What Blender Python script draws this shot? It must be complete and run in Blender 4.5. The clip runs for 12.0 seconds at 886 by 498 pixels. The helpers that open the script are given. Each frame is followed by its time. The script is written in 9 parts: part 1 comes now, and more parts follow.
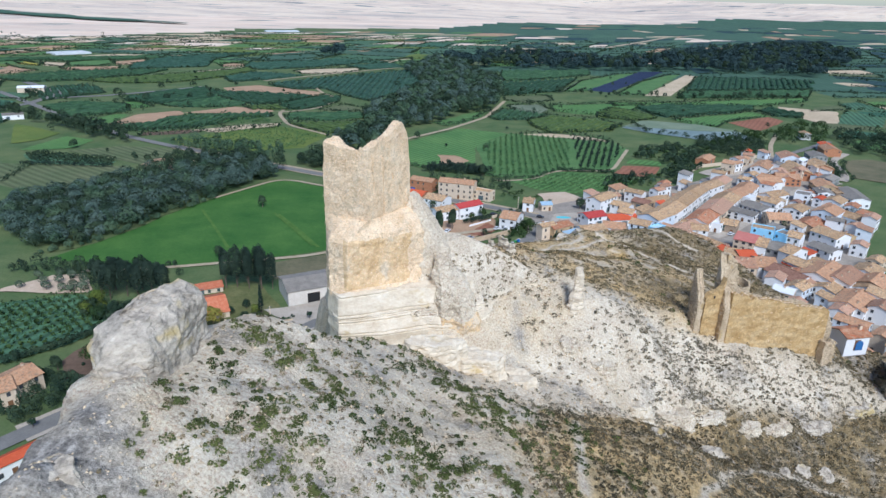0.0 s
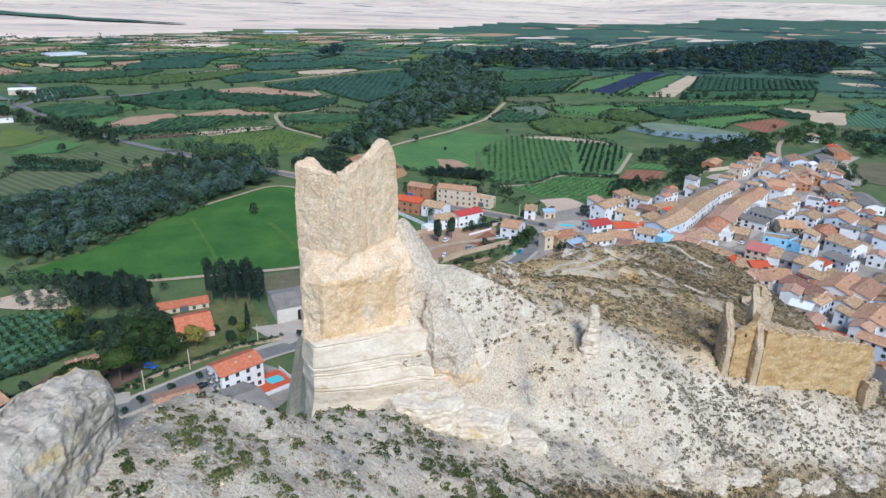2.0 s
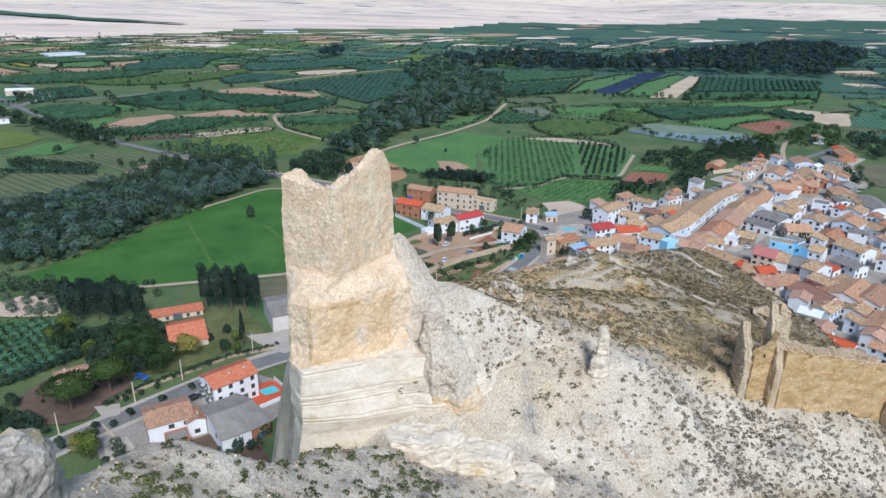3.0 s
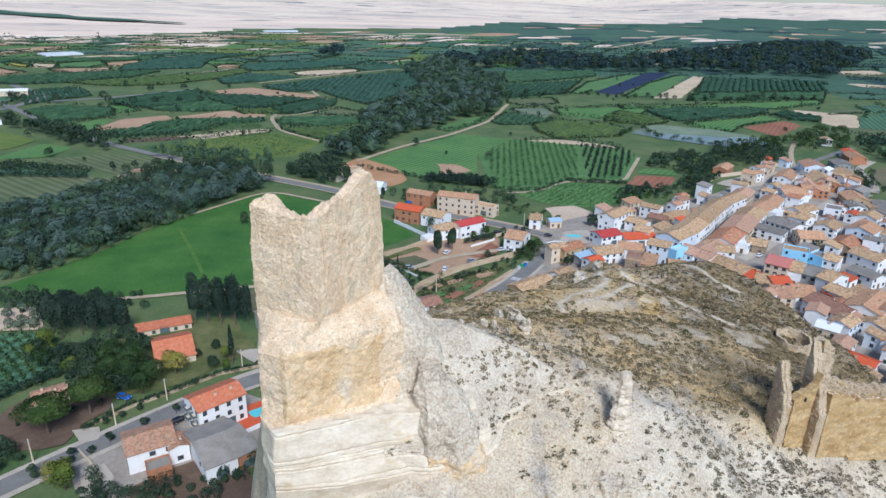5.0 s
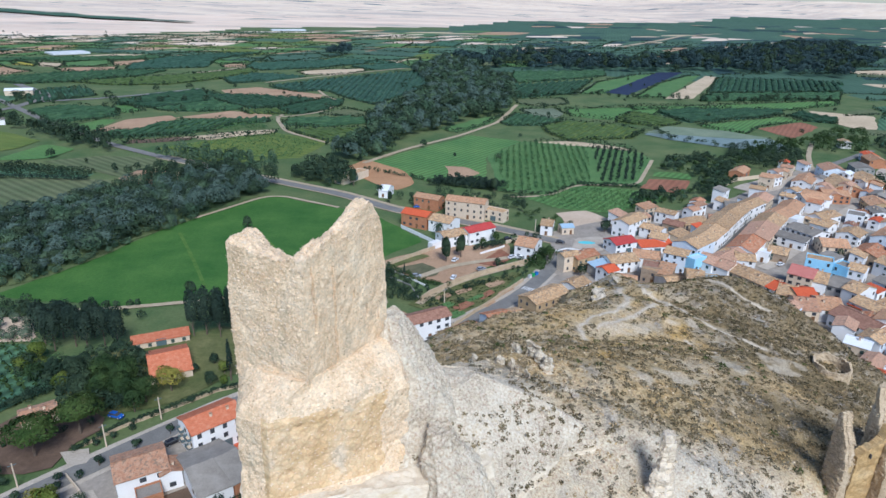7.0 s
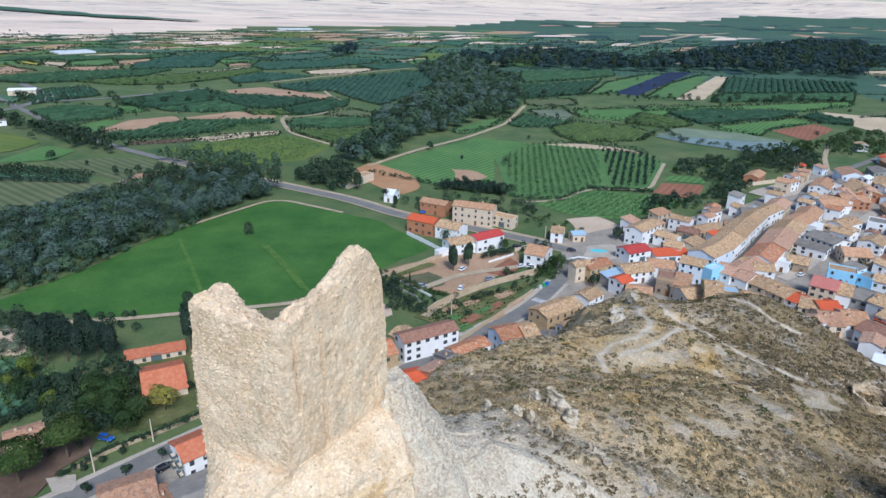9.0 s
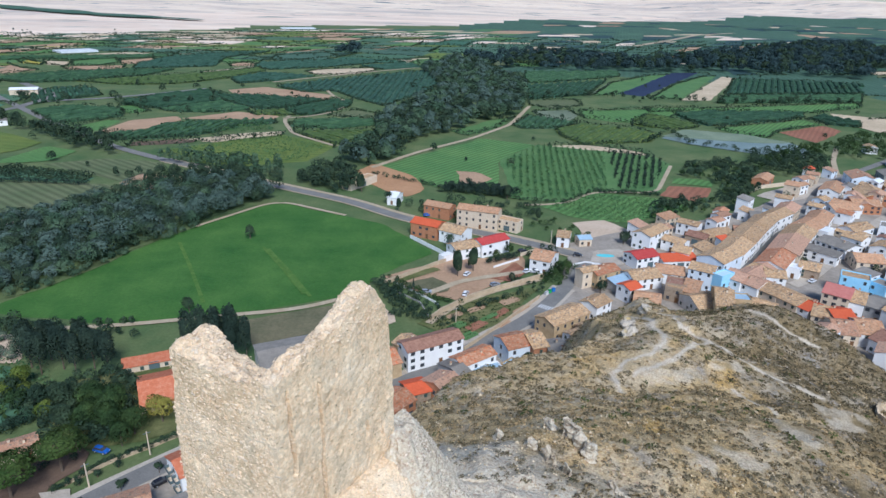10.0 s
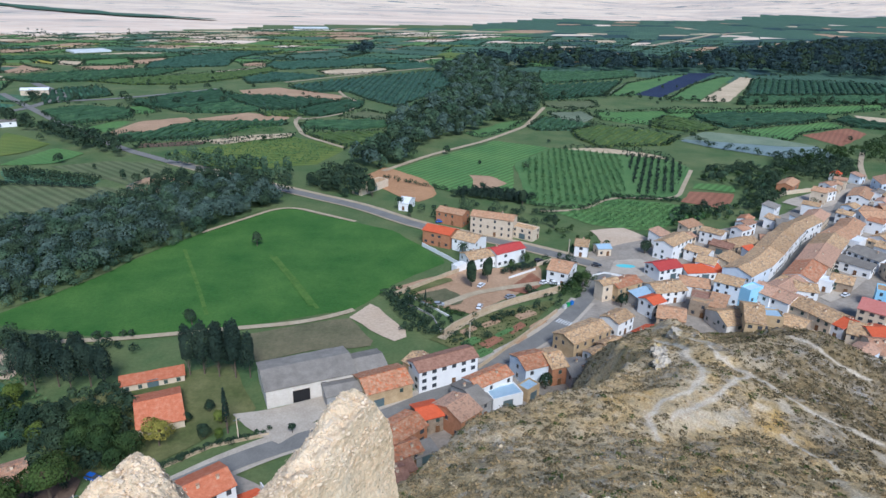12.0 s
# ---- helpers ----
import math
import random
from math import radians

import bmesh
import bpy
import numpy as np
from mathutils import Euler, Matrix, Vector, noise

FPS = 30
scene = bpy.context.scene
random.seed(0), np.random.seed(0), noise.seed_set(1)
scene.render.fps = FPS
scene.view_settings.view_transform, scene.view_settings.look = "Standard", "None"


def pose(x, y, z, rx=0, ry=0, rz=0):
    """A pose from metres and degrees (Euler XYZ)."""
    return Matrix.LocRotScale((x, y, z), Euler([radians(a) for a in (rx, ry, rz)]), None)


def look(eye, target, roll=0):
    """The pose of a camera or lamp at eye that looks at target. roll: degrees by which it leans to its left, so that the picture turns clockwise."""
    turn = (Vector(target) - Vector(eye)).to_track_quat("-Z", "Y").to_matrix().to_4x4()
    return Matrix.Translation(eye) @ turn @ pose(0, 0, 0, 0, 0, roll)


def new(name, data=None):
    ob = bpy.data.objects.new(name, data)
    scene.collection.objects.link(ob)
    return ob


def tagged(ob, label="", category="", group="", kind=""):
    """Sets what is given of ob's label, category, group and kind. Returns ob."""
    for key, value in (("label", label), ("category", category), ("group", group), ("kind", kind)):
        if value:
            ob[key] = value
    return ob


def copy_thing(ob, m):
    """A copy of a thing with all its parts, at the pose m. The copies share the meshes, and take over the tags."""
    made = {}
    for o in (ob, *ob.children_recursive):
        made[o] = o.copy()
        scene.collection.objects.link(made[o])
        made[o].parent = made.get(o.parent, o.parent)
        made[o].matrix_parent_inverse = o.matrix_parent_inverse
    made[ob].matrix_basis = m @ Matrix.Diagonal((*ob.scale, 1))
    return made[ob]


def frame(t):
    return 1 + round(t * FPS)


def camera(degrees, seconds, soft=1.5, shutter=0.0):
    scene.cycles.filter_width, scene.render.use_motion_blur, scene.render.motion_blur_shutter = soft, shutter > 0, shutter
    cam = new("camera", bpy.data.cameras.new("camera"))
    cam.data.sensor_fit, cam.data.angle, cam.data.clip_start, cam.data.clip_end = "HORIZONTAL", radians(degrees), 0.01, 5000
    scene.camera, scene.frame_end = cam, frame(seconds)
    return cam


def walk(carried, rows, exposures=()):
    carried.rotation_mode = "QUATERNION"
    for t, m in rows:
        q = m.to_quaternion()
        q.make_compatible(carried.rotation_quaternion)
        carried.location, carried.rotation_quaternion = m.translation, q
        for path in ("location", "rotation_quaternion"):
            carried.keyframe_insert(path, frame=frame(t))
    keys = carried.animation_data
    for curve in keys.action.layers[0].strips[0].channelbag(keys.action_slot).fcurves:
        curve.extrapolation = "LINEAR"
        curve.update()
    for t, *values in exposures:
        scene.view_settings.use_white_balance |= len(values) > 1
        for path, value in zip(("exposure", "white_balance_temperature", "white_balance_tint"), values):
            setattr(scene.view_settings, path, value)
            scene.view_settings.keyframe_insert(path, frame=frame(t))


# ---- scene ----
cam = camera(68.9, 12.0)
PATH = [
    (0, (0.963, 0.441, 110.022), (0.948, 2.303, 109.291), 1.4),
    (0.5, (1.169, 4.043, 109.807), (1.153, 5.905, 109.077), 1.4),
    (1, (1.334, 7.72, 109.701), (1.318, 9.582, 108.971), 1.4),
    (1.5, (1.512, 11.303, 109.696), (1.496, 13.165, 108.966), 1.3),
    (2, (1.619, 14.643, 109.685), (1.603, 16.505, 108.954), 1.3),
    (2.5, (1.68, 17.922, 109.591), (1.663, 19.784, 108.86), 1.3),
    (3, (1.747, 20.854, 109.532), (1.729, 22.716, 108.801), 1.3),
    (5, (1.878, 32.262, 109.103), (1.857, 34.123, 108.371), 1.3),
    (5.5, (1.744, 34.977, 108.999), (1.716, 36.838, 108.265), 1.3),
    (6, (1.513, 37.699, 108.896), (1.481, 39.559, 108.162), 1.3),
    (6.5, (1.305, 40.159, 108.934), (1.267, 42.018, 108.199), 1.3),
    (7, (1.119, 42.903, 108.878), (1.076, 44.763, 108.142), 1.3),
    (9, (0.298, 53.271, 109.097), (0.237, 55.128, 108.358), 1.3),
    (9.5, (-0.3, 55.807, 109.339), (-0.364, 57.663, 108.599), 1.4),
    (10, (-0.638, 58.559, 109.374), (-0.707, 60.415, 108.633), 1.4),
    (10.5, (-0.795, 61.425, 109.41), (-0.873, 63.28, 108.667), 1.4),
    (11, (-1.116, 64.4, 109.315), (-1.204, 66.255, 108.572), 1.3),
    (11.5, (-1.436, 67.329, 109.287), (-1.532, 69.183, 108.544), 1.3),
    (12, (-1.823, 70.255, 109.211), (-1.928, 72.109, 108.467), 1.3),
]
walk(cam, [(t, look(e, g, r)) for t, e, g, r in PATH], [(0, 0.03, 5420, 10), (12, 0.03, 5420, 10)])

# ---- light ----
SUN_ELEV, SUN_AZ = 45.0, 163.0          # degrees; azimuth from +y towards +x
world = bpy.data.worlds.new("world")
scene.world = world
world.use_nodes = True
wn = world.node_tree
sky = wn.nodes.new("ShaderNodeTexSky")
sky.sky_type, sky.sun_disc = "NISHITA", False
sky.sun_elevation, sky.sun_rotation = radians(SUN_ELEV), radians(SUN_AZ)
sky.air_density, sky.dust_density, sky.altitude = 1.0, 1.0, 500
wn.links.new(sky.outputs[0], wn.nodes["Background"].inputs[0])
wn.nodes["Background"].inputs[1].default_value = 0.125
sun_data = bpy.data.lights.new("sun", "SUN")
sun_data.energy, sun_data.angle, sun_data.color = 3.7, radians(18), (1.0, 0.94, 0.85)
sun = new("sun", sun_data)
sun.matrix_world = look(
    (math.sin(radians(SUN_AZ)) * 400, math.cos(radians(SUN_AZ)) * 400, 400 * math.tan(radians(SUN_ELEV))), (0, 0, 0))


# ---- materials ----
def material(name, colours, scale=1.0, rough=0.9, bump=0.3, bump_scale=None, fine=None, random_value=0.0, spot=None, coords="Object", stretch=None, metal=0.0):
    """Two-scale noise between colours, fine grain and relief. spot: (colour, scale, amount) for stains."""
    m = bpy.data.materials.new(name)
    m.use_nodes = True
    n, l = m.node_tree.nodes, m.node_tree.links
    b = n["Principled BSDF"]
    b.inputs["Roughness"].default_value = rough
    b.inputs["Metallic"].default_value = metal
    b.inputs["Specular IOR Level"].default_value = 0.25
    tc = n.new("ShaderNodeTexCoord")
    src = n.new("ShaderNodeNewGeometry").outputs["Position"] if coords == "World" else tc.outputs[coords]
    if stretch:
        mp = n.new("ShaderNodeMapping")
        mp.inputs["Scale"].default_value = stretch
        l.new(src, mp.inputs[0])
        src = mp.outputs[0]
    big = n.new("ShaderNodeTexNoise")
    big.inputs["Scale"].default_value = scale
    big.inputs["Detail"].default_value = 6
    big.inputs["Roughness"].default_value = 0.65
    l.new(src, big.inputs["Vector"])
    ramp = n.new("ShaderNodeValToRGB")
    els = ramp.color_ramp.elements
    while len(els) < len(colours):
        els.new(0.5)
    for i, c in enumerate(colours):
        els[i].position = 0.3 + 0.4 * i / max(1, len(colours) - 1)
        els[i].color = (*c, 1)
    l.new(big.outputs[0], ramp.inputs[0])
    col = ramp.outputs[0]
    fn = n.new("ShaderNodeTexNoise")
    fn.inputs["Scale"].default_value = fine or scale * 9
    fn.inputs["Detail"].default_value = 5
    fn.inputs["Roughness"].default_value = 0.7
    l.new(src, fn.inputs["Vector"])
    mx = n.new("ShaderNodeMix")
    mx.data_type, mx.blend_type = "RGBA", "OVERLAY"
    mx.inputs[0].default_value = 0.45
    l.new(col, mx.inputs[6])
    l.new(fn.outputs[0], mx.inputs[7])
    col = mx.outputs[2]
    if spot:
        sp = n.new("ShaderNodeTexNoise")
        sp.inputs["Scale"].default_value = spot[1]
        sp.inputs["Detail"].default_value = 4
        l.new(src, sp.inputs["Vector"])
        mr = n.new("ShaderNodeMapRange")
        mr.inputs[1].default_value, mr.inputs[2].default_value = 0.62 - spot[2] * 0.3, 0.7 - spot[2] * 0.2
        l.new(sp.outputs[0], mr.inputs[0])
        m2 = n.new("ShaderNodeMix")
        m2.data_type = "RGBA"
        l.new(mr.outputs[0], m2.inputs[0])
        l.new(col, m2.inputs[6])
        m2.inputs[7].default_value = (*spot[0], 1)
        col = m2.outputs[2]
    if random_value:
        oi = n.new("ShaderNodeObjectInfo")
        mr = n.new("ShaderNodeMapRange")
        mr.inputs[3].default_value, mr.inputs[4].default_value = 1 - random_value, 1 + random_value
        l.new(oi.outputs["Random"], mr.inputs[0])
        hs = n.new("ShaderNodeHueSaturation")
        l.new(mr.outputs[0], hs.inputs["Value"])
        l.new(col, hs.inputs["Color"])
        col = hs.outputs[0]
    l.new(col, b.inputs["Base Color"])
    if bump:
        bp = n.new("ShaderNodeBump")
        bp.inputs["Strength"].default_value = bump
        bp.inputs["Distance"].default_value = 0.1 if not bump_scale else bump_scale
        l.new(fn.outputs[0], bp.inputs["Height"])
        l.new(bp.outputs[0], b.inputs["Normal"])
    return m


def island_variation(m, amount):
    """Varies a material's value from piece to piece of one mesh."""
    n, l = m.node_tree.nodes, m.node_tree.links
    b = n["Principled BSDF"]
    old = b.inputs["Base Color"].links[0].from_socket
    g = n.new("ShaderNodeNewGeometry")
    mr = n.new("ShaderNodeMapRange")
    mr.inputs[3].default_value, mr.inputs[4].default_value = 1 - amount, 1 + amount
    hs = n.new("ShaderNodeHueSaturation")
    l.new(g.outputs["Random Per Island"], mr.inputs[0])
    l.new(mr.outputs[0], hs.inputs["Value"])
    l.new(old, hs.inputs["Color"])
    l.new(hs.outputs[0], b.inputs["Base Color"])
    return m


def tile_material(name, colours, spot=None):
    """Curved clay tiles: rows of relief running down the slope, mottled."""
    m = material(name, colours, scale=0.9, rough=0.85, bump=0.0, fine=6.0, spot=spot, random_value=0.16)
    n, l = m.node_tree.nodes, m.node_tree.links
    tc = n.new("ShaderNodeTexCoord")
    wv = n.new("ShaderNodeTexWave")
    wv.bands_direction = "X"
    wv.inputs["Scale"].default_value = 0.9
    wv.inputs["Distortion"].default_value = 1.2
    l.new(tc.outputs["Object"], wv.inputs["Vector"])
    bp = n.new("ShaderNodeBump")
    bp.inputs["Strength"].default_value = 0.5
    bp.inputs["Distance"].default_value = 0.12
    l.new(wv.outputs[0], bp.inputs["Height"])
    l.new(bp.outputs[0], n["Principled BSDF"].inputs["Normal"])
    return m


def field_material(name, a, b, rows=0.0, turn=0.0, contrast=0.5, scale=0.03):
    """Crop cover: broad patches, fine grain and sown rows."""
    m = material(name, [a, tuple((p + q) / 2 for p, q in zip(a, b)), b], scale=scale, rough=1.0, bump=0.6, bump_scale=0.4, fine=0.9, coords="World")
    if rows:
        n, l = m.node_tree.nodes, m.node_tree.links
        bsdf = n["Principled BSDF"]
        old = bsdf.inputs["Base Color"].links[0].from_socket
        g = n.new("ShaderNodeNewGeometry")
        mp = n.new("ShaderNodeMapping")
        mp.inputs["Rotation"].default_value = (0, 0, radians(turn))
        l.new(g.outputs["Position"], mp.inputs[0])
        wv = n.new("ShaderNodeTexWave")
        wv.inputs["Scale"].default_value = 0.314 / rows
        wv.inputs["Distortion"].default_value = 0.6
        wv.inputs["Detail Scale"].default_value = 0.4
        l.new(mp.outputs[0], wv.inputs["Vector"])
        mx = n.new("ShaderNodeMix")
        mx.data_type, mx.blend_type = "RGBA", "MULTIPLY"
        mr = n.new("ShaderNodeMapRange")
        mr.inputs[3].default_value, mr.inputs[4].default_value = 1 - contrast, 1.1
        l.new(wv.outputs[0], mr.inputs[0])
        mx.inputs[0].default_value = 1.0
        l.new(old, mx.inputs[6])
        l.new(mr.outputs[0], mx.inputs[7])
        l.new(mx.outputs[2], bsdf.inputs["Base Color"])
    return m


def plain(name, colour, rough=0.6, metal=0.0):
    m = bpy.data.materials.new(name)
    m.use_nodes = True
    b = m.node_tree.nodes["Principled BSDF"]
    b.inputs["Base Color"].default_value = (*colour, 1)
    b.inputs["Roughness"].default_value = rough
    b.inputs["Metallic"].default_value = metal
    return m


ROOFS = {
    "tan": tile_material("tan_clay_tiles", [(0.35, 0.20, 0.10), (0.52, 0.335, 0.175), (0.645, 0.475, 0.295)], ((0.24, 0.18, 0.13), 1.6, 0.35)),
    "vivid": tile_material("vivid_orange_tiles", [(0.44, 0.13, 0.06), (0.52, 0.17, 0.085), (0.55, 0.24, 0.14)]),
    "orange": tile_material("orange_clay_tiles", [(0.36, 0.18, 0.095), (0.52, 0.29, 0.16), (0.57, 0.38, 0.24)], ((0.30, 0.20, 0.13), 1.4, 0.3)),
    "terracotta": tile_material("terracotta_tiles", [(0.30, 0.15, 0.09), (0.44, 0.24, 0.145), (0.46, 0.31, 0.21)], ((0.24, 0.17, 0.12), 1.4, 0.3)),
    "red": tile_material("red_tiles", [(0.50, 0.09, 0.035), (0.58, 0.12, 0.05)]),
    "crimson": tile_material("crimson_tiles", [(0.42, 0.05, 0.045), (0.50, 0.08, 0.07)]),
    "pinkred": tile_material("faded_red_tiles", [(0.48, 0.16, 0.13), (0.55, 0.22, 0.18)]),
    "pink": tile_material("pink_clay_tiles", [(0.36, 0.19, 0.12), (0.54, 0.33, 0.22), (0.47, 0.27, 0.17)], ((0.30, 0.20, 0.14), 1.5, 0.25)),
    "mottled": tile_material("mottled_clay_tiles", [(0.24, 0.11, 0.06), (0.45, 0.22, 0.12), (0.55, 0.36, 0.24)], ((0.50, 0.15, 0.06), 1.2, 0.3)),
    "brown": tile_material("brown_clay_tiles", [(0.20, 0.10, 0.065), (0.30, 0.16, 0.11), (0.38, 0.22, 0.15)]),
    "sheet": material("fibre_cement_sheet", [(0.185, 0.165, 0.14), (0.29, 0.262, 0.225)], 0.3, 0.85, 0.2, fine=4, random_value=0.2),
    "blue": material("pale_blue_sheet_roof", [(0.30, 0.42, 0.52), (0.38, 0.50, 0.60)], 0.4, 0.6, 0.1),
    "white": material("white_sheet_roof", [(0.70, 0.72, 0.74), (0.78, 0.79, 0.80)], 0.5, 0.6, 0.1),
    "skyblue": material("sky_blue_roof", [(0.45, 0.62, 0.72), (0.52, 0.67, 0.76)], 0.5, 0.8, 0.1),
}
WALLS = {
    "white": material("white_render", [(0.74, 0.73, 0.72), (0.82, 0.815, 0.80)], 0.3, 0.9, 0.1, fine=5, random_value=0.06),
    # white render with the blue of skylit shade put into its colour
    "bluewhite": material("white_render_blue_shade", [(0.60, 0.66, 0.72), (0.72, 0.77, 0.82)], 0.5, 0.9, 0.15, fine=5),
    "cream": material("cream_render", [(0.58, 0.46, 0.33), (0.68, 0.57, 0.43)], 0.5, 0.9, 0.15, fine=5, random_value=0.06),
    "ochre": material("ochre_render", [(0.40, 0.28, 0.15), (0.54, 0.40, 0.24)], 0.5, 0.9, 0.2, fine=5, random_value=0.12),
    "pale": material("pale_stained_render", [(0.56, 0.51, 0.44), (0.70, 0.65, 0.58)], 0.3, 0.9, 0.15, fine=4),
    "yellow": material("yellow_render", [(0.60, 0.44, 0.16), (0.68, 0.52, 0.24)], 0.5, 0.9, 0.15, fine=5),
    "brick": material("orange_brick", [(0.36, 0.16, 0.08), (0.46, 0.22, 0.12)], 0.8, 0.9, 0.3, fine=9, random_value=0.1),
    "stone": material("brown_stone_wall", [(0.26, 0.19, 0.13), (0.42, 0.33, 0.24)], 0.9, 0.95, 0.5, fine=4, random_value=0.15),
    "grey": material("grey_block_wall", [(0.28, 0.27, 0.26), (0.38, 0.37, 0.35)], 0.6, 0.95, 0.3, fine=5),
    "skyblue": material("sky_blue_render", [(0.30, 0.58, 0.78), (0.38, 0.66, 0.84)], 0.4, 0.9, 0.1, fine=5),
    "modern": material("bright_white_render", [(0.76, 0.76, 0.76), (0.82, 0.82, 0.82)], 0.4, 0.8, 0.05),
}
M_GLASS = plain("window_glass", (0.06, 0.065, 0.075), 0.12)
M_FRAME = plain("painted_window_frame", (0.42, 0.36, 0.30), 0.6)
M_SHUTTER = plain("dark_green_shutter", (0.05, 0.08, 0.07), 0.6)
M_WOOD = material("weathered_door_wood", [(0.14, 0.07, 0.035), (0.22, 0.12, 0.06)], 2.0, 0.7, 0.2)
M_METAL = plain("grey_garage_metal", (0.10, 0.14, 0.15), 0.5)
M_CHIM = WALLS["cream"]

M_ROCK = material("pale_limestone", [(0.56, 0.463, 0.332), (0.67, 0.577, 0.437), (0.74, 0.657, 0.518)], 0.35, 0.97, 0.45, 0.12, fine=2.2, spot=((0.52, 0.398, 0.209), 0.22, 0.03), coords="World", stretch=(1, 1, 2.2))
M_CRAG = material("grey_limestone_crag", [(0.22, 0.189, 0.148), (0.52, 0.452, 0.357), (0.69, 0.607, 0.484)], 0.7, 0.97, 0.9, 0.25, fine=2.5, spot=((0.55, 0.428, 0.209), 0.25, 0.22), coords="World", stretch=(1, 1, 2.0))
M_MASON = material("rubble_masonry", [(0.674, 0.489, 0.294), (0.804, 0.619, 0.407), (0.86, 0.706, 0.499)], 0.4, 0.97, 0.9, 0.12, fine=4.5, spot=((0.674, 0.543, 0.37), 0.35, 0.1), coords="World")


def pit_shade(m, scale, share, colour):
    """Paints the shade of holes where small stones have fallen out, longer than they are high."""
    n, l = m.node_tree.nodes, m.node_tree.links
    b = n["Principled BSDF"]
    src = b.inputs["Base Color"].links[0].from_socket
    mp = n.new("ShaderNodeMapping")
    mp.inputs["Scale"].default_value = (1, 1, 1.9)
    l.new(n.new("ShaderNodeNewGeometry").outputs["Position"], mp.inputs[0])
    t = n.new("ShaderNodeTexNoise")
    t.inputs["Scale"].default_value, t.inputs["Detail"].default_value, t.inputs["Roughness"].default_value = scale, 4, 0.6
    l.new(mp.outputs[0], t.inputs["Vector"])
    r = n.new("ShaderNodeValToRGB")
    r.color_ramp.elements[0].position, r.color_ramp.elements[1].position = share, share + 0.05
    r.color_ramp.elements[1].color = (0.8, 0.8, 0.8, 1)
    l.new(t.outputs[0], r.inputs[0])
    x = n.new("ShaderNodeMix")
    x.data_type = "RGBA"
    l.new(r.outputs[0], x.inputs[0])
    l.new(src, x.inputs[6])
    x.inputs[7].default_value = (*colour, 1)
    l.new(x.outputs[2], b.inputs["Base Color"])


# shaded pits are colour only, no relief
pit_shade(M_MASON, 2.6, 0.63, (0.30, 0.215, 0.13))
M_PLASTER = material("ochre_mortar_face", [(0.60, 0.405, 0.20), (0.70, 0.51, 0.295), (0.73, 0.58, 0.395)], 0.3, 0.97, 0.6, 0.1, fine=3.5, spot=((0.68, 0.56, 0.40), 0.3, 0.1), coords="World")
M_RUIN = material("brown_rubble_masonry", [(0.40, 0.30, 0.185), (0.53, 0.415, 0.275), (0.62, 0.51, 0.36)], 0.5, 0.97, 0.9, 0.12, fine=4.5, spot=((0.50, 0.36, 0.18), 0.35, 0.15), coords="World")
pit_shade(M_RUIN, 2.2, 0.60, (0.22, 0.16, 0.095))
M_EARTHW = material("rammed_earth_wall", [(0.40, 0.25, 0.10), (0.53, 0.36, 0.165), (0.61, 0.45, 0.245)], 0.35, 0.97, 0.7, 0.12, fine=3.0, coords="World", stretch=(1, 1, 2.5))
M_STONE = material("loose_stone", [(0.624, 0.496, 0.35), (0.77, 0.643, 0.486)], 1.5, 0.97, 0.5, 0.05, fine=8, random_value=0.12)
M_RUBBLE = island_variation(material("rubble_stones", [(0.684, 0.522, 0.353), (0.839, 0.677, 0.491)], 0.6, 0.97, 0.5, 0.05, fine=8, coords="World"), 0.1)
M_RUINSTONE = island_variation(material("brown_rubble_stones", [(0.44, 0.335, 0.215), (0.60, 0.48, 0.33)], 0.6, 0.97, 0.5, 0.05, fine=8, coords="World"), 0.2)
M_PALE = island_variation(material("pale_rubble_stones", [(0.582, 0.486, 0.371), (0.718, 0.627, 0.512)], 0.6, 0.97, 0.5, 0.05, fine=8, coords="World"), 0.14)
M_ASPHALT = material("worn_asphalt", [(0.165, 0.158, 0.145), (0.235, 0.225, 0.205)], 0.15, 0.9, 0.2, fine=3, coords="World")
M_PAVE = material("pale_paving", [(0.38, 0.325, 0.26), (0.50, 0.44, 0.36)], 0.2, 0.9, 0.2, fine=2, coords="World")
M_TRACK = material("dirt_track", [(0.36, 0.28, 0.18), (0.48, 0.40, 0.28)], 0.2, 1.0, 0.4, fine=1.5, coords="World")
M_SAND = material("pale_sand", [(0.48, 0.36, 0.25), (0.58, 0.46, 0.34)], 0.06, 1.0, 0.3, fine=1.0, coords="World")
M_TOWN = material("dusty_town_ground", [(0.26, 0.225, 0.185), (0.38, 0.335, 0.28)], 0.12, 1.0, 0.3, fine=1.0, coords="World")
M_WATER = material("pond_water", [(0.12, 0.16, 0.13), (0.20, 0.24, 0.20)], 0.05, 0.3, 0.1, fine=0.6, coords="World")

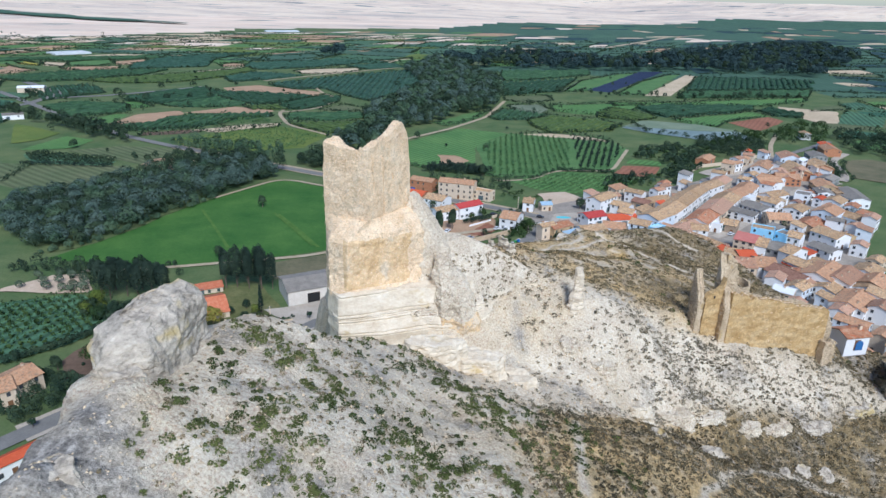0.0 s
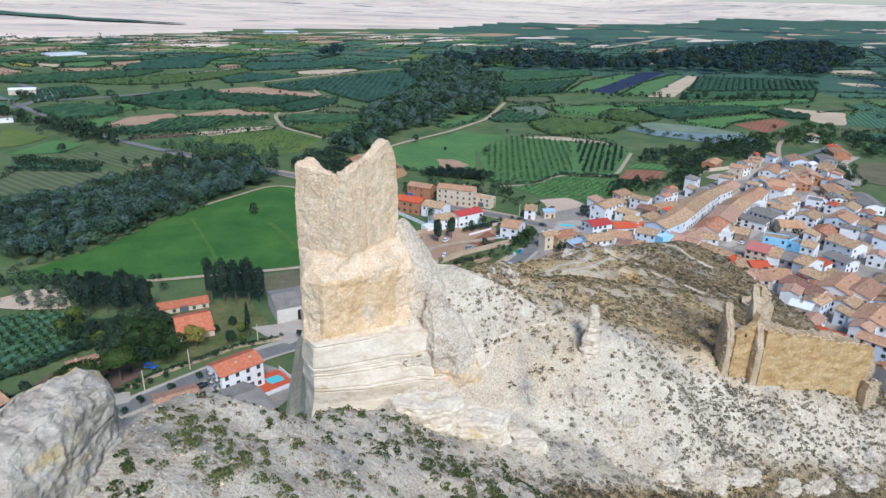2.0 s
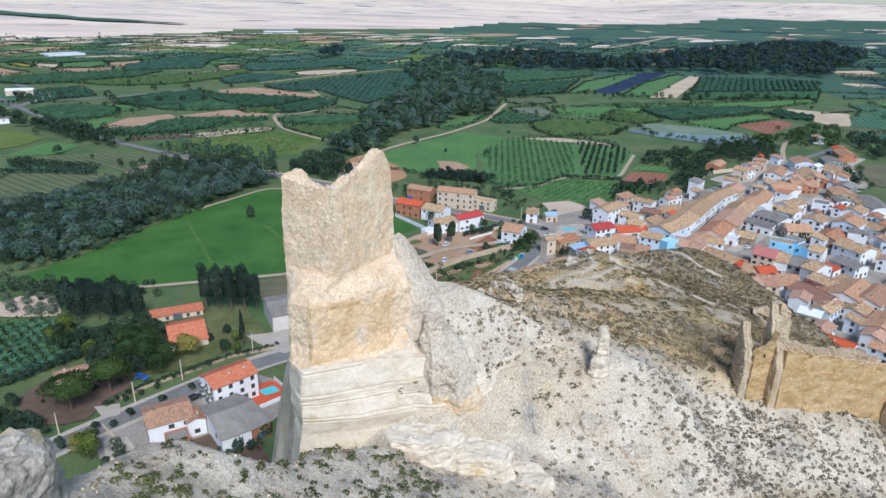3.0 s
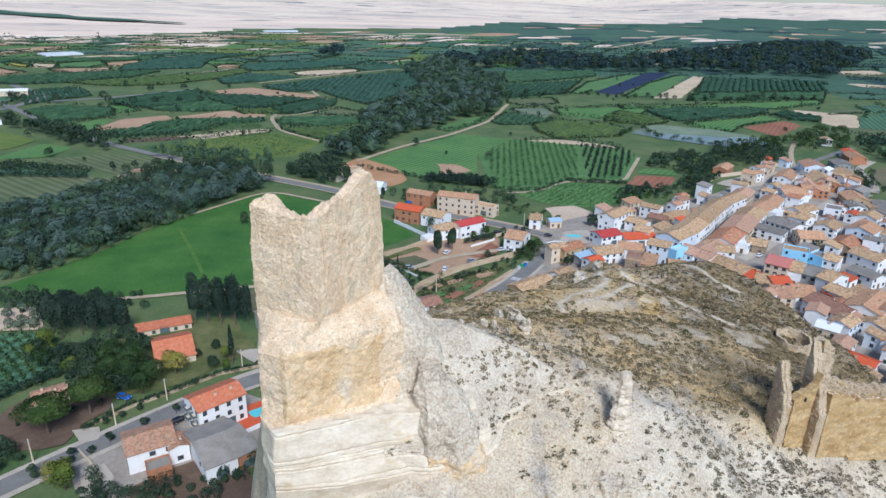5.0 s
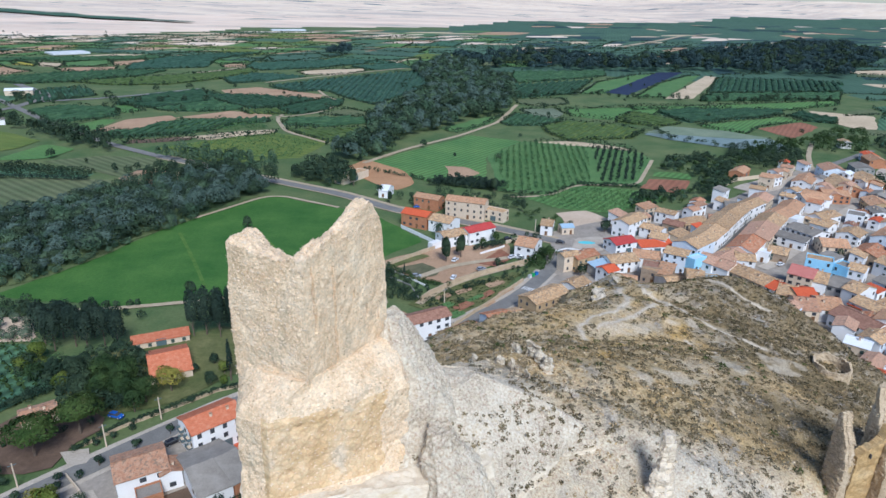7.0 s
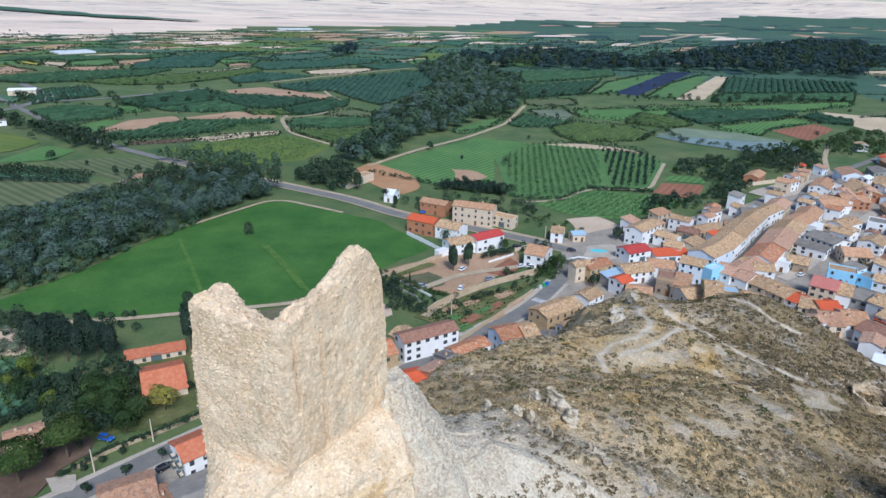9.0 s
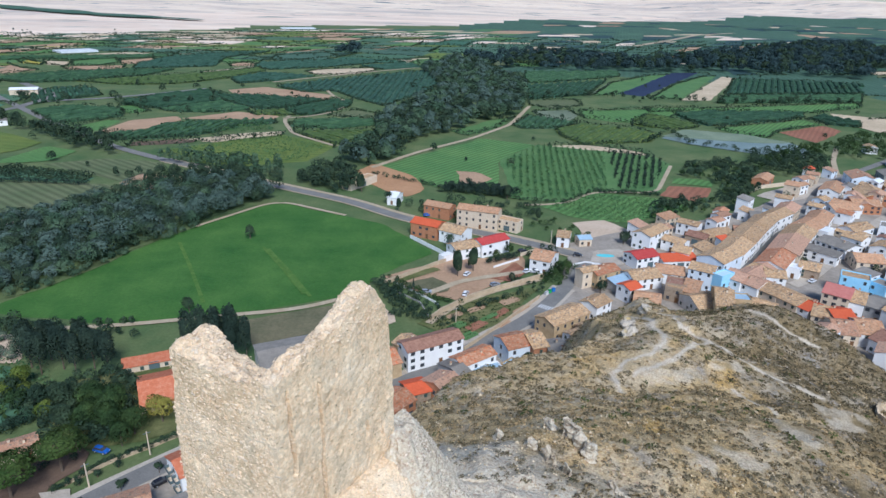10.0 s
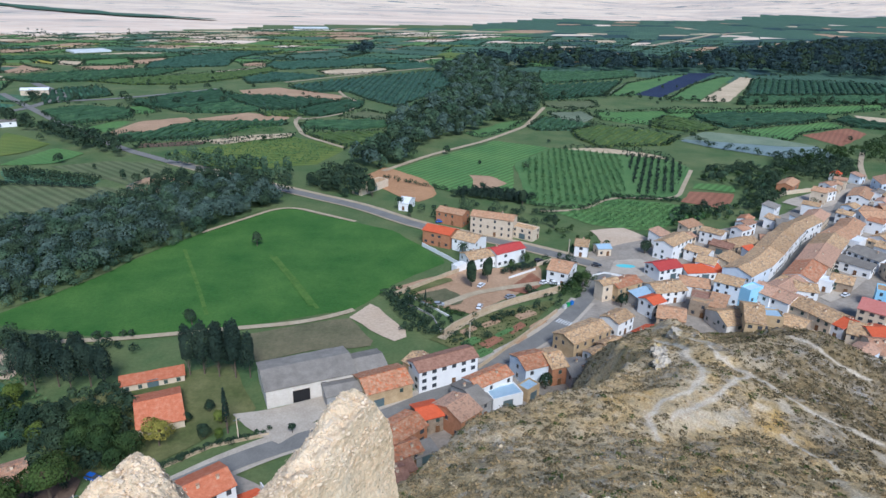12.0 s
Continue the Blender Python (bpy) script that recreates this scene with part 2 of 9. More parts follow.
FIELDS = {
    "meadow": field_material("bright_green_meadow", (0.032, 0.105, 0.018), (0.078, 0.168, 0.034), 0, 0, 0, 0.045),
    "sprout": field_material("yellowish_meadow_line", (0.055, 0.135, 0.022), (0.11, 0.19, 0.04), 0, 0, 0, 0.2),
    "crop": field_material("green_crop", (0.079, 0.183, 0.055), (0.134, 0.244, 0.071), 4, 35, 0.3),
    "orchard": field_material("dark_orchard", (0.0616, 0.137, 0.0824), (0.11, 0.209, 0.106), 5, 20, 0.45),
    "orchard_b": field_material("deep_green_orchard", (0.0414, 0.119, 0.0731), (0.075, 0.173, 0.0986), 6, -40, 0.4),
    "vine": field_material("yellow_green_vineyard", (0.104, 0.165, 0.037), (0.183, 0.220, 0.049), 5, 70, 0.35),
    "olive": field_material("dull_olive_field", (0.095, 0.13, 0.055), (0.16, 0.175, 0.088), 5, -55, 0.3),
    "earth": field_material("bare_brown_earth", (0.341, 0.215, 0.127), (0.473, 0.314, 0.198), 0, 15, 0.0, 0.05),
    "ochre_earth": field_material("bare_orange_earth", (0.37, 0.20, 0.10), (0.47, 0.27, 0.14), 0, 15, 0.0, 0.05),
    "red_earth": field_material("bare_red_earth", (0.24, 0.10, 0.06), (0.32, 0.15, 0.09), 4, 30, 0.12),
    "stubble": field_material("pale_stubble", (0.440, 0.341, 0.220), (0.594, 0.473, 0.319), 6, -20, 0.06),
    "plain": material("pale_dry_plain", [(0.577, 0.474, 0.391), (0.7, 0.556, 0.433), (0.814, 0.649, 0.5), (0.865, 0.711, 0.556)], 1.0, 1.0, 0.0, fine=9.0, coords="World", stretch=(0.00113, 0.0035, 0.00412), spot=((0.113, 0.165, 0.154), 2.6, 0.0)),
    "mustard": field_material("yellow_flowering_crop", (0.30, 0.27, 0.045), (0.42, 0.36, 0.07), 0, 0, 0, 0.05),
    "fallow": field_material("grey_green_fallow", (0.13, 0.165, 0.105), (0.19, 0.22, 0.145), 4, 30, 0.12),
    # far badlands: pale soil greyed in its base colour to suggest haze
    "badland": material("badland_haze_grey", [(0.44, 0.385, 0.339), (0.62, 0.508, 0.408), (0.75, 0.618, 0.477), (0.8, 0.675, 0.518)], 1.0, 1.0, 0.0, fine=11.0, coords="World", stretch=(0.0016, 0.0057, 0.00967), spot=((0.16, 0.19, 0.194), 3.0, 0.02)),
    "netting": field_material("dark_blue_netting", (0.02, 0.03, 0.065), (0.03, 0.045, 0.09), 4, 25, 0.2),
    "scrub": field_material("green_scrub_ground", (0.058, 0.112, 0.038), (0.145, 0.172, 0.07), 0, 0, 0, 0.035),
    "dry": field_material("dry_grass_ground", (0.10, 0.105, 0.055), (0.20, 0.17, 0.10), 0, 0, 0, 0.06),
    # the three distant greens have the blue of haze mixed into their base colour
    "far_orchard": field_material("distant_orchard_haze", (0.046, 0.098, 0.064), (0.078, 0.142, 0.09), 9, 12, 0.15),
    "far_wood": field_material("distant_field_haze_blue", (0.02, 0.05, 0.052), (0.036, 0.074, 0.072), 9, 40, 0.15),
    "far_crop": field_material("distant_crop_haze", (0.06, 0.125, 0.078), (0.1, 0.175, 0.105), 8, -30, 0.25),
    "reed": field_material("pale_reed_bed", (0.15, 0.20, 0.13), (0.23, 0.27, 0.18), 0, 0, 0, 0.05),
    "humus": field_material("dark_garden_soil", (0.10, 0.066, 0.045), (0.17, 0.115, 0.08), 0, 0, 0, 0.08),
    "lawn": field_material("uneven_garden_lawn", (0.07, 0.094, 0.028), (0.185, 0.18, 0.075), 0, 0, 0, 0.08),
    "green": field_material("green_pasture", (0.071, 0.159, 0.051), (0.122, 0.213, 0.073), 0, 0, 0, 0.05),
}


def coursed(m, size, joint, relief, tint=0.35):
    """Adds the look of packed stones: each cell its own value, joints a little darker and lower."""
    n, l = m.node_tree.nodes, m.node_tree.links
    b = n["Principled BSDF"]
    old = b.inputs["Base Color"].links[0].from_socket
    pos = n.new("ShaderNodeNewGeometry").outputs["Position"]
    vo = n.new("ShaderNodeTexVoronoi")
    vo.inputs["Scale"].default_value = 1 / size
    ed = n.new("ShaderNodeTexVoronoi")
    ed.feature = "DISTANCE_TO_EDGE"
    ed.inputs["Scale"].default_value = 1 / size
    wob = n.new("ShaderNodeTexNoise")
    wob.inputs["Scale"].default_value = 2.5 / size
    ad = n.new("ShaderNodeVectorMath")
    ad.operation = "MULTIPLY_ADD"
    l.new(wob.outputs["Color"], ad.inputs[0])
    ad.inputs[1].default_value = (size * 0.35,) * 3
    l.new(pos, ad.inputs[2])
    for t in (vo, ed):
        l.new(ad.outputs[0], t.inputs["Vector"])
    l.new(pos, wob.inputs["Vector"])
    sep = n.new("ShaderNodeSeparateColor")
    l.new(vo.outputs["Color"], sep.inputs[0])
    mr = n.new("ShaderNodeMapRange")
    mr.inputs[3].default_value, mr.inputs[4].default_value = 1 - tint, 1 + tint * 0.6
    l.new(sep.outputs[0], mr.inputs[0])
    jr = n.new("ShaderNodeMapRange")
    jr.inputs[2].default_value = 0.12
    jr.inputs[3].default_value = 1 - joint
    l.new(ed.outputs["Distance"], jr.inputs[0])
    mu = n.new("ShaderNodeMath")
    mu.operation = "MULTIPLY"
    l.new(mr.outputs[0], mu.inputs[0])
    l.new(jr.outputs[0], mu.inputs[1])
    hs = n.new("ShaderNodeHueSaturation")
    l.new(mu.outputs[0], hs.inputs["Value"])
    l.new(old, hs.inputs["Color"])
    l.new(hs.outputs[0], b.inputs["Base Color"])
    bp = n.new("ShaderNodeBump")
    bp.inputs["Strength"].default_value, bp.inputs["Distance"].default_value = 1.0, relief
    l.new(jr.outputs[0], bp.inputs["Height"])
    l.new(b.inputs["Normal"].links[0].from_socket, bp.inputs["Normal"])
    l.new(bp.outputs[0], b.inputs["Normal"])


coursed(M_MASON, 0.2, 0.13, 0.06, 0.16)
coursed(M_PLASTER, 0.5, 0.12, 0.04, 0.12)
coursed(M_EARTHW, 0.6, 0.12, 0.03, 0.15)

# ---- noise ----
def hashed(ix, iy, iz, seed):
    h = (ix * 374761393 + iy * 668265263 + iz * 2147483647 + seed * 1274126177) & 0xFFFFFFFF
    h = ((h ^ (h >> 13)) * 1274126177) & 0xFFFFFFFF
    return ((h ^ (h >> 16)) & 0xFFFF) / 65535.0


def value_noise(x, y, z, seed=0):
    x, y, z = np.broadcast_arrays(np.asarray(x, float), np.asarray(y, float), np.asarray(z, float))
    fx, fy, fz = np.floor(x), np.floor(y), np.floor(z)
    ix, iy, iz = fx.astype(np.int64), fy.astype(np.int64), fz.astype(np.int64)
    u, v, w = x - fx, y - fy, z - fz
    u, v, w = u * u * (3 - 2 * u), v * v * (3 - 2 * v), w * w * (3 - 2 * w)
    total = 0
    for a in (0, 1):
        for b in (0, 1):
            for c in (0, 1):
                total = total + hashed(ix + a, iy + b, iz + c, seed) * (u if a else 1 - u) * (v if b else 1 - v) * (w if c else 1 - w)
    return total * 2 - 1


def fbm(x, y, z, scale, octaves=4, seed=0, gain=0.5):
    total, amp = 0, 1.0
    for o in range(octaves):
        total = total + amp * value_noise(x / scale, y / scale, z / scale, seed + o)
        scale, amp = scale / 2.03, amp * gain
    return total


# ---- mesh helpers ----
def mesh_object(name, verts, faces, mat, parent=None, label="", smooth=False):
    me = bpy.data.meshes.new(name)
    me.from_pydata([tuple(map(float, v)) for v in verts], [], [tuple(map(int, f)) for f in faces])
    for m in (mat if isinstance(mat, (list, tuple)) else [mat]):
        me.materials.append(m)
    if smooth:
        me.polygons.foreach_set("use_smooth", [True] * len(me.polygons))
    me.update()
    ob = new(name, me)
    if parent:
        ob.parent = parent
    if label:
        ob["label"] = label
    return ob


def bm_box(bm, x0, x1, y0, y1, z0, z1, mi=0):
    vs = [bm.verts.new(c) for c in ((x0, y0, z0), (x1, y0, z0), (x1, y1, z0), (x0, y1, z0), (x0, y0, z1), (x1, y0, z1), (x1, y1, z1), (x0, y1, z1))]
    for idx in ((3, 2, 1, 0), (4, 5, 6, 7), (0, 1, 5, 4), (1, 2, 6, 5), (2, 3, 7, 6), (3, 0, 4, 7)):
        bm.faces.new([vs[i] for i in idx]).material_index = mi


def part(name, bm, mats, parent, label=""):
    me = bpy.data.meshes.new(name)
    bm.to_mesh(me)
    bm.free()
    for m in (mats if isinstance(mats, (list, tuple)) else [mats]):
        me.materials.append(m)
    ob = new(name, me)
    if parent:
        ob.parent = parent
    if label:
        ob["label"] = label
    return ob


def grid_faces(rows, cols, wrap=False):
    i, j = np.meshgrid(np.arange(rows - 1), np.arange(cols if wrap else cols - 1), indexing="ij")
    k = (j + 1) % cols
    return np.stack([i * cols + j, i * cols + k, (i + 1) * cols + k, (i + 1) * cols + j], -1).reshape(-1, 4)


def resample(poly, step, closed=True):
    p = np.array(list(poly) + ([poly[0]] if closed else []), float)
    s = np.r_[0, np.cumsum(np.linalg.norm(np.diff(p, axis=0), axis=1))]
    n = max(3, int(s[-1] / step))
    t = np.linspace(0, s[-1], n, endpoint=not closed)
    return np.stack([np.interp(t, s, p[:, k]) for k in range(p.shape[1])], 1), t / s[-1]


# ---- the castle hill ----
def ridge(x, y, crest, left, right, flat=0.0):
    """Height of a ridge: crest polyline (x, y, z); left and right: (reach, slope) pairs down the two sides."""
    c = np.array(crest, float)
    best = np.full(np.shape(x), -1e9)
    for a, b in zip(c[:-1], c[1:]):
        d = b[:2] - a[:2]
        n2 = d @ d
        t = np.clip(((x - a[0]) * d[0] + (y - a[1]) * d[1]) / n2, 0, 1)
        px, py = x - (a[0] + t * d[0]), y - (a[1] + t * d[1])
        dist = np.maximum(np.hypot(px, py) - flat, 0)
        side = d[0] * py - d[1] * px
        drops = []
        for prof in (left, right):
            drop, at = 0, 0
            for reach, slope in prof:
                drop = drop + slope * np.clip(dist - at, 0, reach - at)
                at = reach
            drops.append(drop)
        lean = np.clip(0.5 + 0.5 * side / (math.sqrt(n2) * (0.7 * np.hypot(px, py) + 0.3)), 0, 1)
        drop = drops[0] * lean + drops[1] * (1 - lean)
        best = np.maximum(best, a[2] + t * (b[2] - a[2]) - drop)
    return best


def smooth_max(a, b, k=1.5):
    h = np.clip(0.5 + 0.5 * (a - b) / k, 0, 1)
    return b * (1 - h) + a * h + k * h * (1 - h)


def hill_base(x, y):
    x, y = np.asarray(x, float), np.asarray(y, float)
    wx = x + 2.2 * fbm(x, y, 0, 14, 3, 5)
    wy = y + 2.2 * fbm(x, y, 0, 14, 3, 9)
    near = ridge(wx, wy, [(-24, -60, 76), (-22, 0, 82), (-21, 25, 85), (-20, 38, 85.5), (-21.4, 47, 84.6), (-19.4, 57, 81.2), (-13.9, 66, 68.5), (-10.7, 76, 61.5)],
                 [(3, 0.5), (10, 2.8), (25, 1.6), (400, 1.0)], [(22, 0.56), (400, 0.5)], 0.5)
    castle = ridge(wx, wy, [(-13, 91, 66), (-3, 92.5, 68), (2, 94, 68.8), (8, 97, 68.2), (14, 98, 67.3), (18, 98, 66.2), (22, 98, 65.4), (30, 99, 61.6), (38, 101.5, 58.8), (45, 104.5, 57.2), (51, 106.5, 55.4), (61, 108.5, 53.2), (70, 110, 51.6), (85, 115, 45), (115, 126, 30)],
                   [(14, 0.42), (400, 0.9)], [(6, 0.5), (14, 0.7), (400, 0.72)], 0.8)
    north = ridge(wx, wy, [(7, 105, 69.1), (10, 112, 65.6), (16, 127, 57.5), (8, 142, 52.5), (38, 165, 48.8), (41, 181, 43.5), (52, 184, 44.0), (70, 194, 41.7), (85, 200, 38.6)],
                  [(30, 0.54), (400, 1.15)], [(40, 0.24), (400, 0.85)], 4)
    south = np.interp(wx, [0, 30, 45, 70, 115], [99, 99, 104.5, 110, 126]) - wy
    north = north - 0.75 * np.maximum(south, 0)
    castle = castle - 0.32 * np.clip(south, 0, 12) * np.clip((wx - 26) / 8, 0, 1)
    spur_a = ridge(wx, wy, [(46, 181, 45.2), (48, 215, 34), (50, 236, 20), (50, 250, 3)], [(400, 0.95)], [(400, 0.9)], 2)
    spur_b = ridge(wx, wy, [(72, 194, 41.8), (80, 222, 30), (84, 245, 10)], [(400, 0.9)], [(400, 0.9)], 3)
    spur_c = ridge(wx, wy, [(85, 200, 38.6), (102, 214, 27), (125, 214, 12)], [(400, 0.8)], [(400, 0.8)], 3)
    near = near - 2.0 * np.exp(-(((x - 7) / 10) ** 2 + ((y - 72) / 6.5) ** 2))      # hollow below the ledge
    z = smooth_max(near, castle, 2.0)
    z = smooth_max(z, north, 2.0)
    for s in (spur_a, spur_b, spur_c):
        z = smooth_max(z, s, 2.5)
    edge = np.interp(wy, [-60, 20, 40, 52, 62, 72, 80, 97, 106, 118, 131, 142, 153, 158, 168, 176, 186], [-29, -23.6, -22.6, -21.6, -20.2, -17.5, -17, -18.5, -14, -10, -8.5, -4.5, 1, 10, 20, 27, 33])
    beyond = np.maximum(edge - wx, 0)
    east = np.maximum(wx - np.interp(wy, [60, 100, 112, 125, 145, 165, 185, 200, 230], [160, 125, 104, 98, 97, 97, 86, 74, 74]), 0)
    z = z - 0.55 * east - 0.012 * np.minimum(east, 30) ** 2
    steep = np.interp(wy, [58, 70, 100, 110], [1.5, 4.0, 4.0, 1.5])
    return z - steep * np.minimum(beyond, 16) - 0.25 * beyond - np.where(beyond > 0, 0.6 * fbm(x, y, 0, 4, 3, 77), 0)


def grassy(x, y):
    """1 on the dry grassland of the north slope, 0 on bare rock."""
    line = 98.5 - 0.05 * (x - 20) + np.where(x > 30, 0.14 * (x - 30), 0) + np.where(x < 12, 1.1 * (12 - x), 0)
    north = np.clip((y - line) / 7, 0, 1)
    edge = np.interp(x, [8, 14, 18, 27, 38, 52, 62, 72, 79, 115], [58, 73, 73, 77.5, 87, 94, 97, 100, 102, 112])
    gully = 1.25 * np.clip((edge - y) / 4, 0, 1) * np.clip((x - 7) / 9, 0, 1)
    return np.clip(np.maximum(north, gully) + 0.35 * fbm(x, y, 0, 9, 4, 31), 0, 1)


def hill(x, y):
    z = hill_base(x, y)
    g = grassy(x, y)
    bare = 1 - 0.75 * g
    z = z + bare * 0.6 * fbm(x, y, 0, 7, 4, 41) + (0.14 + 0.16 * bare) * fbm(x, y, 0, 1.9, 3, 51)
    lines = z / 1.15 + 0.8 * fbm(x, y, 0, 12, 3, 61)
    step = (lines - np.floor(lines))
    z = z + bare * 0.38 * (np.clip(step * 3, 0, 1) - step)      # thin rock strata
    gullies = np.abs(fbm(x, y * 0.35, 0, 5, 3, 71))
    z = z - bare * 0.5 * np.clip(0.35 - gullies, 0, 1)
    return z


def axis(lo, a, b, hi, fine, coarse):
    return np.r_[np.arange(lo, a, coarse), np.arange(a, b, fine), np.arange(b, hi + coarse, coarse)]


HX, HY = axis(-150, -46, 100, 250, 0.5, 4), axis(-90, 14, 232, 330, 0.55, 4)
gx, gy = np.meshgrid(HX, HY)
gz = np.maximum(hill(gx, gy), -3.0)
keep = gz > -2.9
hill_faces = grid_faces(len(HY), len(HX))
hill_faces = hill_faces[keep.ravel()[hill_faces].any(1)]
M_HILL = bpy.data.materials.new("limestone_and_dry_grass")
M_HILL.use_nodes = True


def hill_nodes(m):
    n, l = m.node_tree.nodes, m.node_tree.links
    b = n["Principled BSDF"]
    b.inputs["Roughness"].default_value = 0.98
    b.inputs["Specular IOR Level"].default_value = 0.15
    pos = n.new("ShaderNodeNewGeometry").outputs["Position"]

    def tex(scale, detail=6, stretch=None):
        t = n.new("ShaderNodeTexNoise")
        t.inputs["Scale"].default_value, t.inputs["Detail"].default_value, t.inputs["Roughness"].default_value = scale, detail, 0.68
        src = pos
        if stretch:
            mp = n.new("ShaderNodeMapping")
            mp.inputs["Scale"].default_value = stretch
            l.new(pos, mp.inputs[0])
            src = mp.outputs[0]
        l.new(src, t.inputs["Vector"])
        return t.outputs[0]

    def ramp(src, stops):
        r = n.new("ShaderNodeValToRGB")
        e = r.color_ramp.elements
        while len(e) < len(stops):
            e.new(0.5)
        for i, (p, c) in enumerate(stops):
            e[i].position, e[i].color = p, (*c, 1)
        l.new(src, r.inputs[0])
        return r.outputs[0]

    def mix(fac, a, c, mode="MIX"):
        x = n.new("ShaderNodeMix")
        x.data_type, x.blend_type = "RGBA", mode
        if isinstance(fac, float):
            x.inputs[0].default_value = fac
        else:
            l.new(fac, x.inputs[0])
        l.new(a, x.inputs[6])
        l.new(c, x.inputs[7])
        return x.outputs[2]
    rock = ramp(tex(0.22), [(0.3, (0.483, 0.395, 0.277)), (0.45, (0.601, 0.513, 0.385)), (0.62, (0.699, 0.616, 0.478))])
    rock = mix(ramp(tex(0.35, 4, (0.5, 0.5, 3.0)), [(0.54, (0, 0, 0)), (0.70, (0.394, 0.395, 0.375))]), rock, ramp(tex(0.9), [(0.35, (0.453, 0.374, 0.263)), (0.6, (0.591, 0.513, 0.394))]))
    rock = mix(ramp(tex(1.4, 8), [(0.56, (0, 0, 0)), (0.68, (0.542, 0.542, 0.516))]), rock, ramp(tex(3.0), [(0.35, (0.335, 0.286, 0.216)), (0.65, (0.571, 0.493, 0.385))]))
    grass = ramp(tex(0.13), [(0.3, (0.382, 0.275, 0.135)), (0.44, (0.53, 0.4, 0.219)), (0.56, (0.562, 0.39, 0.177)), (0.66, (0.657, 0.52, 0.335))])
    grass = mix(ramp(tex(1.1, 5), [(0.45, (0, 0, 0)), (0.6, (0.636, 0.6, 0.558))]), grass, ramp(tex(0.5), [(0.3, (0.233, 0.185, 0.093)), (0.7, (0.382, 0.295, 0.153))]))
    # browner grass; its darkening also stands for dimmer light on the east side
    brown = n.new("ShaderNodeAttribute")
    brown.attribute_name = "brown"
    grass = mix(brown.outputs["Fac"], grass, ramp(tex(0.4), [(0.3, (0.13, 0.098, 0.05)), (0.5, (0.22, 0.165, 0.085)), (0.7, (0.33, 0.25, 0.135))]))
    ochre = n.new("ShaderNodeAttribute")
    ochre.attribute_name = "ochre"
    grass = mix(ochre.outputs["Fac"], grass, ramp(tex(0.9), [(0.3, (0.42, 0.25, 0.07)), (0.7, (0.60, 0.41, 0.15))]))
    grass = mix(ramp(tex(0.3, 7), [(0.64, (0, 0, 0)), (0.71, (0.5, 0.5, 0.5))]), grass, rock)
    cover = n.new("ShaderNodeAttribute")
    cover.attribute_name = "cover"
    col = mix(cover.outputs["Fac"], rock, grass)
    grey = n.new("ShaderNodeAttribute")
    grey.attribute_name = "grey"
    col = mix(grey.outputs["Fac"], col, ramp(tex(1.3, 9), [(0.35, (0.13, 0.12, 0.105)), (0.5, (0.30, 0.275, 0.24)), (0.66, (0.52, 0.48, 0.42))]))
    track = n.new("ShaderNodeAttribute")
    track.attribute_name = "track"
    col = mix(track.outputs["Fac"], col, ramp(tex(0.8), [(0.3, (0.56, 0.47, 0.345)), (0.7, (0.68, 0.595, 0.46))]))
    col = mix(0.6, col, ramp(tex(4.0, 10), [(0.34, (0.12, 0.12, 0.12)), (0.5, (0.5, 0.5, 0.5)), (0.64, (0.74, 0.74, 0.74))]), "OVERLAY")
    l.new(col, b.inputs["Base Color"])
    bp = n.new("ShaderNodeBump")
    bp.inputs["Strength"].default_value, bp.inputs["Distance"].default_value = 1.0, 0.35
    l.new(tex(1.8, 10), bp.inputs["Height"])
    l.new(bp.outputs[0], b.inputs["Normal"])


hill_nodes(M_HILL)
castle_hill = mesh_object("castle_hill", np.stack([gx, gy, gz], -1).reshape(-1, 3), hill_faces, M_HILL, smooth=True)
tagged(castle_hill, "steep pale limestone hill with dry brown grassland", "hill", kind="structure")
att = castle_hill.data.attributes.new("cover", "FLOAT", "POINT")
att.data.foreach_set("value", grassy(gx, gy).ravel())


def near_line(x, y, pts, width):
    best = np.full(np.shape(x), 1e9)
    p = np.array(pts, float)
    for a, b in zip(p[:-1], p[1:]):
        d = b - a
        t = np.clip(((x - a[0]) * d[0] + (y - a[1]) * d[1]) / (d @ d), 0, 1)
        best = np.minimum(best, np.hypot(x - a[0] - t * d[0], y - a[1] - t * d[1]))
    return np.clip(1.6 - best / width, 0, 1)


TRACKS = [[(30.5, 59.7), (40.4, 72.3), (47.8, 79.5), (53.7, 81.2), (58.3, 81.1), (66.7, 84.8), (80, 88)], [(49, 79.9), (54.9, 82.6), (59.9, 82.4)], [(13.4, 83.5), (13.2, 75.2), (12.7, 68.2)], [(17.7, 68.9), (15.9, 59.1), (15, 50)],
          [(41, 205), (41.5, 190), (40, 178), (38, 167.6), (35.1, 163.6), (28.8, 157.8), (24.4, 152.7), (25.2, 147.1)], [(46, 198), (46.7, 191.7), (45.6, 180.6), (49.9, 176), (52.5, 166.9), (56.6, 162.3), (61.5, 160.1), (64.3, 159.2)],
          [(49.9, 176), (39.2, 162.9), (32.5, 156.1), (29.1, 152.9)], [(45.5, 154.6), (47.3, 151.6), (47.5, 144)], [(66.2, 196.9), (70.2, 189.4), (76, 184.4)]]
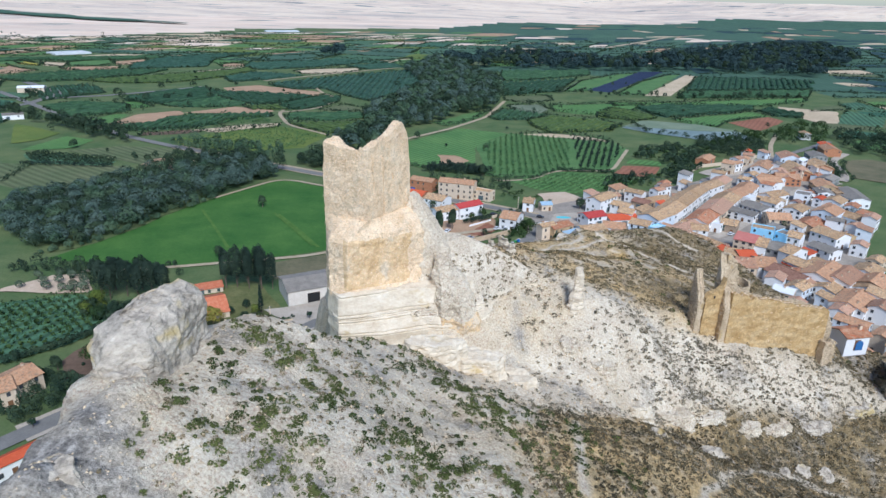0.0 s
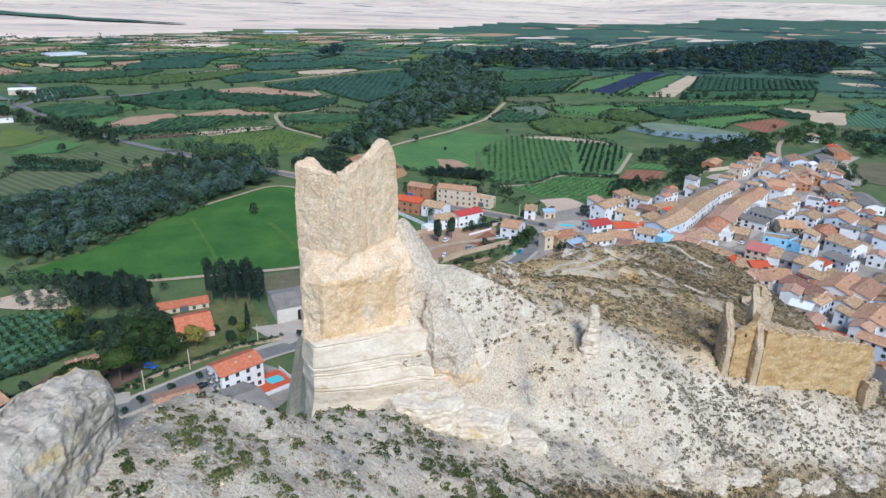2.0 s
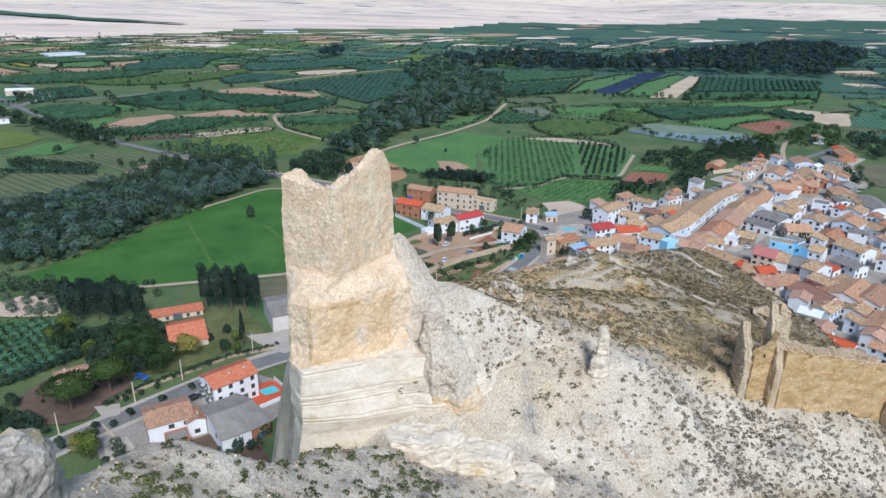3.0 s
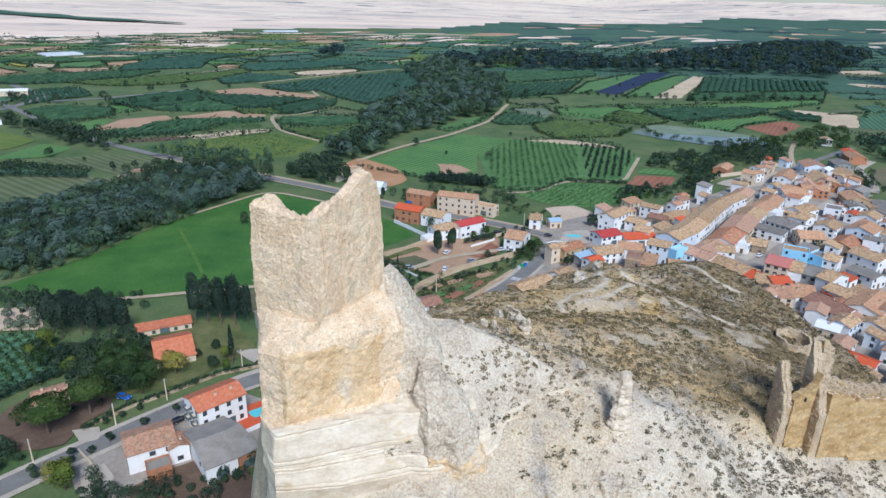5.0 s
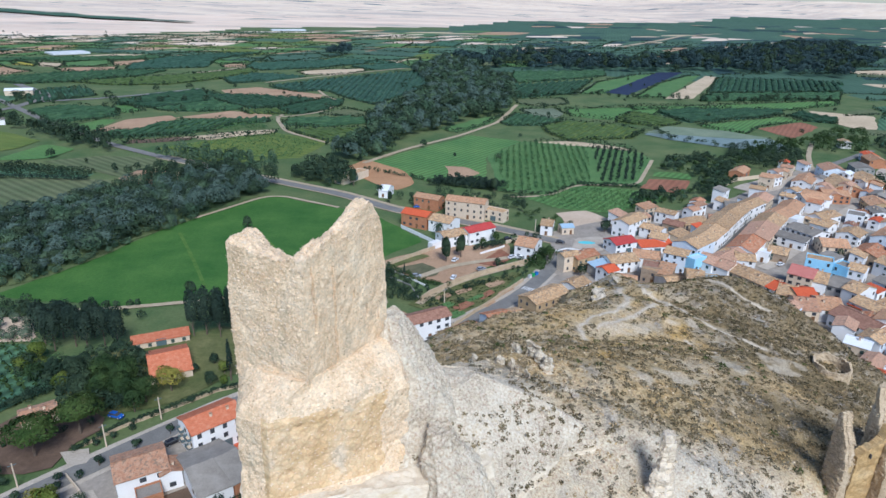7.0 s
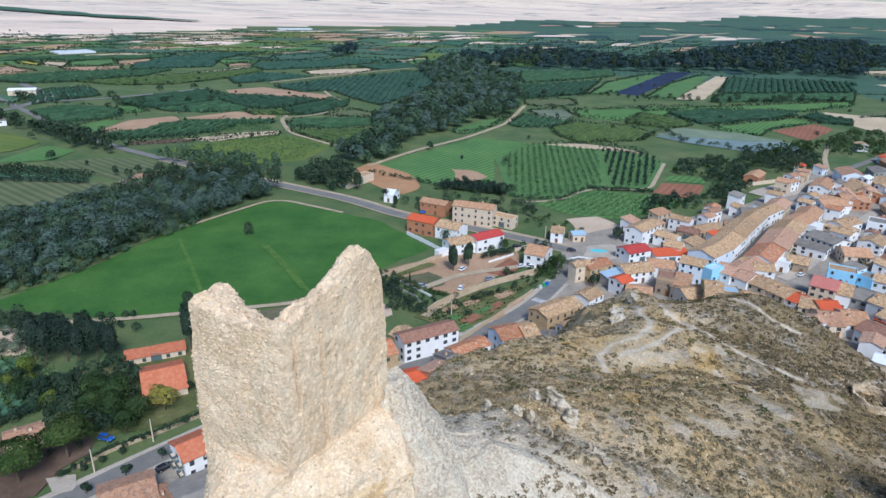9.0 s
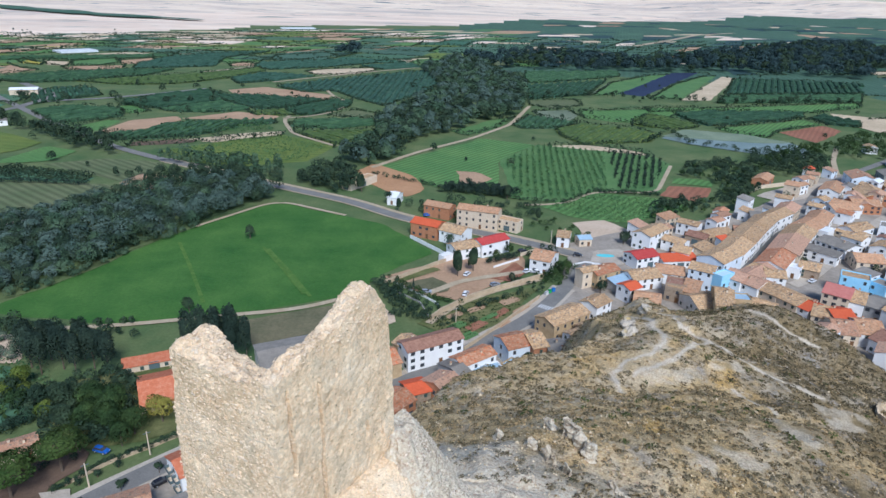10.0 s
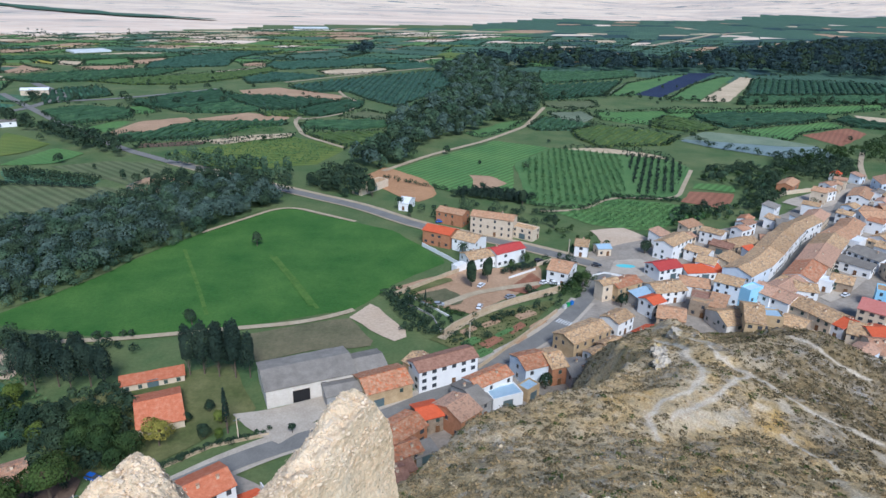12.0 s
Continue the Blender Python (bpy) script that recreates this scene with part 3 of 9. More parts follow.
BARE = [[(31, 153.2), (35.6, 154.8), (40.4, 157.3)], [(45.5, 161.9), (49.7, 163.2)], [(61.5, 151.3), (68.3, 153.4)], [(29.6, 119.9), (31.6, 118.2)], [(24.5, 117.2), (25.9, 115.9)], [(62, 154.8), (70, 155.8)], [(12, 110), (14.8, 105.1)], [(4.5, 114), (8.7, 109.3)], [(43.2, 134), (43.6, 128)], [(52, 128), (58, 131)], [(64, 122), (72, 127)]]
track_mask = np.zeros_like(gx)
for line in TRACKS:
    track_mask = np.maximum(track_mask, near_line(gx + 0.9 * fbm(gx, gy, 0, 6, 2, 81), gy, line, 0.44))
for line in BARE:
    track_mask = np.maximum(track_mask, np.clip(near_line(gx, gy, line, 1.7) + 0.9 * fbm(gx, gy, 0, 2.2, 3, 83) - 0.5, 0, 0.55))


def open_ground(x, y):
    """0 on the trodden tracks and bare patches, 1 elsewhere."""
    best = np.zeros(np.shape(x))
    for line in TRACKS:
        best = np.maximum(best, near_line(x, y, line, 0.8))
    for line in BARE:
        best = np.maximum(best, 0.75 * near_line(x, y, line, 1.3))
    return np.where(best > 0.3, 0.0, 1.0)


att = castle_hill.data.attributes.new("track", "FLOAT", "POINT")
att.data.foreach_set("value", track_mask.ravel())

# mask rising eastward: brown grass plus light falloff painted into the colour
att = castle_hill.data.attributes.new("brown", "FLOAT", "POINT")
att.data.foreach_set("value", np.clip((gx - 40) / 22 + 0.7 * fbm(gx, gy, 0, 14, 3, 87), 0, 1).ravel())
ochre_mask = np.zeros_like(gx)
for ox, oy, radius in ((33.6, 143.1, 3.2), (18.8, 110.1, 2.6), (16.2, 111, 2.0), (47.4, 157.1, 3.4), (24, 157.7, 3.4), (22, 124, 2.6), (27, 131, 2.2)):
    ochre_mask = np.maximum(ochre_mask, np.clip(1.1 - np.hypot(gx - ox, gy - oy) / radius + 1.1 * fbm(gx, gy, 0, 2.6, 3, 88), 0, 0.85))
att = castle_hill.data.attributes.new("ochre", "FLOAT", "POINT")
att.data.foreach_set("value", ochre_mask.ravel())

att = castle_hill.data.attributes.new("grey", "FLOAT", "POINT")
att.data.foreach_set("value", np.clip(near_line(gx, gy, [(-23, 8), (-22, 26), (-21.5, 33)], 2.6) + 0.8 * fbm(gx, gy, 0, 3, 3, 85) - 0.2, 0, 1).ravel())

def inside(poly, x, y):
    p = np.array(poly, float)
    hit = np.zeros(np.shape(x), bool)
    for (x0, y0), (x1, y1) in zip(p, np.roll(p, -1, 0)):
        cross = (y0 > y) != (y1 > y)
        hit ^= cross & (x < (x1 - x0) * (y - y0) / (y1 - y0 + 1e-12) + x0)
    return hit


# ---- valley floor, far plain and mesas ----
R = np.r_[np.linspace(0, 600, 7), np.linspace(650, 4880, 70)]
ang = np.linspace(0, 2 * math.pi, 289)[:-1]
rr, aa = np.meshgrid(R[1:], ang, indexing="ij")
vx, vy = rr * np.sin(aa), 100 + rr * np.cos(aa)


def far_rise(x, y):
    """The plain lifts gently to eroded mesas along the skyline."""
    d = np.hypot(x, y - 100)
    start = np.interp(x, [-1000, 0, 1000], [2800, 3200, 3800])
    f = np.clip((d - start) / (4870 - start), 0, 1)
    crest = 118 + 7 * np.clip(-x / 2500, -1, 1) + np.where(f < 0.98, 14 * fbm(x, y, 0, 900, 4, 3), 2 * fbm(x, y, 0, 700, 3, 3))
    return f * crest * (0.25 + 0.75 * f) + np.clip((d - 2000) / 2000, 0, 1) * np.where(f < 0.98, 6, 0) * fbm(x, y, 0, 300, 3, 4)


vz = far_rise(vx, vy)
gverts = np.r_[[[0, 100, 0]], np.stack([vx, vy, vz], -1).reshape(-1, 3)]
gfaces = [(0, 1 + (j + 1) % 288, 1 + j) for j in range(288)] + [tuple(f[::-1] + 1) for f in grid_faces(76, 288, True)]
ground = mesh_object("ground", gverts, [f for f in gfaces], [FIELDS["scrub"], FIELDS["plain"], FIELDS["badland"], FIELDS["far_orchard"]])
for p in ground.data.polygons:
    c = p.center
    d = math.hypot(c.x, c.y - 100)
    # far ground takes the haze-tinted green
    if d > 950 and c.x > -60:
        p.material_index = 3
    # pale plain first, then the haze-greyed badland farther out
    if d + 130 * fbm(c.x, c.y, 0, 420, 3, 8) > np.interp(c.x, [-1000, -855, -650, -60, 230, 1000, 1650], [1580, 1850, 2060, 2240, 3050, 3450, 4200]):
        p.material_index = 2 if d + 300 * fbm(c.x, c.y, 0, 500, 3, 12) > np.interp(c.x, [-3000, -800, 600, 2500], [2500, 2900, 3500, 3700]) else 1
tagged(ground, "valley floor of green scrub running out to pale plains", "ground", kind="structure")


u, w = np.meshgrid(np.linspace(0, 1, 60), np.linspace(-1, 1, 7), indexing="ij")
half = (30 + 190 * u * (1 - u)) * (1 + 0.35 * fbm(u * 900, w * 0, 0, 120, 3, 5))
bx, by = -900 - 1250 * u, 2290 + 560 * u + half * w
band = mesh_object("plantation", np.stack([bx, by, far_rise(bx, by) + 5.0], -1).reshape(-1, 3), [tuple(int(q) for q in f) for f in grid_faces(60, 7)], FIELDS["far_orchard"])
tagged(band, "long dark green plantation across the pale plain", "field", "fields in the valley", "structure")


def sheet(name, pts, mat, z, label, category="field", group="fields in the valley", wobble=1.2, step=6.0):
    """A flat patch of land lying on the valley floor, with an uneven edge."""
    p, _ = resample(pts, step)
    p = p + np.stack([fbm(p[:, 0], p[:, 1], 0, 14, 2, 11), fbm(p[:, 0], p[:, 1], 0, 14, 2, 17)], 1) * wobble
    v = [(x, y, z) for x, y in p]
    ob = mesh_object(name, v, [range(len(v))], mat)
    n = len(v)
    me = ob.data
    bm = bmesh.new()
    bm.from_mesh(me)
    bmesh.ops.triangulate(bm, faces=bm.faces[:])
    for f in bm.faces:
        if f.normal.z < 0:
            f.normal_flip()
    bm.to_mesh(me)
    bm.free()
    return tagged(ob, label, category, group, "structure")


def ribbon(name, pts, width, mat, z, label, category="road"):
    p, _ = resample(pts, 4.0, closed=False)
    d = np.gradient(p, axis=0)
    d /= np.linalg.norm(d, axis=1)[:, None]
    nrm = np.stack([-d[:, 1], d[:, 0]], 1)
    k = np.ones(7) / 7
    if len(p) > 14:
        pad = np.pad(p, ((3, 3), (0, 0)), mode="edge")
        p = np.stack([np.convolve(pad[:, i], k, "valid") for i in (0, 1)], 1)
    cols = [p + nrm * o for o in (-width / 2, width / 2)]
    v = np.concatenate([np.c_[c, np.full(len(c), z)] for c in cols])
    n = len(p)
    f = [(i + n, i, i + 1, i + 1 + n) for i in range(n - 1)]
    f = [(b, c, dd, a) for a, b, c, dd in f]
    return tagged(mesh_object(name, v, f, mat), label, category, kind="structure")


NAMED_FIELDS = []


def named_field(name, key, pts, label):
    mat = {"SAND": M_SAND, "PAVE": M_PAVE, "TOWN": M_TOWN}.get(key) or FIELDS[key]
    sheet(name, pts, mat, 0.12 + 0.009 * len(NAMED_FIELDS), label)
    NAMED_FIELDS.append(np.mean(np.array(pts, float), axis=0))


named_field("meadow", "meadow", [(-172, 255), (-134, 347), (-105, 394), (-86, 384), (-41, 362), (-27, 345), (-14, 328), (-33, 302), (-43, 281), (-82, 262), (-120, 250)], "smooth bright green meadow with faint mowing lines")
named_field("field", "olive", [(-227, 343), (-206, 367), (-181, 394), (-212, 415), (-278, 414), (-290, 380)], "dull green field with fine sown rows")
named_field("field", "orchard", [(-297, 439), (-277, 442), (-225, 427), (-224, 415), (-278, 416)], "dark green orchard strip")
named_field("field", "olive", [(-274, 453), (-244, 473), (-203, 468), (-190, 440), (-205, 420), (-227, 431)], "greyish green fallow field")
named_field("field", "stubble", [(-203, 422), (-180, 440), (-168, 436), (-185, 412)], "pale dry bare strip beside the woods")
named_field("vineyard", "vine", [(-219, 501), (-154, 569), (-100, 533), (-110, 482), (-150, 464), (-194, 472)], "green vineyard with straight rows")
named_field("field", "earth", [(-294, 552), (-292, 604), (-263, 628), (-251, 611), (-273, 549)], "bare brown ploughed field")
named_field("field", "earth", [(-256, 618), (-218, 659), (-175, 644), (-175, 630), (-214, 620)], "bare brown ploughed field")
named_field("field", "stubble", [(-218, 537), (-177, 569), (-150, 578), (-152, 562), (-192, 536)], "narrow pale stubble strip")
named_field("field", "earth", [(-275, 794), (-242, 824), (-153, 777), (-152, 746), (-262, 767)], "bare pinkish brown field")
named_field("orchard_ground", "green", [(22, 505), (52, 558), (136, 530), (141, 507), (113, 433), (73, 433), (54, 408), (25, 414)], "green orchard floor with mown lanes")
named_field("field", "crop", [(-66, 469), (10, 575), (50, 557), (22, 505), (16, 431), (-17, 430)], "yellowish green crop field")
named_field("field", "earth", [(-8, 471), (5, 470), (14, 454), (5, 441), (-4, 442)], "bare patch in the crop")
named_field("field", "ochre_earth", [(-72, 463), (-65, 483), (-32, 450), (-27, 424), (-36, 410), (-64, 438)], "bare orange brown field")
named_field("field", "crop", [(39, 400), (71, 431), (110, 425), (126, 409), (85, 377), (58, 382)], "green field of low rows")
named_field("field", "netting", [(176, 855), (308, 1102), (352, 1113), (201, 838)], "field under dark blue netting")
named_field("field", "stubble", [(239, 817), (372, 1069), (388, 1053), (271, 819)], "long pale tan field")
named_field("field", "red_earth", [(272, 640), (330, 679), (335, 655), (285, 598)], "bare red brown field")
named_field("plaza", "SAND", [(54, 374), (70, 382), (83, 366), (71, 347), (56, 358)], "pale sandy open square")
named_field("yard", "earth", [(-33, 299), (-9, 319), (27, 326), (25, 311), (-3, 279), (-16, 284)], "bare brown walled lot")
named_field("allotment", "lawn", [(-16, 260), (-3, 277), (31, 295), (16, 268), (0, 247)], "allotment garden with planted rows")
named_field("field", "dry", [(-79, 257), (-46, 273), (-33, 254), (-52, 249), (-69, 240)], "dry grassy slope")
named_field("town_ground", "TOWN", [(48, 345), (86, 372), (120, 385), (165, 415), (215, 470), (250, 500), (262, 470), (250, 400), (230, 330), (200, 290), (185, 235), (150, 215), (128, 232), (105, 262), (80, 262), (60, 250), (35, 232), (0, 210), (-22, 188), (-40, 215), (-8, 232), (22, 262), (40, 300)], "pale paved and dusty ground of the town")
named_field("yard", "TOWN", [(-90, 160), (-60, 192), (-40, 180), (-52, 145), (-75, 140)], "paved yards between houses")
named_field("field", "SAND", [(-46, 273), (-39, 285), (-23, 263), (-27, 256)], "pale eroded sandy patch")
named_field("field", "red_earth", [(113, 430), (125, 452), (150, 450), (142, 430), (129, 421)], "small red earth plot")
named_field("field", "crop", [(128, 458), (133, 471), (153, 469), (151, 453)], "small green vegetable plot")
named_field("field", "earth", [(-205, 417), (-203, 438), (-178, 435), (-166, 420), (-178, 407), (-192, 403)], "bare brown patch beside the wood")
named_field("yard", "PAVE", [(172, 437), (183, 423), (214, 448), (247, 473), (223, 470), (197, 458)], "pale paved parking at the town's edge")
named_field("field", "crop", [(-307, 450), (-302, 501), (-272, 489), (-275, 460)], "bright green crop strip")
named_field("field", "vine", [(-370, 545), (-312, 512), (-314, 484), (-325, 469), (-345, 500)], "olive brown vineyard plot")
named_field("nursery", "stubble", [(372, 753), (426, 724), (385, 648), (366, 655), (360, 693)], "pale rows of nursery beds under film")
named_field("field", "orchard", [(443, 738), (460, 693), (420, 634), (385, 650), (430, 722)], "dark green orchard plot")
named_field("town_ground", "TOWN", [(105, 262), (128, 240), (152, 220), (185, 235), (182, 190), (165, 165), (135, 170), (115, 200)], "dusty ground of the lower town")
named_field("field", "dry", [(297, 483), (321, 491), (345, 470), (300, 415), (276, 432)], "stony grey hillside foot")
named_field("lawn", "lawn", [(-130, 205), (-78, 240), (-60, 215), (-78, 192), (-96, 186), (-108, 196)], "mown garden lawn")
named_field("orchard_ground", "orchard", [(-195, 200), (-140, 222), (-113, 202), (-124, 184), (-150, 160)], "dark green young orchard")
named_field("yard", "SAND", [(-159.3, 239.4), (-145.8, 240.3), (-134.9, 222.6), (-147.4, 221.8), (-175, 222)], "sandy plot with round olive trees")
named_field("yard", "PAVE", [(-66, 213), (-40, 228), (-36, 222), (-52, 202)], "pale gravel yard before a warehouse")
named_field("field", "humus", [(-112, 164), (-101, 162), (-92, 167), (-96, 172), (-90, 184), (-98, 189), (-116, 186), (-120, 176)], "bare brown garden ground under pines")
named_field("yard", "PAVE", [(-85.4, 157.1), (-81.8, 160), (-73.5, 152.4), (-78, 146)], "grey paved patio")
named_field("yard", "humus", [(-72, 150), (-52, 168), (-40, 150), (-56, 132)], "dark overgrown garden below the cliff")

FIELD_WORDS = {"earth": "bare brown ploughed field", "stubble": "pale stubble field", "plain": "dry pale field", "olive": "dull olive green field", "mustard": "field of yellow flowering crop",
               "humus": "dark grey ploughed strip", "fallow": "grey green fallow field", "orchard": "dark green orchard block", "orchard_b": "deep green orchard block", "far_orchard": "distant orchard block tinted for haze",
               "far_wood": "distant dark plantation", "far_crop": "distant green field tinted for haze", "crop": "green crop field", "green": "green pasture", "vine": "yellow green vineyard"}
PLOTS, ORCHARDS = [], []


def plot(key, pts):
    """A field of the middle valley; the orchards among them get rows of trees."""
    sheet("field", pts, FIELDS[key], 0.06 + 0.0012 * len(PLOTS), FIELD_WORDS[key], step=12, wobble=2.0)
    PLOTS.append(pts)
    p = np.array(pts, float)
    if key in ("orchard", "orchard_b", "vine", "far_orchard") and p[:, 1].mean() < 1250:
        side = max(((p[(i + 1) % len(p)] - p[i]) for i in range(len(p))), key=lambda d: abs(d[1]) + 0.2 * abs(d[0]))
        ORCHARDS.append((pts, side, key))


plot("mustard", [(-774, 1239), (-771, 1321), (-771, 1351), (-718, 1298), (-705, 1237), (-754, 1208)])
plot("mustard", [(-798, 1182), (-778, 1212), (-740, 1177), (-768, 1146)])
plot("mustard", [(-680, 1027), (-667, 1031), (-618, 995), (-609, 975), (-646, 988)])
plot("orchard", [(-744, 1053), (-666, 1086), (-568, 1135), (-512, 1162), (-494, 1127), (-547, 1084), (-607, 1048), (-654, 1052), (-708, 1003)])
plot("earth", [(-679, 963), (-659, 976), (-613, 937), (-577, 919), (-588, 879), (-613, 872)])
plot("stubble", [(-640, 1030), (-590, 1019), (-569, 971), (-602, 977)])
plot("green", [(-599, 1034), (-563, 1088), (-527, 1037), (-530, 989), (-570, 985)])
plot("earth", [(-569, 956), (-548, 976), (-498, 997), (-488, 970), (-513, 929), (-547, 934)])
plot("earth", [(-538, 1059), (-511, 1103), (-491, 1082), (-493, 1014), (-516, 1016)])
plot("stubble", [(-630, 1275), (-687, 1499), (-545, 1519), (-480, 1475), (-440, 1263), (-532, 1233), (-573, 1256)])
plot("earth", [(-496, 1137), (-514, 1216), (-449, 1260), (-442, 1239), (-489, 1159)])
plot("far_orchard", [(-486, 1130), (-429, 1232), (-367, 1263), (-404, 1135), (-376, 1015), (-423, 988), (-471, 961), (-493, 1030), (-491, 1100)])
plot("orchard", [(-578, 824), (-561, 861), (-536, 904), (-468, 948), (-412, 962), (-423, 889), (-463, 830), (-517, 797)])
plot("vine", [(-475, 827), (-414, 885), (-339, 960), (-310, 1017), (-290, 980), (-312, 887), (-351, 825), (-409, 807)])
plot("orchard_b", [(-463, 733), (-462, 767), (-430, 784), (-386, 729), (-401, 703), (-417, 666)])
plot("orchard_b", [(-347, 700), (-332, 741), (-296, 790), (-273, 745), (-252, 715), (-294, 661), (-341, 677)])
plot("crop", [(-339, 668), (-329, 676), (-296, 648), (-308, 634), (-328, 648)])
plot("orchard", [(-291, 655), (-250, 709), (-210, 674), (-223, 659), (-246, 649), (-273, 649)])
plot("orchard", [(-395, 627), (-376, 661), (-334, 659), (-310, 628), (-312, 609), (-345, 578), (-377, 608)])
plot("crop", [(-322, 567), (-315, 600), (-297, 604), (-297, 552)])
plot("orchard", [(-284, 537), (-276, 555), (-255, 563), (-253, 594), (-213, 616), (-174, 626), (-167, 609), (-194, 590), (-206, 561), (-226, 543), (-265, 526)])
plot("humus", [(-251, 523), (-223, 537), (-207, 542), (-206, 528), (-248, 509)])
plot("stubble", [(-203, 533), (-200, 545), (-178, 557), (-150, 570), (-151, 557), (-190, 531)])
plot("orchard_b", [(-283, 771), (-258, 756), (-216, 757), (-158, 745), (-149, 743), (-167, 708), (-182, 682), (-208, 677), (-249, 713), (-271, 734)])
plot("vine", [(-181, 679), (-212, 664), (-197, 643), (-163, 650), (-165, 670)])
plot("orchard_b", [(-177, 670), (-166, 705), (-144, 741), (-125, 741), (-122, 706), (-136, 669), (-152, 649), (-160, 650)])
plot("orchard", [(-154, 626), (-133, 633), (-89, 641), (-81, 616), (-119, 593), (-154, 599)])
plot("olive", [(-130, 667), (-113, 689), (-85, 669), (-85, 647), (-132, 652)])
plot("vine", [(-146, 579), (-78, 598), (-79, 571), (-92, 548), (-101, 534), (-139, 570)])
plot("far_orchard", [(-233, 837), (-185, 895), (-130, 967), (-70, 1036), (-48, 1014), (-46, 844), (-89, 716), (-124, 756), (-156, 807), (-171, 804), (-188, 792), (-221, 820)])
plot("stubble", [(-236, 987), (-212, 1021), (-151, 1052), (-139, 1026), (-162, 972), (-213, 953)])
plot("far_orchard", [(-306, 888), (-283, 955), (-224, 938), (-209, 935), (-251, 874), (-283, 845)])
plot("far_orchard", [(-171, 1070), (-99, 1131), (-77, 1079), (-132, 1035)])
plot("earth", [(-366, 1275), (-286, 1364), (-190, 1468), (-110, 1512), (-107, 1467), (-175, 1361), (-273, 1305), (-324, 1253)])
plot("stubble", [(-357, 1629), (-302, 1692), (-212, 1540), (-259, 1459), (-316, 1502)])
plot("stubble", [(-408, 1437), (-357, 1471), (-330, 1405), (-375, 1362)])
plot("earth", [(-368, 1049), (-356, 1077), (-326, 1068), (-325, 1036), (-353, 1021)])
plot("stubble", [(-158, 1159), (-111, 1201), (-75, 1242), (-71, 1184), (-110, 1145)])
plot("crop", [(-414, 1113), (-390, 1179), (-332, 1146), (-336, 1099), (-377, 1062)])
plot("far_crop", [(-340, 1204), (-269, 1282), (-236, 1225), (-276, 1144), (-327, 1129)])
plot("far_orchard", [(-329, 1076), (-271, 1127), (-169, 1175), (-153, 1125), (-217, 1042), (-287, 994), (-318, 1015)])
plot("far_crop", [(-163, 1269), (-78, 1380), (-63, 1300), (-136, 1214)])
plot("crop", [(-16, 1743), (27, 1893), (123, 1863), (92, 1687), (24, 1644)])
plot("stubble", [(120, 1818), (282, 1797), (243, 1724), (123, 1757)])
plot("orchard", [(79, 1059), (222, 1096), (213, 1031), (111, 946), (73, 927), (71, 978)])
plot("orchard_b", [(68, 904), (184, 980), (135, 834), (62, 790)])
plot("green", [(143, 835), (188, 958), (263, 1056), (297, 1079), (178, 847)])
plot("olive", [(62, 782), (115, 797), (118, 756), (80, 732), (61, 752)])
plot("fallow", [(61, 712), (97, 728), (105, 690), (88, 664), (67, 677)])
plot("orchard", [(38, 634), (55, 686), (73, 667), (98, 660), (79, 627), (44, 621)])
plot("crop", [(108, 721), (184, 745), (215, 734), (191, 696), (149, 664), (108, 679)])
plot("vine", [(74, 624), (102, 656), (142, 637), (163, 615), (143, 580), (88, 564), (75, 594)])
plot("green", [(-16, 601), (22, 660), (42, 675), (21, 619), (-3, 583)])
plot("stubble", [(61, 558), (88, 564), (112, 556), (134, 538), (130, 531), (101, 545), (61, 550)])
plot("far_orchard", [(-84, 886), (-45, 951), (-49, 1027), (0, 1084), (-15, 958), (-53, 843)])
plot("green", [(204, 819), (273, 961), (336, 1054), (366, 1075), (241, 826)])
plot("orchard_b", [(381, 1045), (554, 1024), (492, 912), (308, 874)])
plot("orchard", [(301, 859), (487, 902), (452, 840), (274, 801)])
plot("crop", [(182, 755), (259, 766), (445, 835), (429, 798), (356, 754), (254, 751), (181, 728)])
plot("orchard_b", [(201, 719), (250, 741), (344, 752), (333, 725), (300, 702), (218, 660), (204, 693)])
plot("vine", [(153, 681), (177, 715), (206, 671), (207, 653), (181, 637), (146, 651)])
plot("crop", [(220, 651), (296, 692), (325, 712), (333, 685), (276, 648), (252, 614), (230, 629)])
plot("orchard_b", [(337, 720), (361, 742), (377, 704), (361, 675), (338, 686)])
plot("far_crop", [(379, 1684), (487, 1834), (718, 1962), (636, 1705), (500, 1567), (388, 1464), (327, 1445)])
plot("earth", [(430, 1574), (492, 1640), (494, 1565), (447, 1509)])
plot("far_orchard", [(321, 1418), (387, 1438), (498, 1525), (623, 1637), (568, 1494), (351, 1325), (296, 1309)])
plot("far_orchard", [(20, 1292), (141, 1387), (338, 1543), (307, 1401), (141, 1285), (29, 1232)])
plot("far_crop", [(-72, 1465), (48, 1567), (173, 1579), (370, 1752), (346, 1606), (157, 1430), (20, 1337), (-65, 1335)])


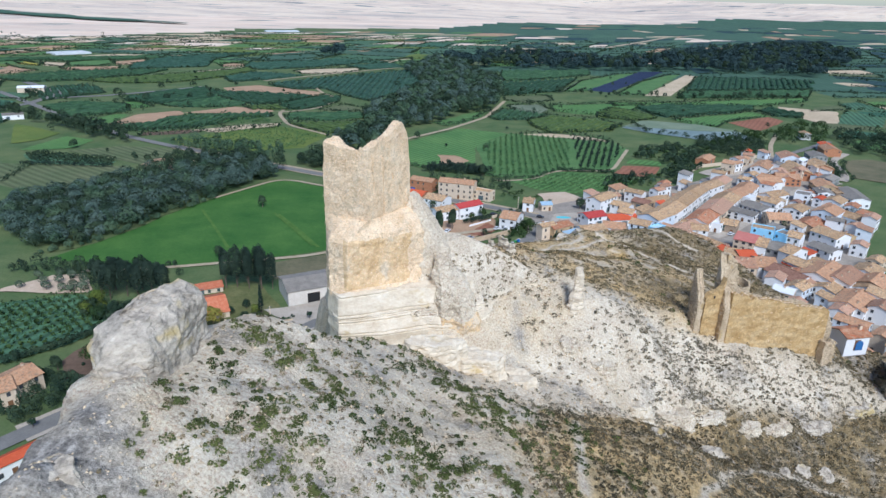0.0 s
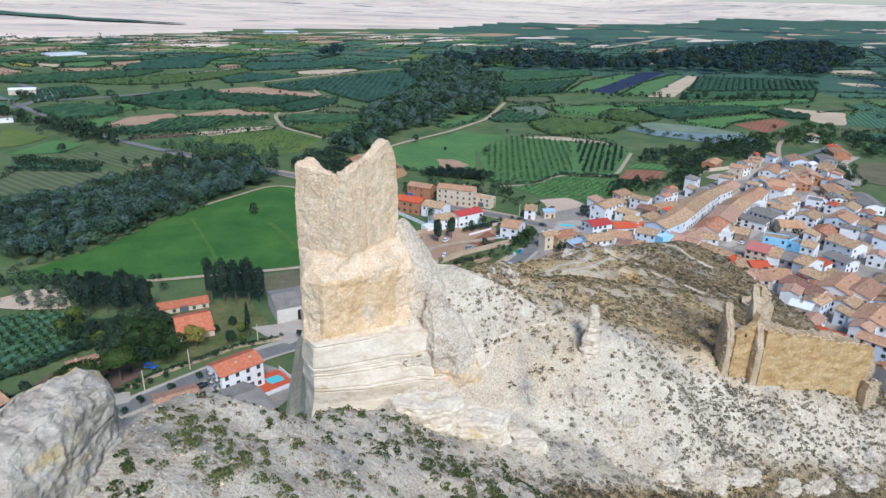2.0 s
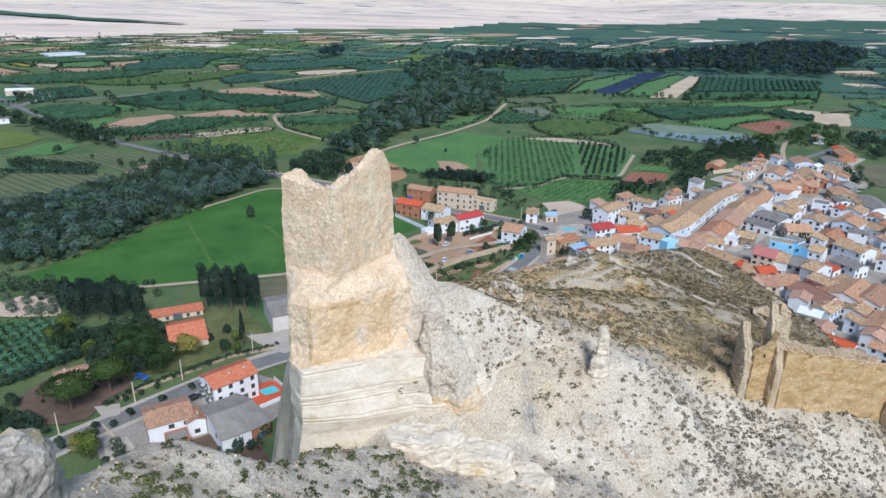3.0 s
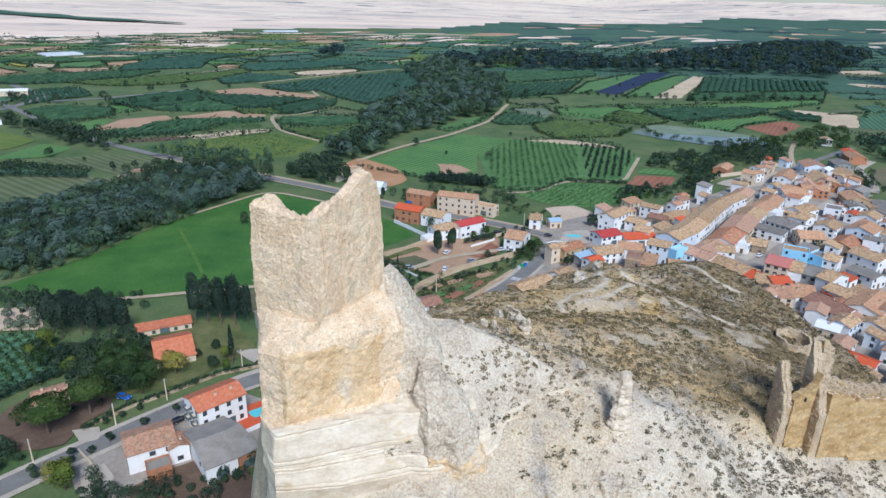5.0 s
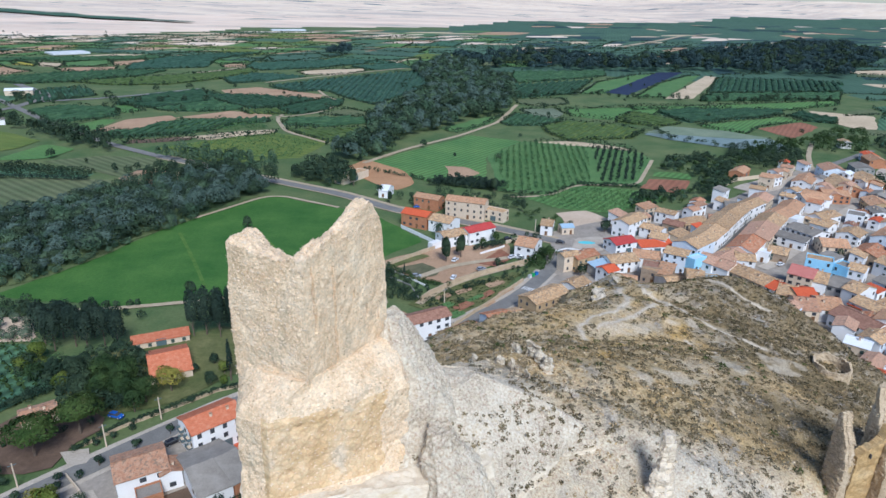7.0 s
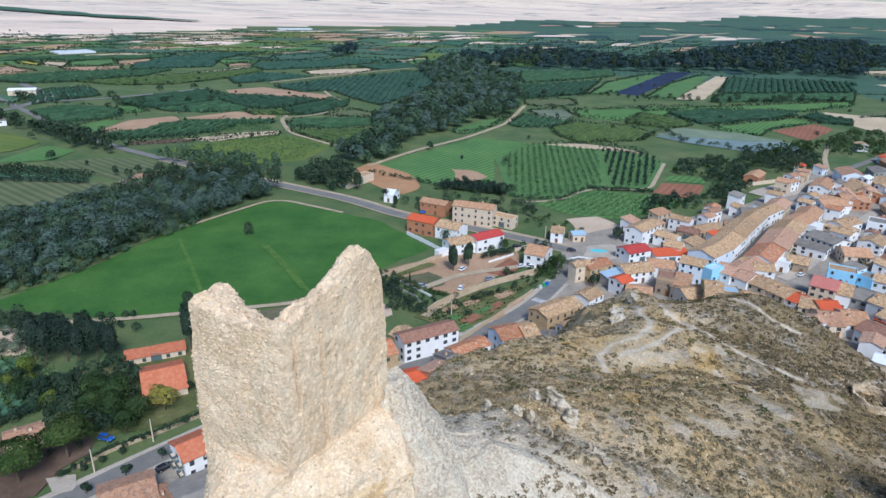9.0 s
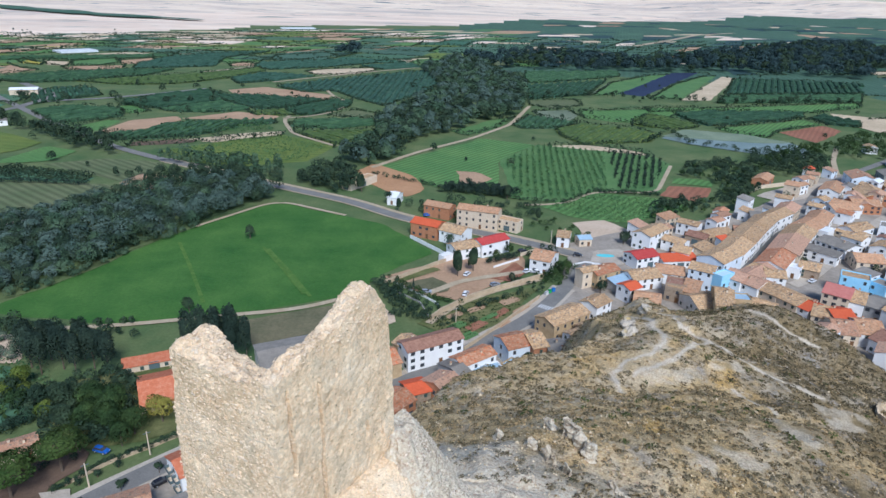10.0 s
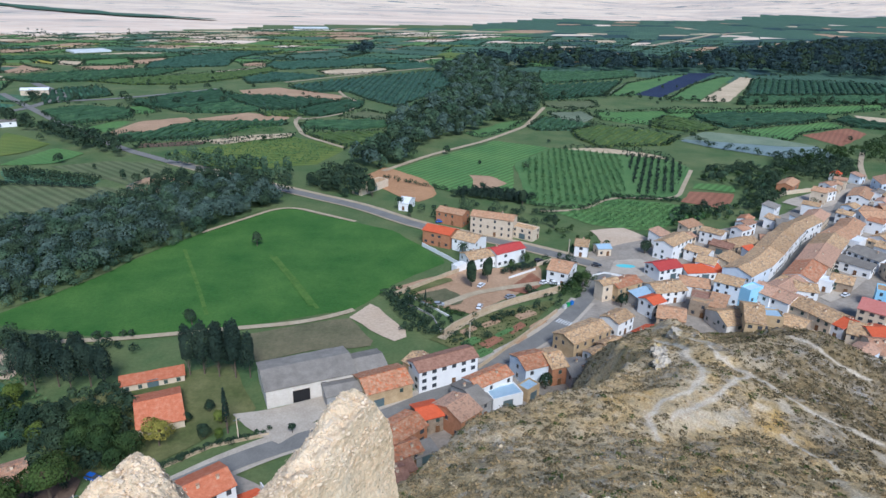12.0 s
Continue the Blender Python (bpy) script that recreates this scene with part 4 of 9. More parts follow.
# wide patchwork of fields out to the plain
def patchwork(quad, depth, rng, out):
    a, b, c, d = [np.array(q, float) for q in quad]
    w, h = np.linalg.norm(b - a), np.linalg.norm(d - a)
    if depth == 0 or max(w, h) < 75:
        out.append((a, b, c, d))
        return
    t, s = rng.uniform(0.36, 0.64), rng.uniform(0.36, 0.64)
    if w > h * rng.uniform(0.7, 1.3):
        e, f = a + (b - a) * t, d + (c - d) * s
        patchwork((a, e, f, d), depth - 1, rng, out), patchwork((e, b, c, f), depth - 1, rng, out)
    else:
        e, f = a + (d - a) * t, b + (c - b) * s
        patchwork((a, b, f, e), depth - 1, rng, out), patchwork((e, f, c, d), depth - 1, rng, out)


rng = random.Random(7)
plots = []
patchwork([(-900, 360), (-260, 330), (-330, 720), (-980, 720)], 6, rng, plots)
patchwork([(-330, 590), (-60, 545), (-20, 720), (-360, 760)], 5, rng, plots)
patchwork([(60, 565), (330, 545), (420, 800), (70, 800)], 5, rng, plots)
patchwork([(330, 530), (900, 430), (1000, 900), (420, 800)], 6, rng, plots)
patchwork([(-980, 720), (-20, 720), (60, 1150), (-1150, 1100)], 7, rng, plots)
patchwork([(-20, 790), (1000, 900), (1300, 1400), (60, 1130)], 7, rng, plots)
patchwork([(-1150, 1100), (60, 1130), (150, 1750), (-1050, 1560)], 7, rng, plots)
patchwork([(60, 1130), (1300, 1400), (2000, 2500), (150, 1750)], 8, rng, plots)
patchwork([(-900, 1580), (150, 1750), (400, 2350), (-450, 2050)], 6, rng, plots)
patchwork([(150, 1750), (2000, 2500), (2500, 3500), (300, 3000)], 8, rng, plots)
HEDGES = []
for pts in PLOTS:
    p = np.array(pts, float)
    if p[:, 1].mean() < 1250:
        HEDGES += [(p[i], p[(i + 1) % len(p)]) for i in range(len(p))]
for k, q in enumerate(plots):
    c = sum(q) / 4
    if any(np.hypot(*(c - m)) < 42 for m in NAMED_FIELDS) or (150 < c[0] < 280 and 530 < c[1] < 650):
        continue
    if c[1] < 1150 and abs(c[0] + 40) < 0.62 * c[1]:
        continue
    dry = np.clip((c[1] - 900) / 1500, 0, 1) * (1.0 if c[0] < 0 else 0.15)
    r = rng.random()
    if r < (0.07 if c[1] < 1000 else 0.13) + 0.46 * dry:
        key = rng.choice(["earth", "stubble", "stubble", "olive", "olive", "earth"] if c[1] < 1250 else ["plain", "stubble", "earth"])
    else:
        # beyond 850 m the haze-tinted field colours come in
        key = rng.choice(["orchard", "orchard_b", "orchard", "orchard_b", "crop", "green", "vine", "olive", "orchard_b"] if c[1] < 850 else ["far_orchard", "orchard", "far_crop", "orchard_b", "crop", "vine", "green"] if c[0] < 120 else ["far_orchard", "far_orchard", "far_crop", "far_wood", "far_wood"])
    pts = [c + (p - c) * 0.95 for p in q]
    sheet("field", [tuple(p) for p in pts], FIELDS[key], 0.03 + 0.0002 * k, FIELD_WORDS[key], step=40, wobble=4)
    HEDGES.append((q[0], q[1]))
    if rng.random() < 0.6:
        HEDGES.append((q[1], q[2]))

sheet("pond", [(158, 599), (191, 636), (232, 622), (264, 591), (262, 560), (247, 540), (217, 550), (176, 577)], M_WATER, 0.4, "shallow grey pond with reedy edge", "pond")
sheet("field", [(160, 606), (191, 640), (235, 626), (266, 594), (238, 590), (200, 596)], FIELDS["reed"], 0.45, "pale green reed bed beside the pond")

for a, b in (((-133, 331), (-95, 266)), ((-89, 324), (-59, 278)), ((-92, 326), (-62, 280))):
    ribbon("crop_line", [a, ((a[0] + b[0]) / 2 + 0.6, (a[1] + b[1]) / 2), b], 1.5, FIELDS["sprout"], 0.36, "faint yellowish line across the meadow", "field")
# roads
ribbon("road", [(51, 330), (25, 346), (7, 355), (-31, 371), (-64, 397), (-108, 420), (-159, 449), (-207, 475), (-253, 504), (-336, 571), (-410, 638), (-504, 724)], 6.5, M_ASPHALT, 0.42, "grey asphalt road with pale verges")
ribbon("road", [(54, 326), (41, 297), (28, 273), (17, 259), (2, 244), (-13, 227), (-23, 217), (-55, 199), (-73, 182), (-88, 164), (-101, 150), (-112, 135), (-130, 110)], 6.0, M_ASPHALT, 0.46, "grey asphalt street at the foot of the hill")
ribbon("road", [(60, 335), (84, 318), (100, 306), (108, 308), (120, 319), (132, 335), (146, 355), (157, 369), (170, 382), (181, 396), (199, 428), (219, 458), (266, 503), (330, 560)], 5.0, M_ASPHALT, 0.50, "narrow asphalt main street")
ribbon("road", [(131, 304), (140, 309), (149, 318), (160, 330), (172, 343), (185, 355), (225, 402), (262, 420)], 5.0, M_PAVE, 0.54, "narrow town street")
ribbon("road", [(120, 297), (150, 292), (165, 280), (180, 262), (184, 240), (178, 215)], 5.0, M_ASPHALT, 0.58, "narrow town street")
ribbon("verge", [(51, 331), (25, 347), (7, 356), (-31, 372), (-64, 398), (-108, 421), (-207, 476)], 10.5, M_TRACK, 0.36, "dusty roadside verge", "verge")
ribbon("verge", [(41, 298), (28, 274), (17, 260), (2, 245), (-13, 228), (-23, 218), (-55, 200), (-88, 165), (-112, 136)], 9.5, M_PAVE, 0.38, "pale pavement beside the street", "pavement")
ribbon("track", [(-154, 243), (-120, 249), (-82, 261), (-57, 268), (-43, 281)], 2.6, M_TRACK, 0.4, "pale dirt farm track", "track")
ribbon("track", [(-134, 346), (-105, 395), (-86, 385), (-60, 372)], 2.2, M_TRACK, 0.4, "pale dirt farm track", "track")
ribbon("track", [(-66, 469), (-38, 520), (1, 573), (35, 636), (61, 745)], 4, M_TRACK, 0.4, "pale dirt farm track", "track")
ribbon("track", [(-166, 650), (-166, 626), (-143, 570), (-97, 528)], 3.5, M_TRACK, 0.4, "pale dirt farm track", "track")
ribbon("track", [(-14, 257), (-9, 269), (6, 286), (33, 304)], 3.0, M_TRACK, 0.44, "pale dirt lane along a canal", "track")
ribbon("track", [(-262, 308), (-225, 340), (-208, 357), (-190, 375), (-180, 392)], 3.2, M_PAVE, 0.4, "pale canal path", "track")
ribbon("track", [(28, 402), (54, 406), (74, 434), (112, 434), (141, 507)], 2.6, M_TRACK, 0.4, "dirt track round the orchard", "track")
ribbon("track", [(-366, 947), (-341, 987), (-317, 1038)], 7, M_TRACK, 0.4, "pale farm road", "track")
ribbon("track", [(-248, 864), (-194, 939), (-130, 1021), (-81, 1078)], 5, M_TRACK, 0.4, "pale farm road", "track")
ribbon("track", [(-170, 818), (-149, 766), (-122, 727), (-135, 663), (-155, 640), (-172, 632)], 3.5, M_TRACK, 0.4, "pale dirt farm track", "track")
for lane in ([(82, 836), (117, 931)], [(106, 823), (147, 938)], [(136, 829), (188, 964)]):
    ribbon("track", lane, 3.2, FIELDS["fallow"], 0.4, "grassy lane between orchard rows", "track")
ribbon("road", [(374, 1648), (546, 1940), (686, 2194), (878, 2395)], 16, M_TRACK, 0.8, "distant pale road")
ribbon("road", [(-425, 677), (-397, 697), (-375, 709), (-341, 747), (-300, 800)], 8, M_ASPHALT, 0.46, "grey asphalt side road")
ribbon("road", [(-460, 560), (-420, 640), (-430, 720), (-520, 800)], 9, M_ASPHALT, 0.5, "grey asphalt highway")


# ---- ruined tower on its rock ----
def loft(name, rings, mat, parent=None, label="", step=0.35, rough=0.25, size=1.6, seed=0, strata=0.0, cap=True, rows_step=0.35, top=None, tooth=0.0, cracks=(), joints=()):
    """A rough solid through closed plan outlines at rising heights; top(x, y): ragged crown height."""
    base, _ = resample(rings[0][1], step)
    n = len(base)
    outs = []
    for z, poly in rings:
        p = np.array(list(poly) + [poly[0]], float)
        s = np.r_[0, np.cumsum(np.linalg.norm(np.diff(p, axis=0), axis=1))]
        # equal share per side keeps the corners in line
        t = np.linspace(0, len(poly), n, endpoint=False)
        outs.append((z, np.stack([np.interp(t, np.arange(len(poly) + 1), p[:, k]) for k in (0, 1)], 1)))
    zs = [o[0] for o in outs]
    levels = np.arange(zs[0], zs[-1] + 1e-6, rows_step)
    ctr = np.mean([o[1].mean(0) for o in outs], axis=0)
    rows = []
    for k, z in enumerate(levels):
        xy = np.stack([[np.interp(z, zs, [o[1][i, c] for o in outs]) for c in (0, 1)] for i in range(n)])
        zz = np.full(n, z)
        if top is not None:
            f = k / (len(levels) - 1)
            zz = zs[0] + f * (top(xy[:, 0], xy[:, 1]) - zs[0])
        d = np.roll(xy, -1, 0) - np.roll(xy, 1, 0)
        nr = np.stack([d[:, 1], -d[:, 0]], 1)
        nr /= np.linalg.norm(nr, axis=1)[:, None] + 1e-9
        off = rough * fbm(xy[:, 0], xy[:, 1], zz, size, 4, seed) + tooth * fbm(xy[:, 0], xy[:, 1], zz, 0.45, 2, seed + 5)
        if strata:
            lay = zz / 0.62 + 0.5 * fbm(xy[:, 0], xy[:, 1], 0, 5, 2, seed + 3)
            off = off + strata * (hashed(np.floor(lay).astype(np.int64), np.zeros(n, np.int64), np.zeros(n, np.int64), seed) - 0.5) - strata * 0.5 * (np.abs(lay - np.floor(lay) - 0.5) > 0.42)
        for jz in joints:
            bed = zz - jz - 0.45 * fbm(xy[:, 0], xy[:, 1], jz, 9, 2, seed + 4)
            off = off - (0.16 + 0.14 * value_noise(xy[:, 0] / 3, xy[:, 1] / 3, jz, seed)) * np.clip(1.7 - np.abs(bed) / 0.07, 0, 1) + 0.10 * np.clip(bed * 2, -0.5, 0.5)
        for cx, cy, wander, depth, z_low, z_high in cracks:
            gap = np.hypot(xy[:, 0] - cx - wander * value_noise(zz / 1.3, 0.5, cx, 7), xy[:, 1] - cy - wander * value_noise(zz / 1.3, 0.5, cx, 7))
            off = off - depth * np.clip(1.5 - gap / 0.09, 0, 1) * (zz > z_low) * (zz < z_high)
        rows.append(np.c_[xy + nr * off[:, None], zz])
    v = np.concatenate(rows)
    f = [tuple(q) for q in grid_faces(len(rows), n, True)]
    if cap:
        last = rows[-1]
        ring0 = (len(rows) - 1) * n
        c = np.array([last[:, 0].mean(), last[:, 1].mean()])
        for s in np.arange(0.97, 0.05, -0.05):
            xy = c + (last[:, :2] - c) * s
            zz = last[:, 2] if top is None else top(xy[:, 0], xy[:, 1])
            zz = zz + 0.7 * rough * fbm(xy[:, 0], xy[:, 1], 0, 1.2, 3, seed + 9) + 0.8 * tooth * fbm(xy[:, 0], xy[:, 1], 0, 0.4, 2, seed + 10)
            ring = np.c_[xy, zz]
            start = len(v)
            v = np.r_[v, ring]
            f += [(ring0 + j, ring0 + (j + 1) % n, start + (j + 1) % n, start + j) for j in range(n)]
            ring0 = start
        f.append(tuple(range(ring0, ring0 + n)))
    return mesh_object(name, v, f, mat, parent, label)


UP = [(-16.9, 88.7), (-13.5, 87.2), (-10.2, 85.9), (-7.5, 90.3), (-5.0, 94.4), (-9.5, 97.2), (-15.6, 95.4)]
LOW = [(-16.9, 88.6), (-15.9, 84.8), (-13.0, 83.4), (-6.8, 86.6), (-2.6, 89.8), (-4.0, 97.8), (-16.4, 97.4)]
LOWB = [(-17.0, 88.2), (-15.6, 83.8), (-13.3, 82.7), (-6.6, 86.1), (-2.0, 88.5), (-2.6, 98.0), (-16.6, 97.8)]


def crown(x, y):
    """Broken crown: a peak at the west corner, a saddle at the near corner, the highest tooth to the east."""
    along_w, deep_w = (x + 10.2) * 0.914 - (y - 85.9) * 0.407, (x + 10.2) * 0.407 + (y - 85.9) * 0.914
    along_e, deep_e = (x + 10.2) * 0.522 + (y - 85.9) * 0.853, (y - 85.9) * 0.522 - (x + 10.2) * 0.853
    west = np.interp(along_w, [-8.0, -7.2, -6.2, -4.8, -3.2, -1.5, 0], [90.0, 90.6, 90.9, 90.6, 90.2, 89.9, 89.8])
    west = west + 0.08 * np.clip(deep_w, 0, 3) - np.interp(along_w, [-6.4, -4.9], [0.0, 0.55]) * np.maximum(deep_w - 1.0, 0) - 2.3 * np.maximum(deep_w - 2.7, 0)
    east = np.interp(along_e, [0, 2.2, 4.2, 6.2, 7.6, 8.6, 9.6, 10.5], [90.5, 90.9, 91.5, 92.4, 93.0, 92.8, 91.0, 89.0]) - 1.5 * np.maximum(deep_e - 1.4, 0)
    z = np.maximum(west, east)
    return z + 0.30 * fbm(x, y, 0, 1.3, 4, 23) + 0.16 * fbm(x, y, 0, 0.4, 2, 29)


tower = new("ruined_tower")
tower.location = (-10.5, 91, 70.5)
tagged(tower, "tall ruined rubble masonry tower on a white rock", "tower")


def under(ob, parent):
    ob.parent = parent
    ob.matrix_parent_inverse = Matrix.Translation(parent.location).inverted()
    return ob


CRACKS = [(-9.6, 86.9, 0.12, 0.9, 84, 89.8), (-8.4, 88.8, 0.15, 1.1, 80.5, 91), (-6.4, 92.1, 0.1, 0.8, 83, 84.2), (-7.2, 90.8, 0.06, 0.8, 85.2, 86.0), (-7.6, 90.1, 0.08, 0.8, 88.6, 89.4), (-5.6, 93.4, 0.06, 0.8, 82.0, 83.2)]
upper = under(loft("upper_wall", [(78.6, UP), (80.6, UP), (86, UP), (92, [(-16.7, 88.9), (-13.4, 87.4), (-10.2, 86.2), (-7.6, 90.5), (-5.3, 94.3), (-9.5, 96.8), (-15.4, 95.2)])], M_MASON, step=0.10, rows_step=0.11, rough=0.09, size=1.4, seed=3, top=crown, tooth=0.035, cracks=CRACKS), tower)
LEDGE = [(-16.6, 89.0), (-13.6, 87.0), (-10.3, 85.7), (-7.2, 90.2), (-4.4, 94.5), (-4.4, 97.4), (-16.2, 97.0)]
lower = under(loft("lower_wall", [(69.8, LOWB), (72.5, LOW), (77.6, LOW), (78.6, [(-16.9, 88.8), (-15.5, 85.3), (-12.6, 84.2), (-7.0, 86.6), (-3.2, 90.2), (-4.0, 97.7), (-16.4, 97.3)]), (80.4, LEDGE)], [M_MASON, M_PLASTER], step=0.13, rows_step=0.14, rough=0.13, size=1.3, seed=8, tooth=0.05), tower)
for p in lower.data.polygons:
    c = p.center
    edge = 0.5 * float(fbm(c.x, c.y, c.z, 1.5, 3, 90))
    if p.normal.y < -0.3 and -13.6 < c.x < -4.6 + edge and 70.8 < c.z < 77.8 + edge * 0.6:
        p.material_index = 1

rock_base = loft("rock_cliff", [
    (14, [(-25, 99), (-22.5, 84), (-18.5, 78), (-8, 77.5), (1, 82), (8.6, 85.6), (9.4, 95), (-4, 101)]),
    (46, [(-20.5, 98), (-18.6, 85), (-16.2, 80.2), (-8, 80), (1, 82.6), (8.6, 85.6), (9.4, 95), (-4, 101)]),
    (58, [(-19, 98), (-17.2, 85.4), (-15.2, 80.8), (-8, 81.4), (1, 83.4), (8.2, 86.5), (9, 95), (-4, 100)]),
    (62.5, [(-18.2, 97), (-16.6, 85), (-14.6, 81.2), (-8, 82.2), (0.5, 84.6), (7.2, 87.6), (8, 95), (-4, 99)]),
    (64.5, [(-18.0, 97), (-16.5, 84.6), (-14.3, 81.0), (-8, 82.0), (0.5, 84.3), (6.6, 87.6), (7.4, 95), (-4, 99)]),
    (67.2, [(-17.9, 97), (-16.3, 84.6), (-14.2, 81.4), (-7.6, 83.4), (0, 85.8), (5.4, 88.8), (6.5, 95), (-4, 99)]),
    (70.4, [(-17.5, 97), (-15.9, 84.6), (-13.8, 82.2), (-7.0, 84.8), (0.2, 86.8), (4.4, 89.6), (5.4, 95), (-4, 98.6)]),
], M_ROCK, step=0.3, rows_step=0.1, rough=0.28, size=4.0, seed=13, joints=(64.4, 64.9, 66.5, 66.9, 67.15, 67.7, 70.2, 71.2), tooth=0.02)
tagged(rock_base, "white limestone cliff with thin horizontal strata", "rock", kind="structure")

# crag at the end of the near ridge
crag = loft("rock_crag", [
    (66, [(-31, 36), (-27, 30), (-20, 32), (-16.5, 40), (-17, 50), (-21, 54), (-29, 48)]),
    (79, [(-26.6, 39.5), (-23.2, 34.6), (-19, 36), (-17.4, 41), (-18.2, 48.5), (-20.6, 51.4), (-26.0, 47.5)]),
    (82.6, [(-25.3, 40.6), (-22.9, 36.8), (-19.3, 38.0), (-18.1, 42), (-18.6, 48.4), (-20.5, 50.8), (-24.7, 47)]),
    (83.2, [(-24.7, 40.8), (-22.5, 37.4), (-19.5, 38.6), (-18.6, 42.4), (-18.8, 48.2), (-20.5, 50.4), (-24.1, 47)]),
    (85.8, [(-24.9, 41.0), (-22.7, 38.2), (-19.7, 39.2), (-18.9, 42.8), (-18.9, 48.0), (-20.6, 50.2), (-24.3, 46.9)]),
    (86.9, [(-24.4, 41.6), (-22.5, 39.4), (-20.2, 40.2), (-19.4, 43.3), (-19.3, 47.6), (-20.8, 49.6), (-23.8, 46.6)]),
    (87.6, [(-22.9, 42.8), (-22.1, 41.2), (-20.9, 41.8), (-20.2, 44.0), (-20.1, 46.6), (-21.0, 48.3), (-22.7, 46.0)]),
], M_CRAG, step=0.2, rows_step=0.14, rough=0.42, size=3.4, seed=21, tooth=0.12, joints=(80.2, 82.7, 83.3, 85.0))
tagged(crag, "weathered grey limestone crag with yellowish patches", "rock", kind="structure")

spur = loft("rock_spur", [
    (57, [(-4, 83.2), (1.6, 83.8), (7.6, 86.4), (10.8, 90.4), (14, 93.5), (18.5, 97), (12, 103), (0, 103)]),
    (63.6, [(-4, 83.4), (1.6, 84.0), (7.4, 86.8), (10.2, 90.8), (13, 94), (17.6, 97), (12, 102), (0, 102)]),
    (66.6, [(-4, 84.2), (1.2, 84.9), (6.6, 87.8), (9.2, 91.4), (12, 94.6), (16.4, 97.2), (12, 101), (0, 101.5)]),
    (68.7, [(-4, 86.4), (1.0, 87.2), (5.8, 89.2), (8.6, 92.2), (11.6, 95), (14.4, 97.3), (11, 100), (0, 101)]),
    (70.6, [(-4, 88.5), (0.6, 89.2), (4.6, 91), (7.2, 93.4), (9.6, 95.6), (11.6, 97.2), (9, 99.5), (0, 100)]),
    (72.4, [(-4, 90.5), (0.0, 91.2), (3.0, 92.8), (5.2, 94.6), (7, 96), (8.4, 97), (7, 98.6), (0, 99)]),
    (74.6, [(-4, 93), (-1.4, 93.4), (0.4, 94), (1.6, 95), (2.6, 96), (3.2, 97), (2, 98), (-1, 98)]),
], M_ROCK, step=0.3, rows_step=0.12, rough=0.3, size=3.0, seed=17, tooth=0.05, joints=(64.4, 64.9, 66.3, 66.6, 66.85))
spur.data.materials.append(M_HILL)
for p in spur.data.polygons:
    if p.center.z > 67.0 + 0.5 * float(fbm(p.center.x, p.center.y, 0, 4, 2, 92)):
        p.material_index = 1
tagged(spur, "bare cream limestone spur with layered foot", "rock", kind="structure")

# leaning chunk of masonry, lone pillar, low rock ledges
def lump(name, x, y, z0, z1, rx, ry, mat, label, category, seed, taper=0.55, strata=0.0, turn=0.0, rough=0.35, structure=False, lean=0.0):
    def ring(s, z, lean=0.0):
        out = []
        for a in range(8):
            t = a * math.pi / 4
            px, py = math.cos(t) * rx * s, math.sin(t) * ry * s
            out.append((x + px * math.cos(turn) - py * math.sin(turn) + lean, y + px * math.sin(turn) + py * math.cos(turn)))
        return z, out
    h = z1 - z0
    ob = loft(name, [ring(1.15, z0), ring(1.0, z0 + h * 0.35), ring((1 + taper) / 2, z0 + h * 0.75, lean * 0.6), ring(taper, z1, lean)], mat, step=0.25, rows_step=0.22, rough=rough, size=1.2, seed=seed, strata=strata, tooth=0.08)
    return tagged(ob, label, category, kind="structure" if structure else "")


def disc(x, y, rx, ry):
    return [(x + rx * math.cos(a), y + ry * math.sin(a)) for a in np.linspace(0, 2 * math.pi, 13)[:-1]]


rubble = loft("rubble_slope", [(66, disc(-2.0, 93.5, 7.5, 6.0)), (71.5, disc(-2.6, 94, 5.4, 5.0)), (75, disc(-3.2, 94.3, 3.9, 4.0)), (79, disc(-4.0, 95, 2.2, 3.0)), (81.6, disc(-4.6, 95.4, 0.9, 1.6))], M_ROCK, step=0.2, rows_step=0.2, rough=0.3, size=1.6, seed=31, tooth=0.08)
rubble.data.materials[0] = M_HILL
tagged(rubble, "slope of pale fallen rubble against the tower", "rubble", kind="structure")
lump("rock_knob", 10.4, 96.4, 66, 70.9, 1.5, 1.2, M_HILL, "cream rock knob on the crest", "rock", 49, 0.5, 0.3, 0.4, structure=True)
lump("rock_knob", 14.8, 96.9, 63, 67.9, 1.6, 1.1, M_HILL, "cream rock knob on the crest", "rock", 50, 0.5, 0.3, 0.2, structure=True)
chunk = loft("masonry_chunk", [
    (62.5, [(-1.2, 86.4), (0.6, 84.2), (3.6, 84.3), (6.2, 86.0), (6.4, 89), (2.5, 91), (-1.0, 90)]),
    (66.5, [(-1.2, 86.4), (0.4, 84.4), (3.4, 84.6), (5.6, 86.2), (5.8, 89), (2.4, 91), (-1.0, 90)]),
    (70.0, [(-1.3, 87.0), (0.2, 85.2), (2.4, 85.4), (4.2, 87.2), (4.2, 89.4), (2.0, 91), (-1.1, 90)]),
    (72.4, [(-1.2, 87.4), (-0.2, 86.4), (1.2, 86.6), (2.4, 88.2), (2.4, 89.6), (1.4, 90.6), (-1.0, 90)]),
    (74.2, [(-0.9, 88.2), (-0.5, 87.6), (0.3, 87.7), (0.9, 88.6), (0.9, 89.4), (0.4, 90), (-0.8, 89.6)]),
], [M_HILL, M_PLASTER], step=0.16, rows_step=0.16, rough=0.42, size=1.8, seed=33, tooth=0.1)
